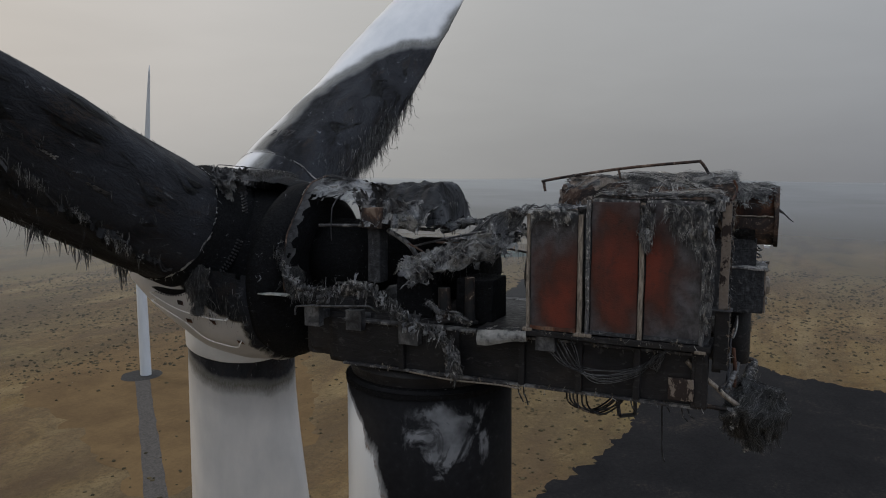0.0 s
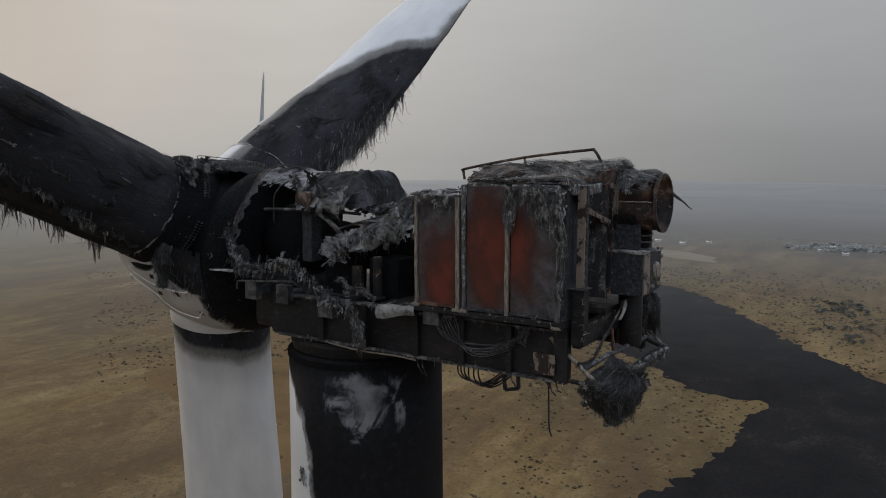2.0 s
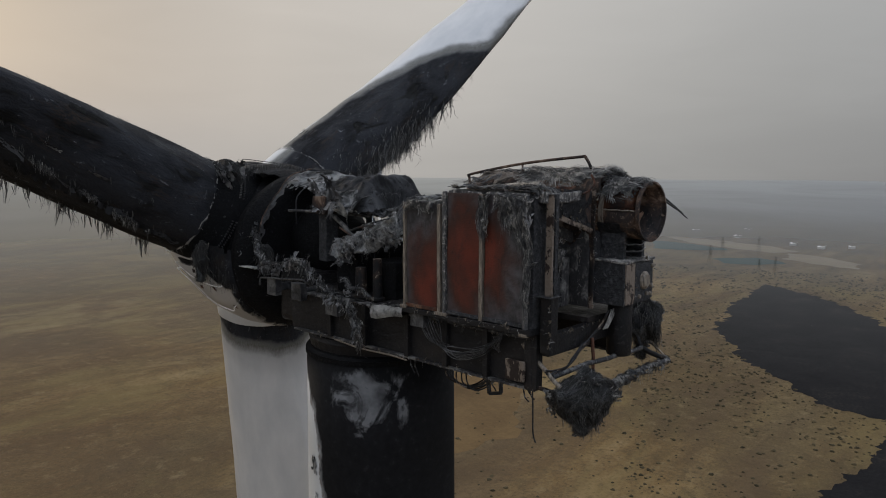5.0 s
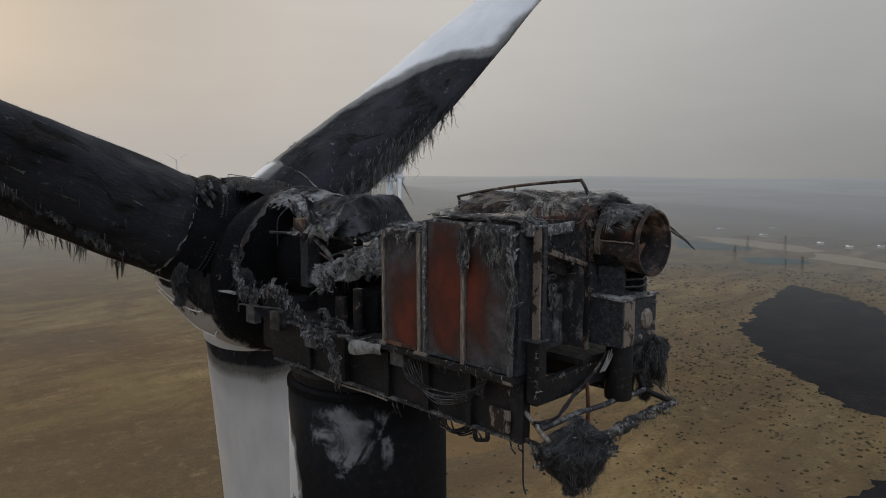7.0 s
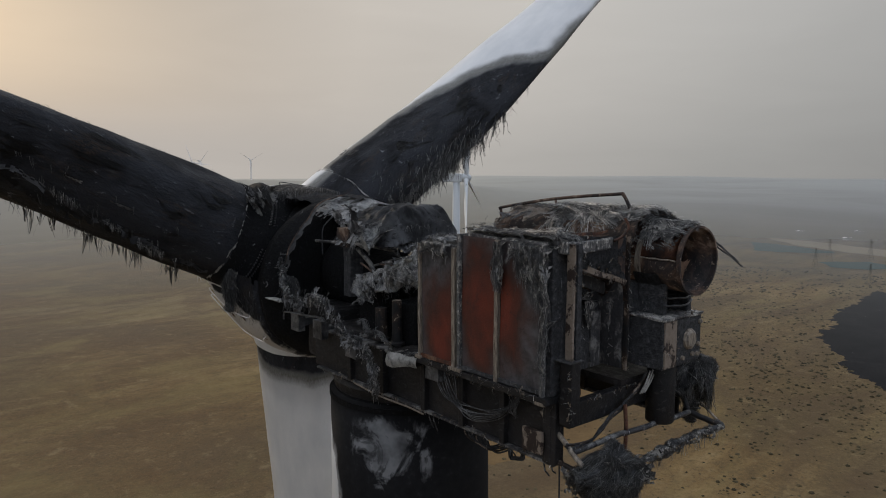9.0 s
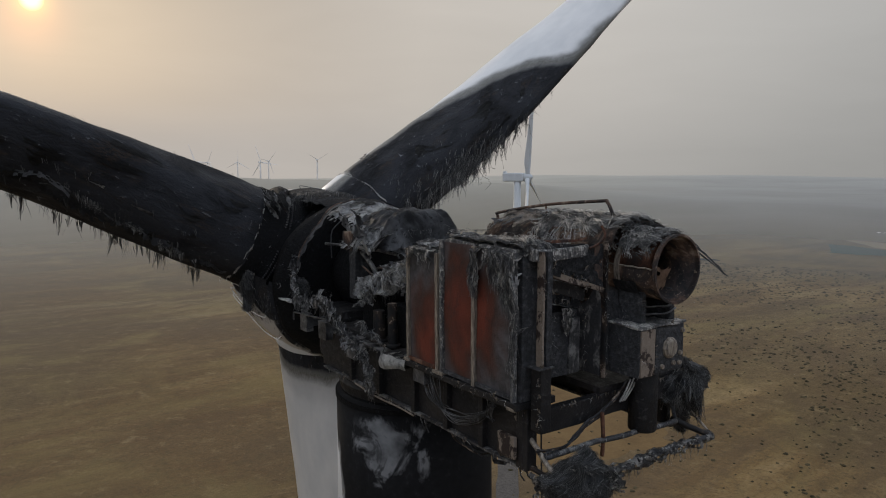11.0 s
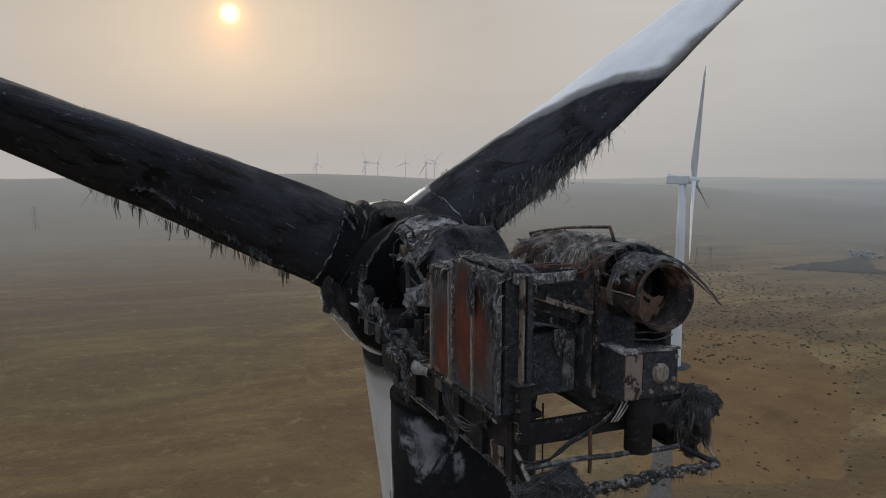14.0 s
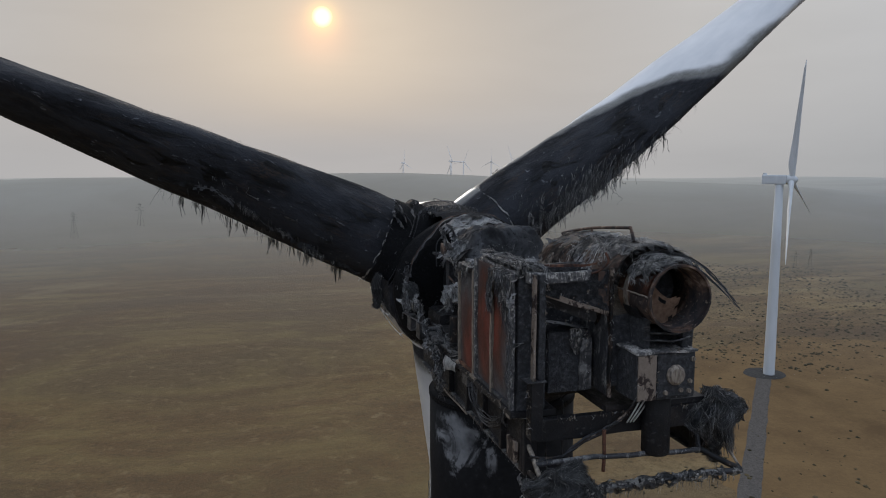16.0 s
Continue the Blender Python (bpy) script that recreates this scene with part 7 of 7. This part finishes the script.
# pale torn plate on the deck edge
t = thing("torn_plate", "bent pale grey cover plate on the deck edge", "cover plate", at=(-1.72, -2.05, -0.2))
bm = bmesh.new()
sheet(bm, lambda u, v: crumple(Vector((-0.02 - 0.05 * math.sin(v * 2.5), 0.40 - 0.80 * u, 0.11 - (0.24 - 0.10 * u) * v + 0.05 * u)), 0.025, 4), 12, 5, 0.012, 0.0, rng)
part("plate", bm, "pale_scrap", t)
bm = bmesh.new()
sheet(bm, lambda u, v: crumple(Vector((0.0 + 0.25 * v, 0.37 - 0.74 * u, 0.10 + 0.02 * v + 0.05 * u)), 0.03, 4), 10, 4, 0.012, 0.3, rng)
part("flange", bm, "mat_ash", t)

# ---- cables ----
t = thing("cable_bundle", "drooping bundle of bared pale cables under the cabinets", "cables", at=(-1.58, -3.5, -0.4))
CO = Vector((-1.58, -3.5, -0.4))
for k in range(11):
    bm = bmesh.new()
    j = 0.03 * k
    pts = [(-1.5, -2.52 - 0.045 * k, 0.0), (-1.62, -2.66 - 0.05 * k, -0.24), (-1.64, -3.0 - j, -0.49 - 0.012 * k), (-1.62, -3.55, -0.57 - 0.016 * k + 0.03 * math.sin(k * 2.3)), (-1.6, -4.05, -0.47 - 0.01 * k), (-1.5, -4.32, -0.28)]
    tube(bm, [p - CO for p in bow([crumple(p, 0.05, 3 + k) for p in pts], 7)], 0.0065, 6)
    part("cable", bm, ("char", "sheet_metal", "sheet_metal")[k % 3], t)
t = thing("cable_tuft", "tuft of bared pale wires at the deck edge", "cables", at=(-1.58, -4.45, -0.25))
for k in range(9):
    bm = bmesh.new()
    tube(bm, [crumple(p, 0.04, 4 + k) for p in bow([(0.03, -0.05 - 0.02 * k, 0.16), (-0.03, 0.0 + 0.012 * k, 0.03), (-0.02, 0.05 + 0.02 * k, -0.12), (0.03, 0.12, -0.24)], 5)], 0.0055, 5)
    part("wire", bm, "sheet_metal" if k % 3 else "char", t)
t = thing("cable_coil", "black cable loops hanging under the bedframe", "cables", at=(-1.0, -3.3, -1.0))
for k in range(6):
    bm = bmesh.new()
    a, b_ = 0.38 - 0.05 * k, -0.32 - 0.03 * k
    tube(bm, bow([crumple(p, 0.06, 3 + k) for p in ((0.05 * k - 0.2, a, 0.1), (0.04 * k - 0.2, a - 0.05, -0.22 - 0.02 * k), (0, (a + b_) / 2, -0.38 - 0.02 * (k % 4)), (0.1, b_ + 0.05, -0.2), (0.1, b_ - 0.05, 0.1))], 6), 0.014, 6)
    part("cable", bm, "char" if k % 3 else "scorched_steel", t)
t = thing("hanging_bracket", "square black steel bracket hanging under the bedframe", "bracket", at=(-1.0, -3.75, -1.0))
for a, b_ in (((0, 0.1, 0.1), (0, 0.02, -0.42)), ((0, 0.02, -0.42), (0, -0.22, -0.36)), ((0, -0.22, -0.36), (0, -0.2, 0.1))):
    bm = bmesh.new()
    beam(bm, a, b_, 0.05, 0.05)
    part("bar", bm, "char", t)
t = thing("dangling_cable", "thin black cable dangling below the nacelle", "cable", at=(-0.6, -4.32, -0.4))
bm = bmesh.new()
tube(bm, bow([(0, 0.02, 0.2), (0, 0.01, -0.7), (0.01, 0.0, -1.2), (0.0, -0.02, -1.65), (0.02, -0.06, -1.82)], 6), 0.014, 6)
part("cable", bm, "char", t)
for x, y, L in ((-1.3, -2.2, 0.32), (-1.28, -2.28, 0.36), (-1.35, -4.7, 0.25), (-1.3, -4.78, 0.2), (-0.9, -4.4, 0.3), (-1.2, -3.95, 0.28)):
    t = thing("loose_wire", "short burnt wire end hanging from the bedframe", "wire", "hanging wire ends", at=(x, y, -0.9))
    bm = bmesh.new()
    tube(bm, [crumple(p, 0.04, 4) for p in bow([(0, 0, 0.1), (0, 0.01, -0.1 - L * 0.5), (0.02, -0.05, -0.1 - L)], 4)], 0.012, 5)
    part("wire", bm, "char", t)
t = thing("rear_cables", "charred cables sagging behind the deck's rear edge", "cables", at=(-0.6, -5.2, -0.3))
for k in range(4):
    bm = bmesh.new()
    tube(bm, [crumple(p, 0.03, 3 + k) for p in bow([(-0.9, 0.02, -0.32 - 0.02 * k), (-0.5, -0.05, -0.36), (-0.1, -0.06, -0.18 + 0.02 * k), (0.4, -0.05, 0.05), (0.65, -0.1, 0.35)], 6)], 0.016, 6)
    part("cable", bm, "char" if k % 2 else "scorched_steel", t)
for k in range(3):
    bm = bmesh.new()
    tube(bm, bow([(0.55 + 0.05 * k, -0.08, 0.05), (0.62 + 0.06 * k, -0.12, 0.2), (0.72 + 0.07 * k, -0.12, 0.36)], 4), 0.013, 5)
    part("bright_wire", bm, "pale_scrap", t, "pale bared wire")

# ---- flakes and short fibres left along the edges of the burnt steel ----
WORN = [((-1.75, -5.05, -0.02), (-1.75, -2.35, -0.02)), ((-1.52, -5.0, -0.2), (-1.52, 0.9, -0.2)), ((-1.52, -5.0, -0.95), (-1.52, 0.9, -0.95)), ((-1.44, -5.19, -0.12), (1.36, -5.19, -0.12)),
        ((-1.50, -5.25, 0.47), (-1.50, -5.25, 1.95)), ((-1.31, -5.25, 0.47), (-1.31, -5.25, 1.95)), ((-0.30, -5.23, 0.15), (-0.30, -5.23, 2.0)), ((-1.27, -5.14, 1.76), (-0.2, -5.14, 1.31)),
        ((-1.15, -5.02, 1.33), (-0.62, -4.97, 1.11)), ((-0.16, -5.72, 0.89), (0.75, -5.72, 0.89)), ((-0.16, -5.71, 0.2), (-0.16, -5.71, 0.86)), ((0.14, -5.71, 0.2), (0.14, -5.71, 0.86)),
        ((-1.58, -5.28, -0.3), (-1.58, -5.28, 0.46)), ((-0.4, -5.38, -0.66), (1.1, -5.40, -0.72)), ((-1.45, -5.28, -0.68), (-0.4, -5.38, -0.66)), ((-0.66, -5.18, 0.2), (-0.66, -5.18, 1.9))]
t = thing("edge_flakes", "pale paint flakes and fibres clinging to the burnt steel edges", "paint flakes", at=(-0.8, -4.0, 0.2))
FO = Vector((-0.8, -4.0, 0.2))
bm, bm2 = bmesh.new(), bmesh.new()
for a_, b_ in WORN:
    a_, b_ = Vector(a_), Vector(b_)
    for _ in range(int((b_ - a_).length * 16)):
        p = a_.lerp(b_, rng.random()) - FO + Vector((rng.gauss(0, 0.008), rng.gauss(0, 0.008), rng.gauss(0, 0.012)))
        if noise.noise((p + FO) * 2.3) > -0.05:
            rag(bm, p, rng.uniform(0.015, 0.045), rng.uniform(0.015, 0.06))
        strands(bm2, rng, [p], (-0.3, -0.4, -0.6), 0.09, 0.6, 0.0035, 3, 0.2)
part("fibre_rag", bm, "strip", t)
part("loose_fibre", bm2, "bright_fibre", t)
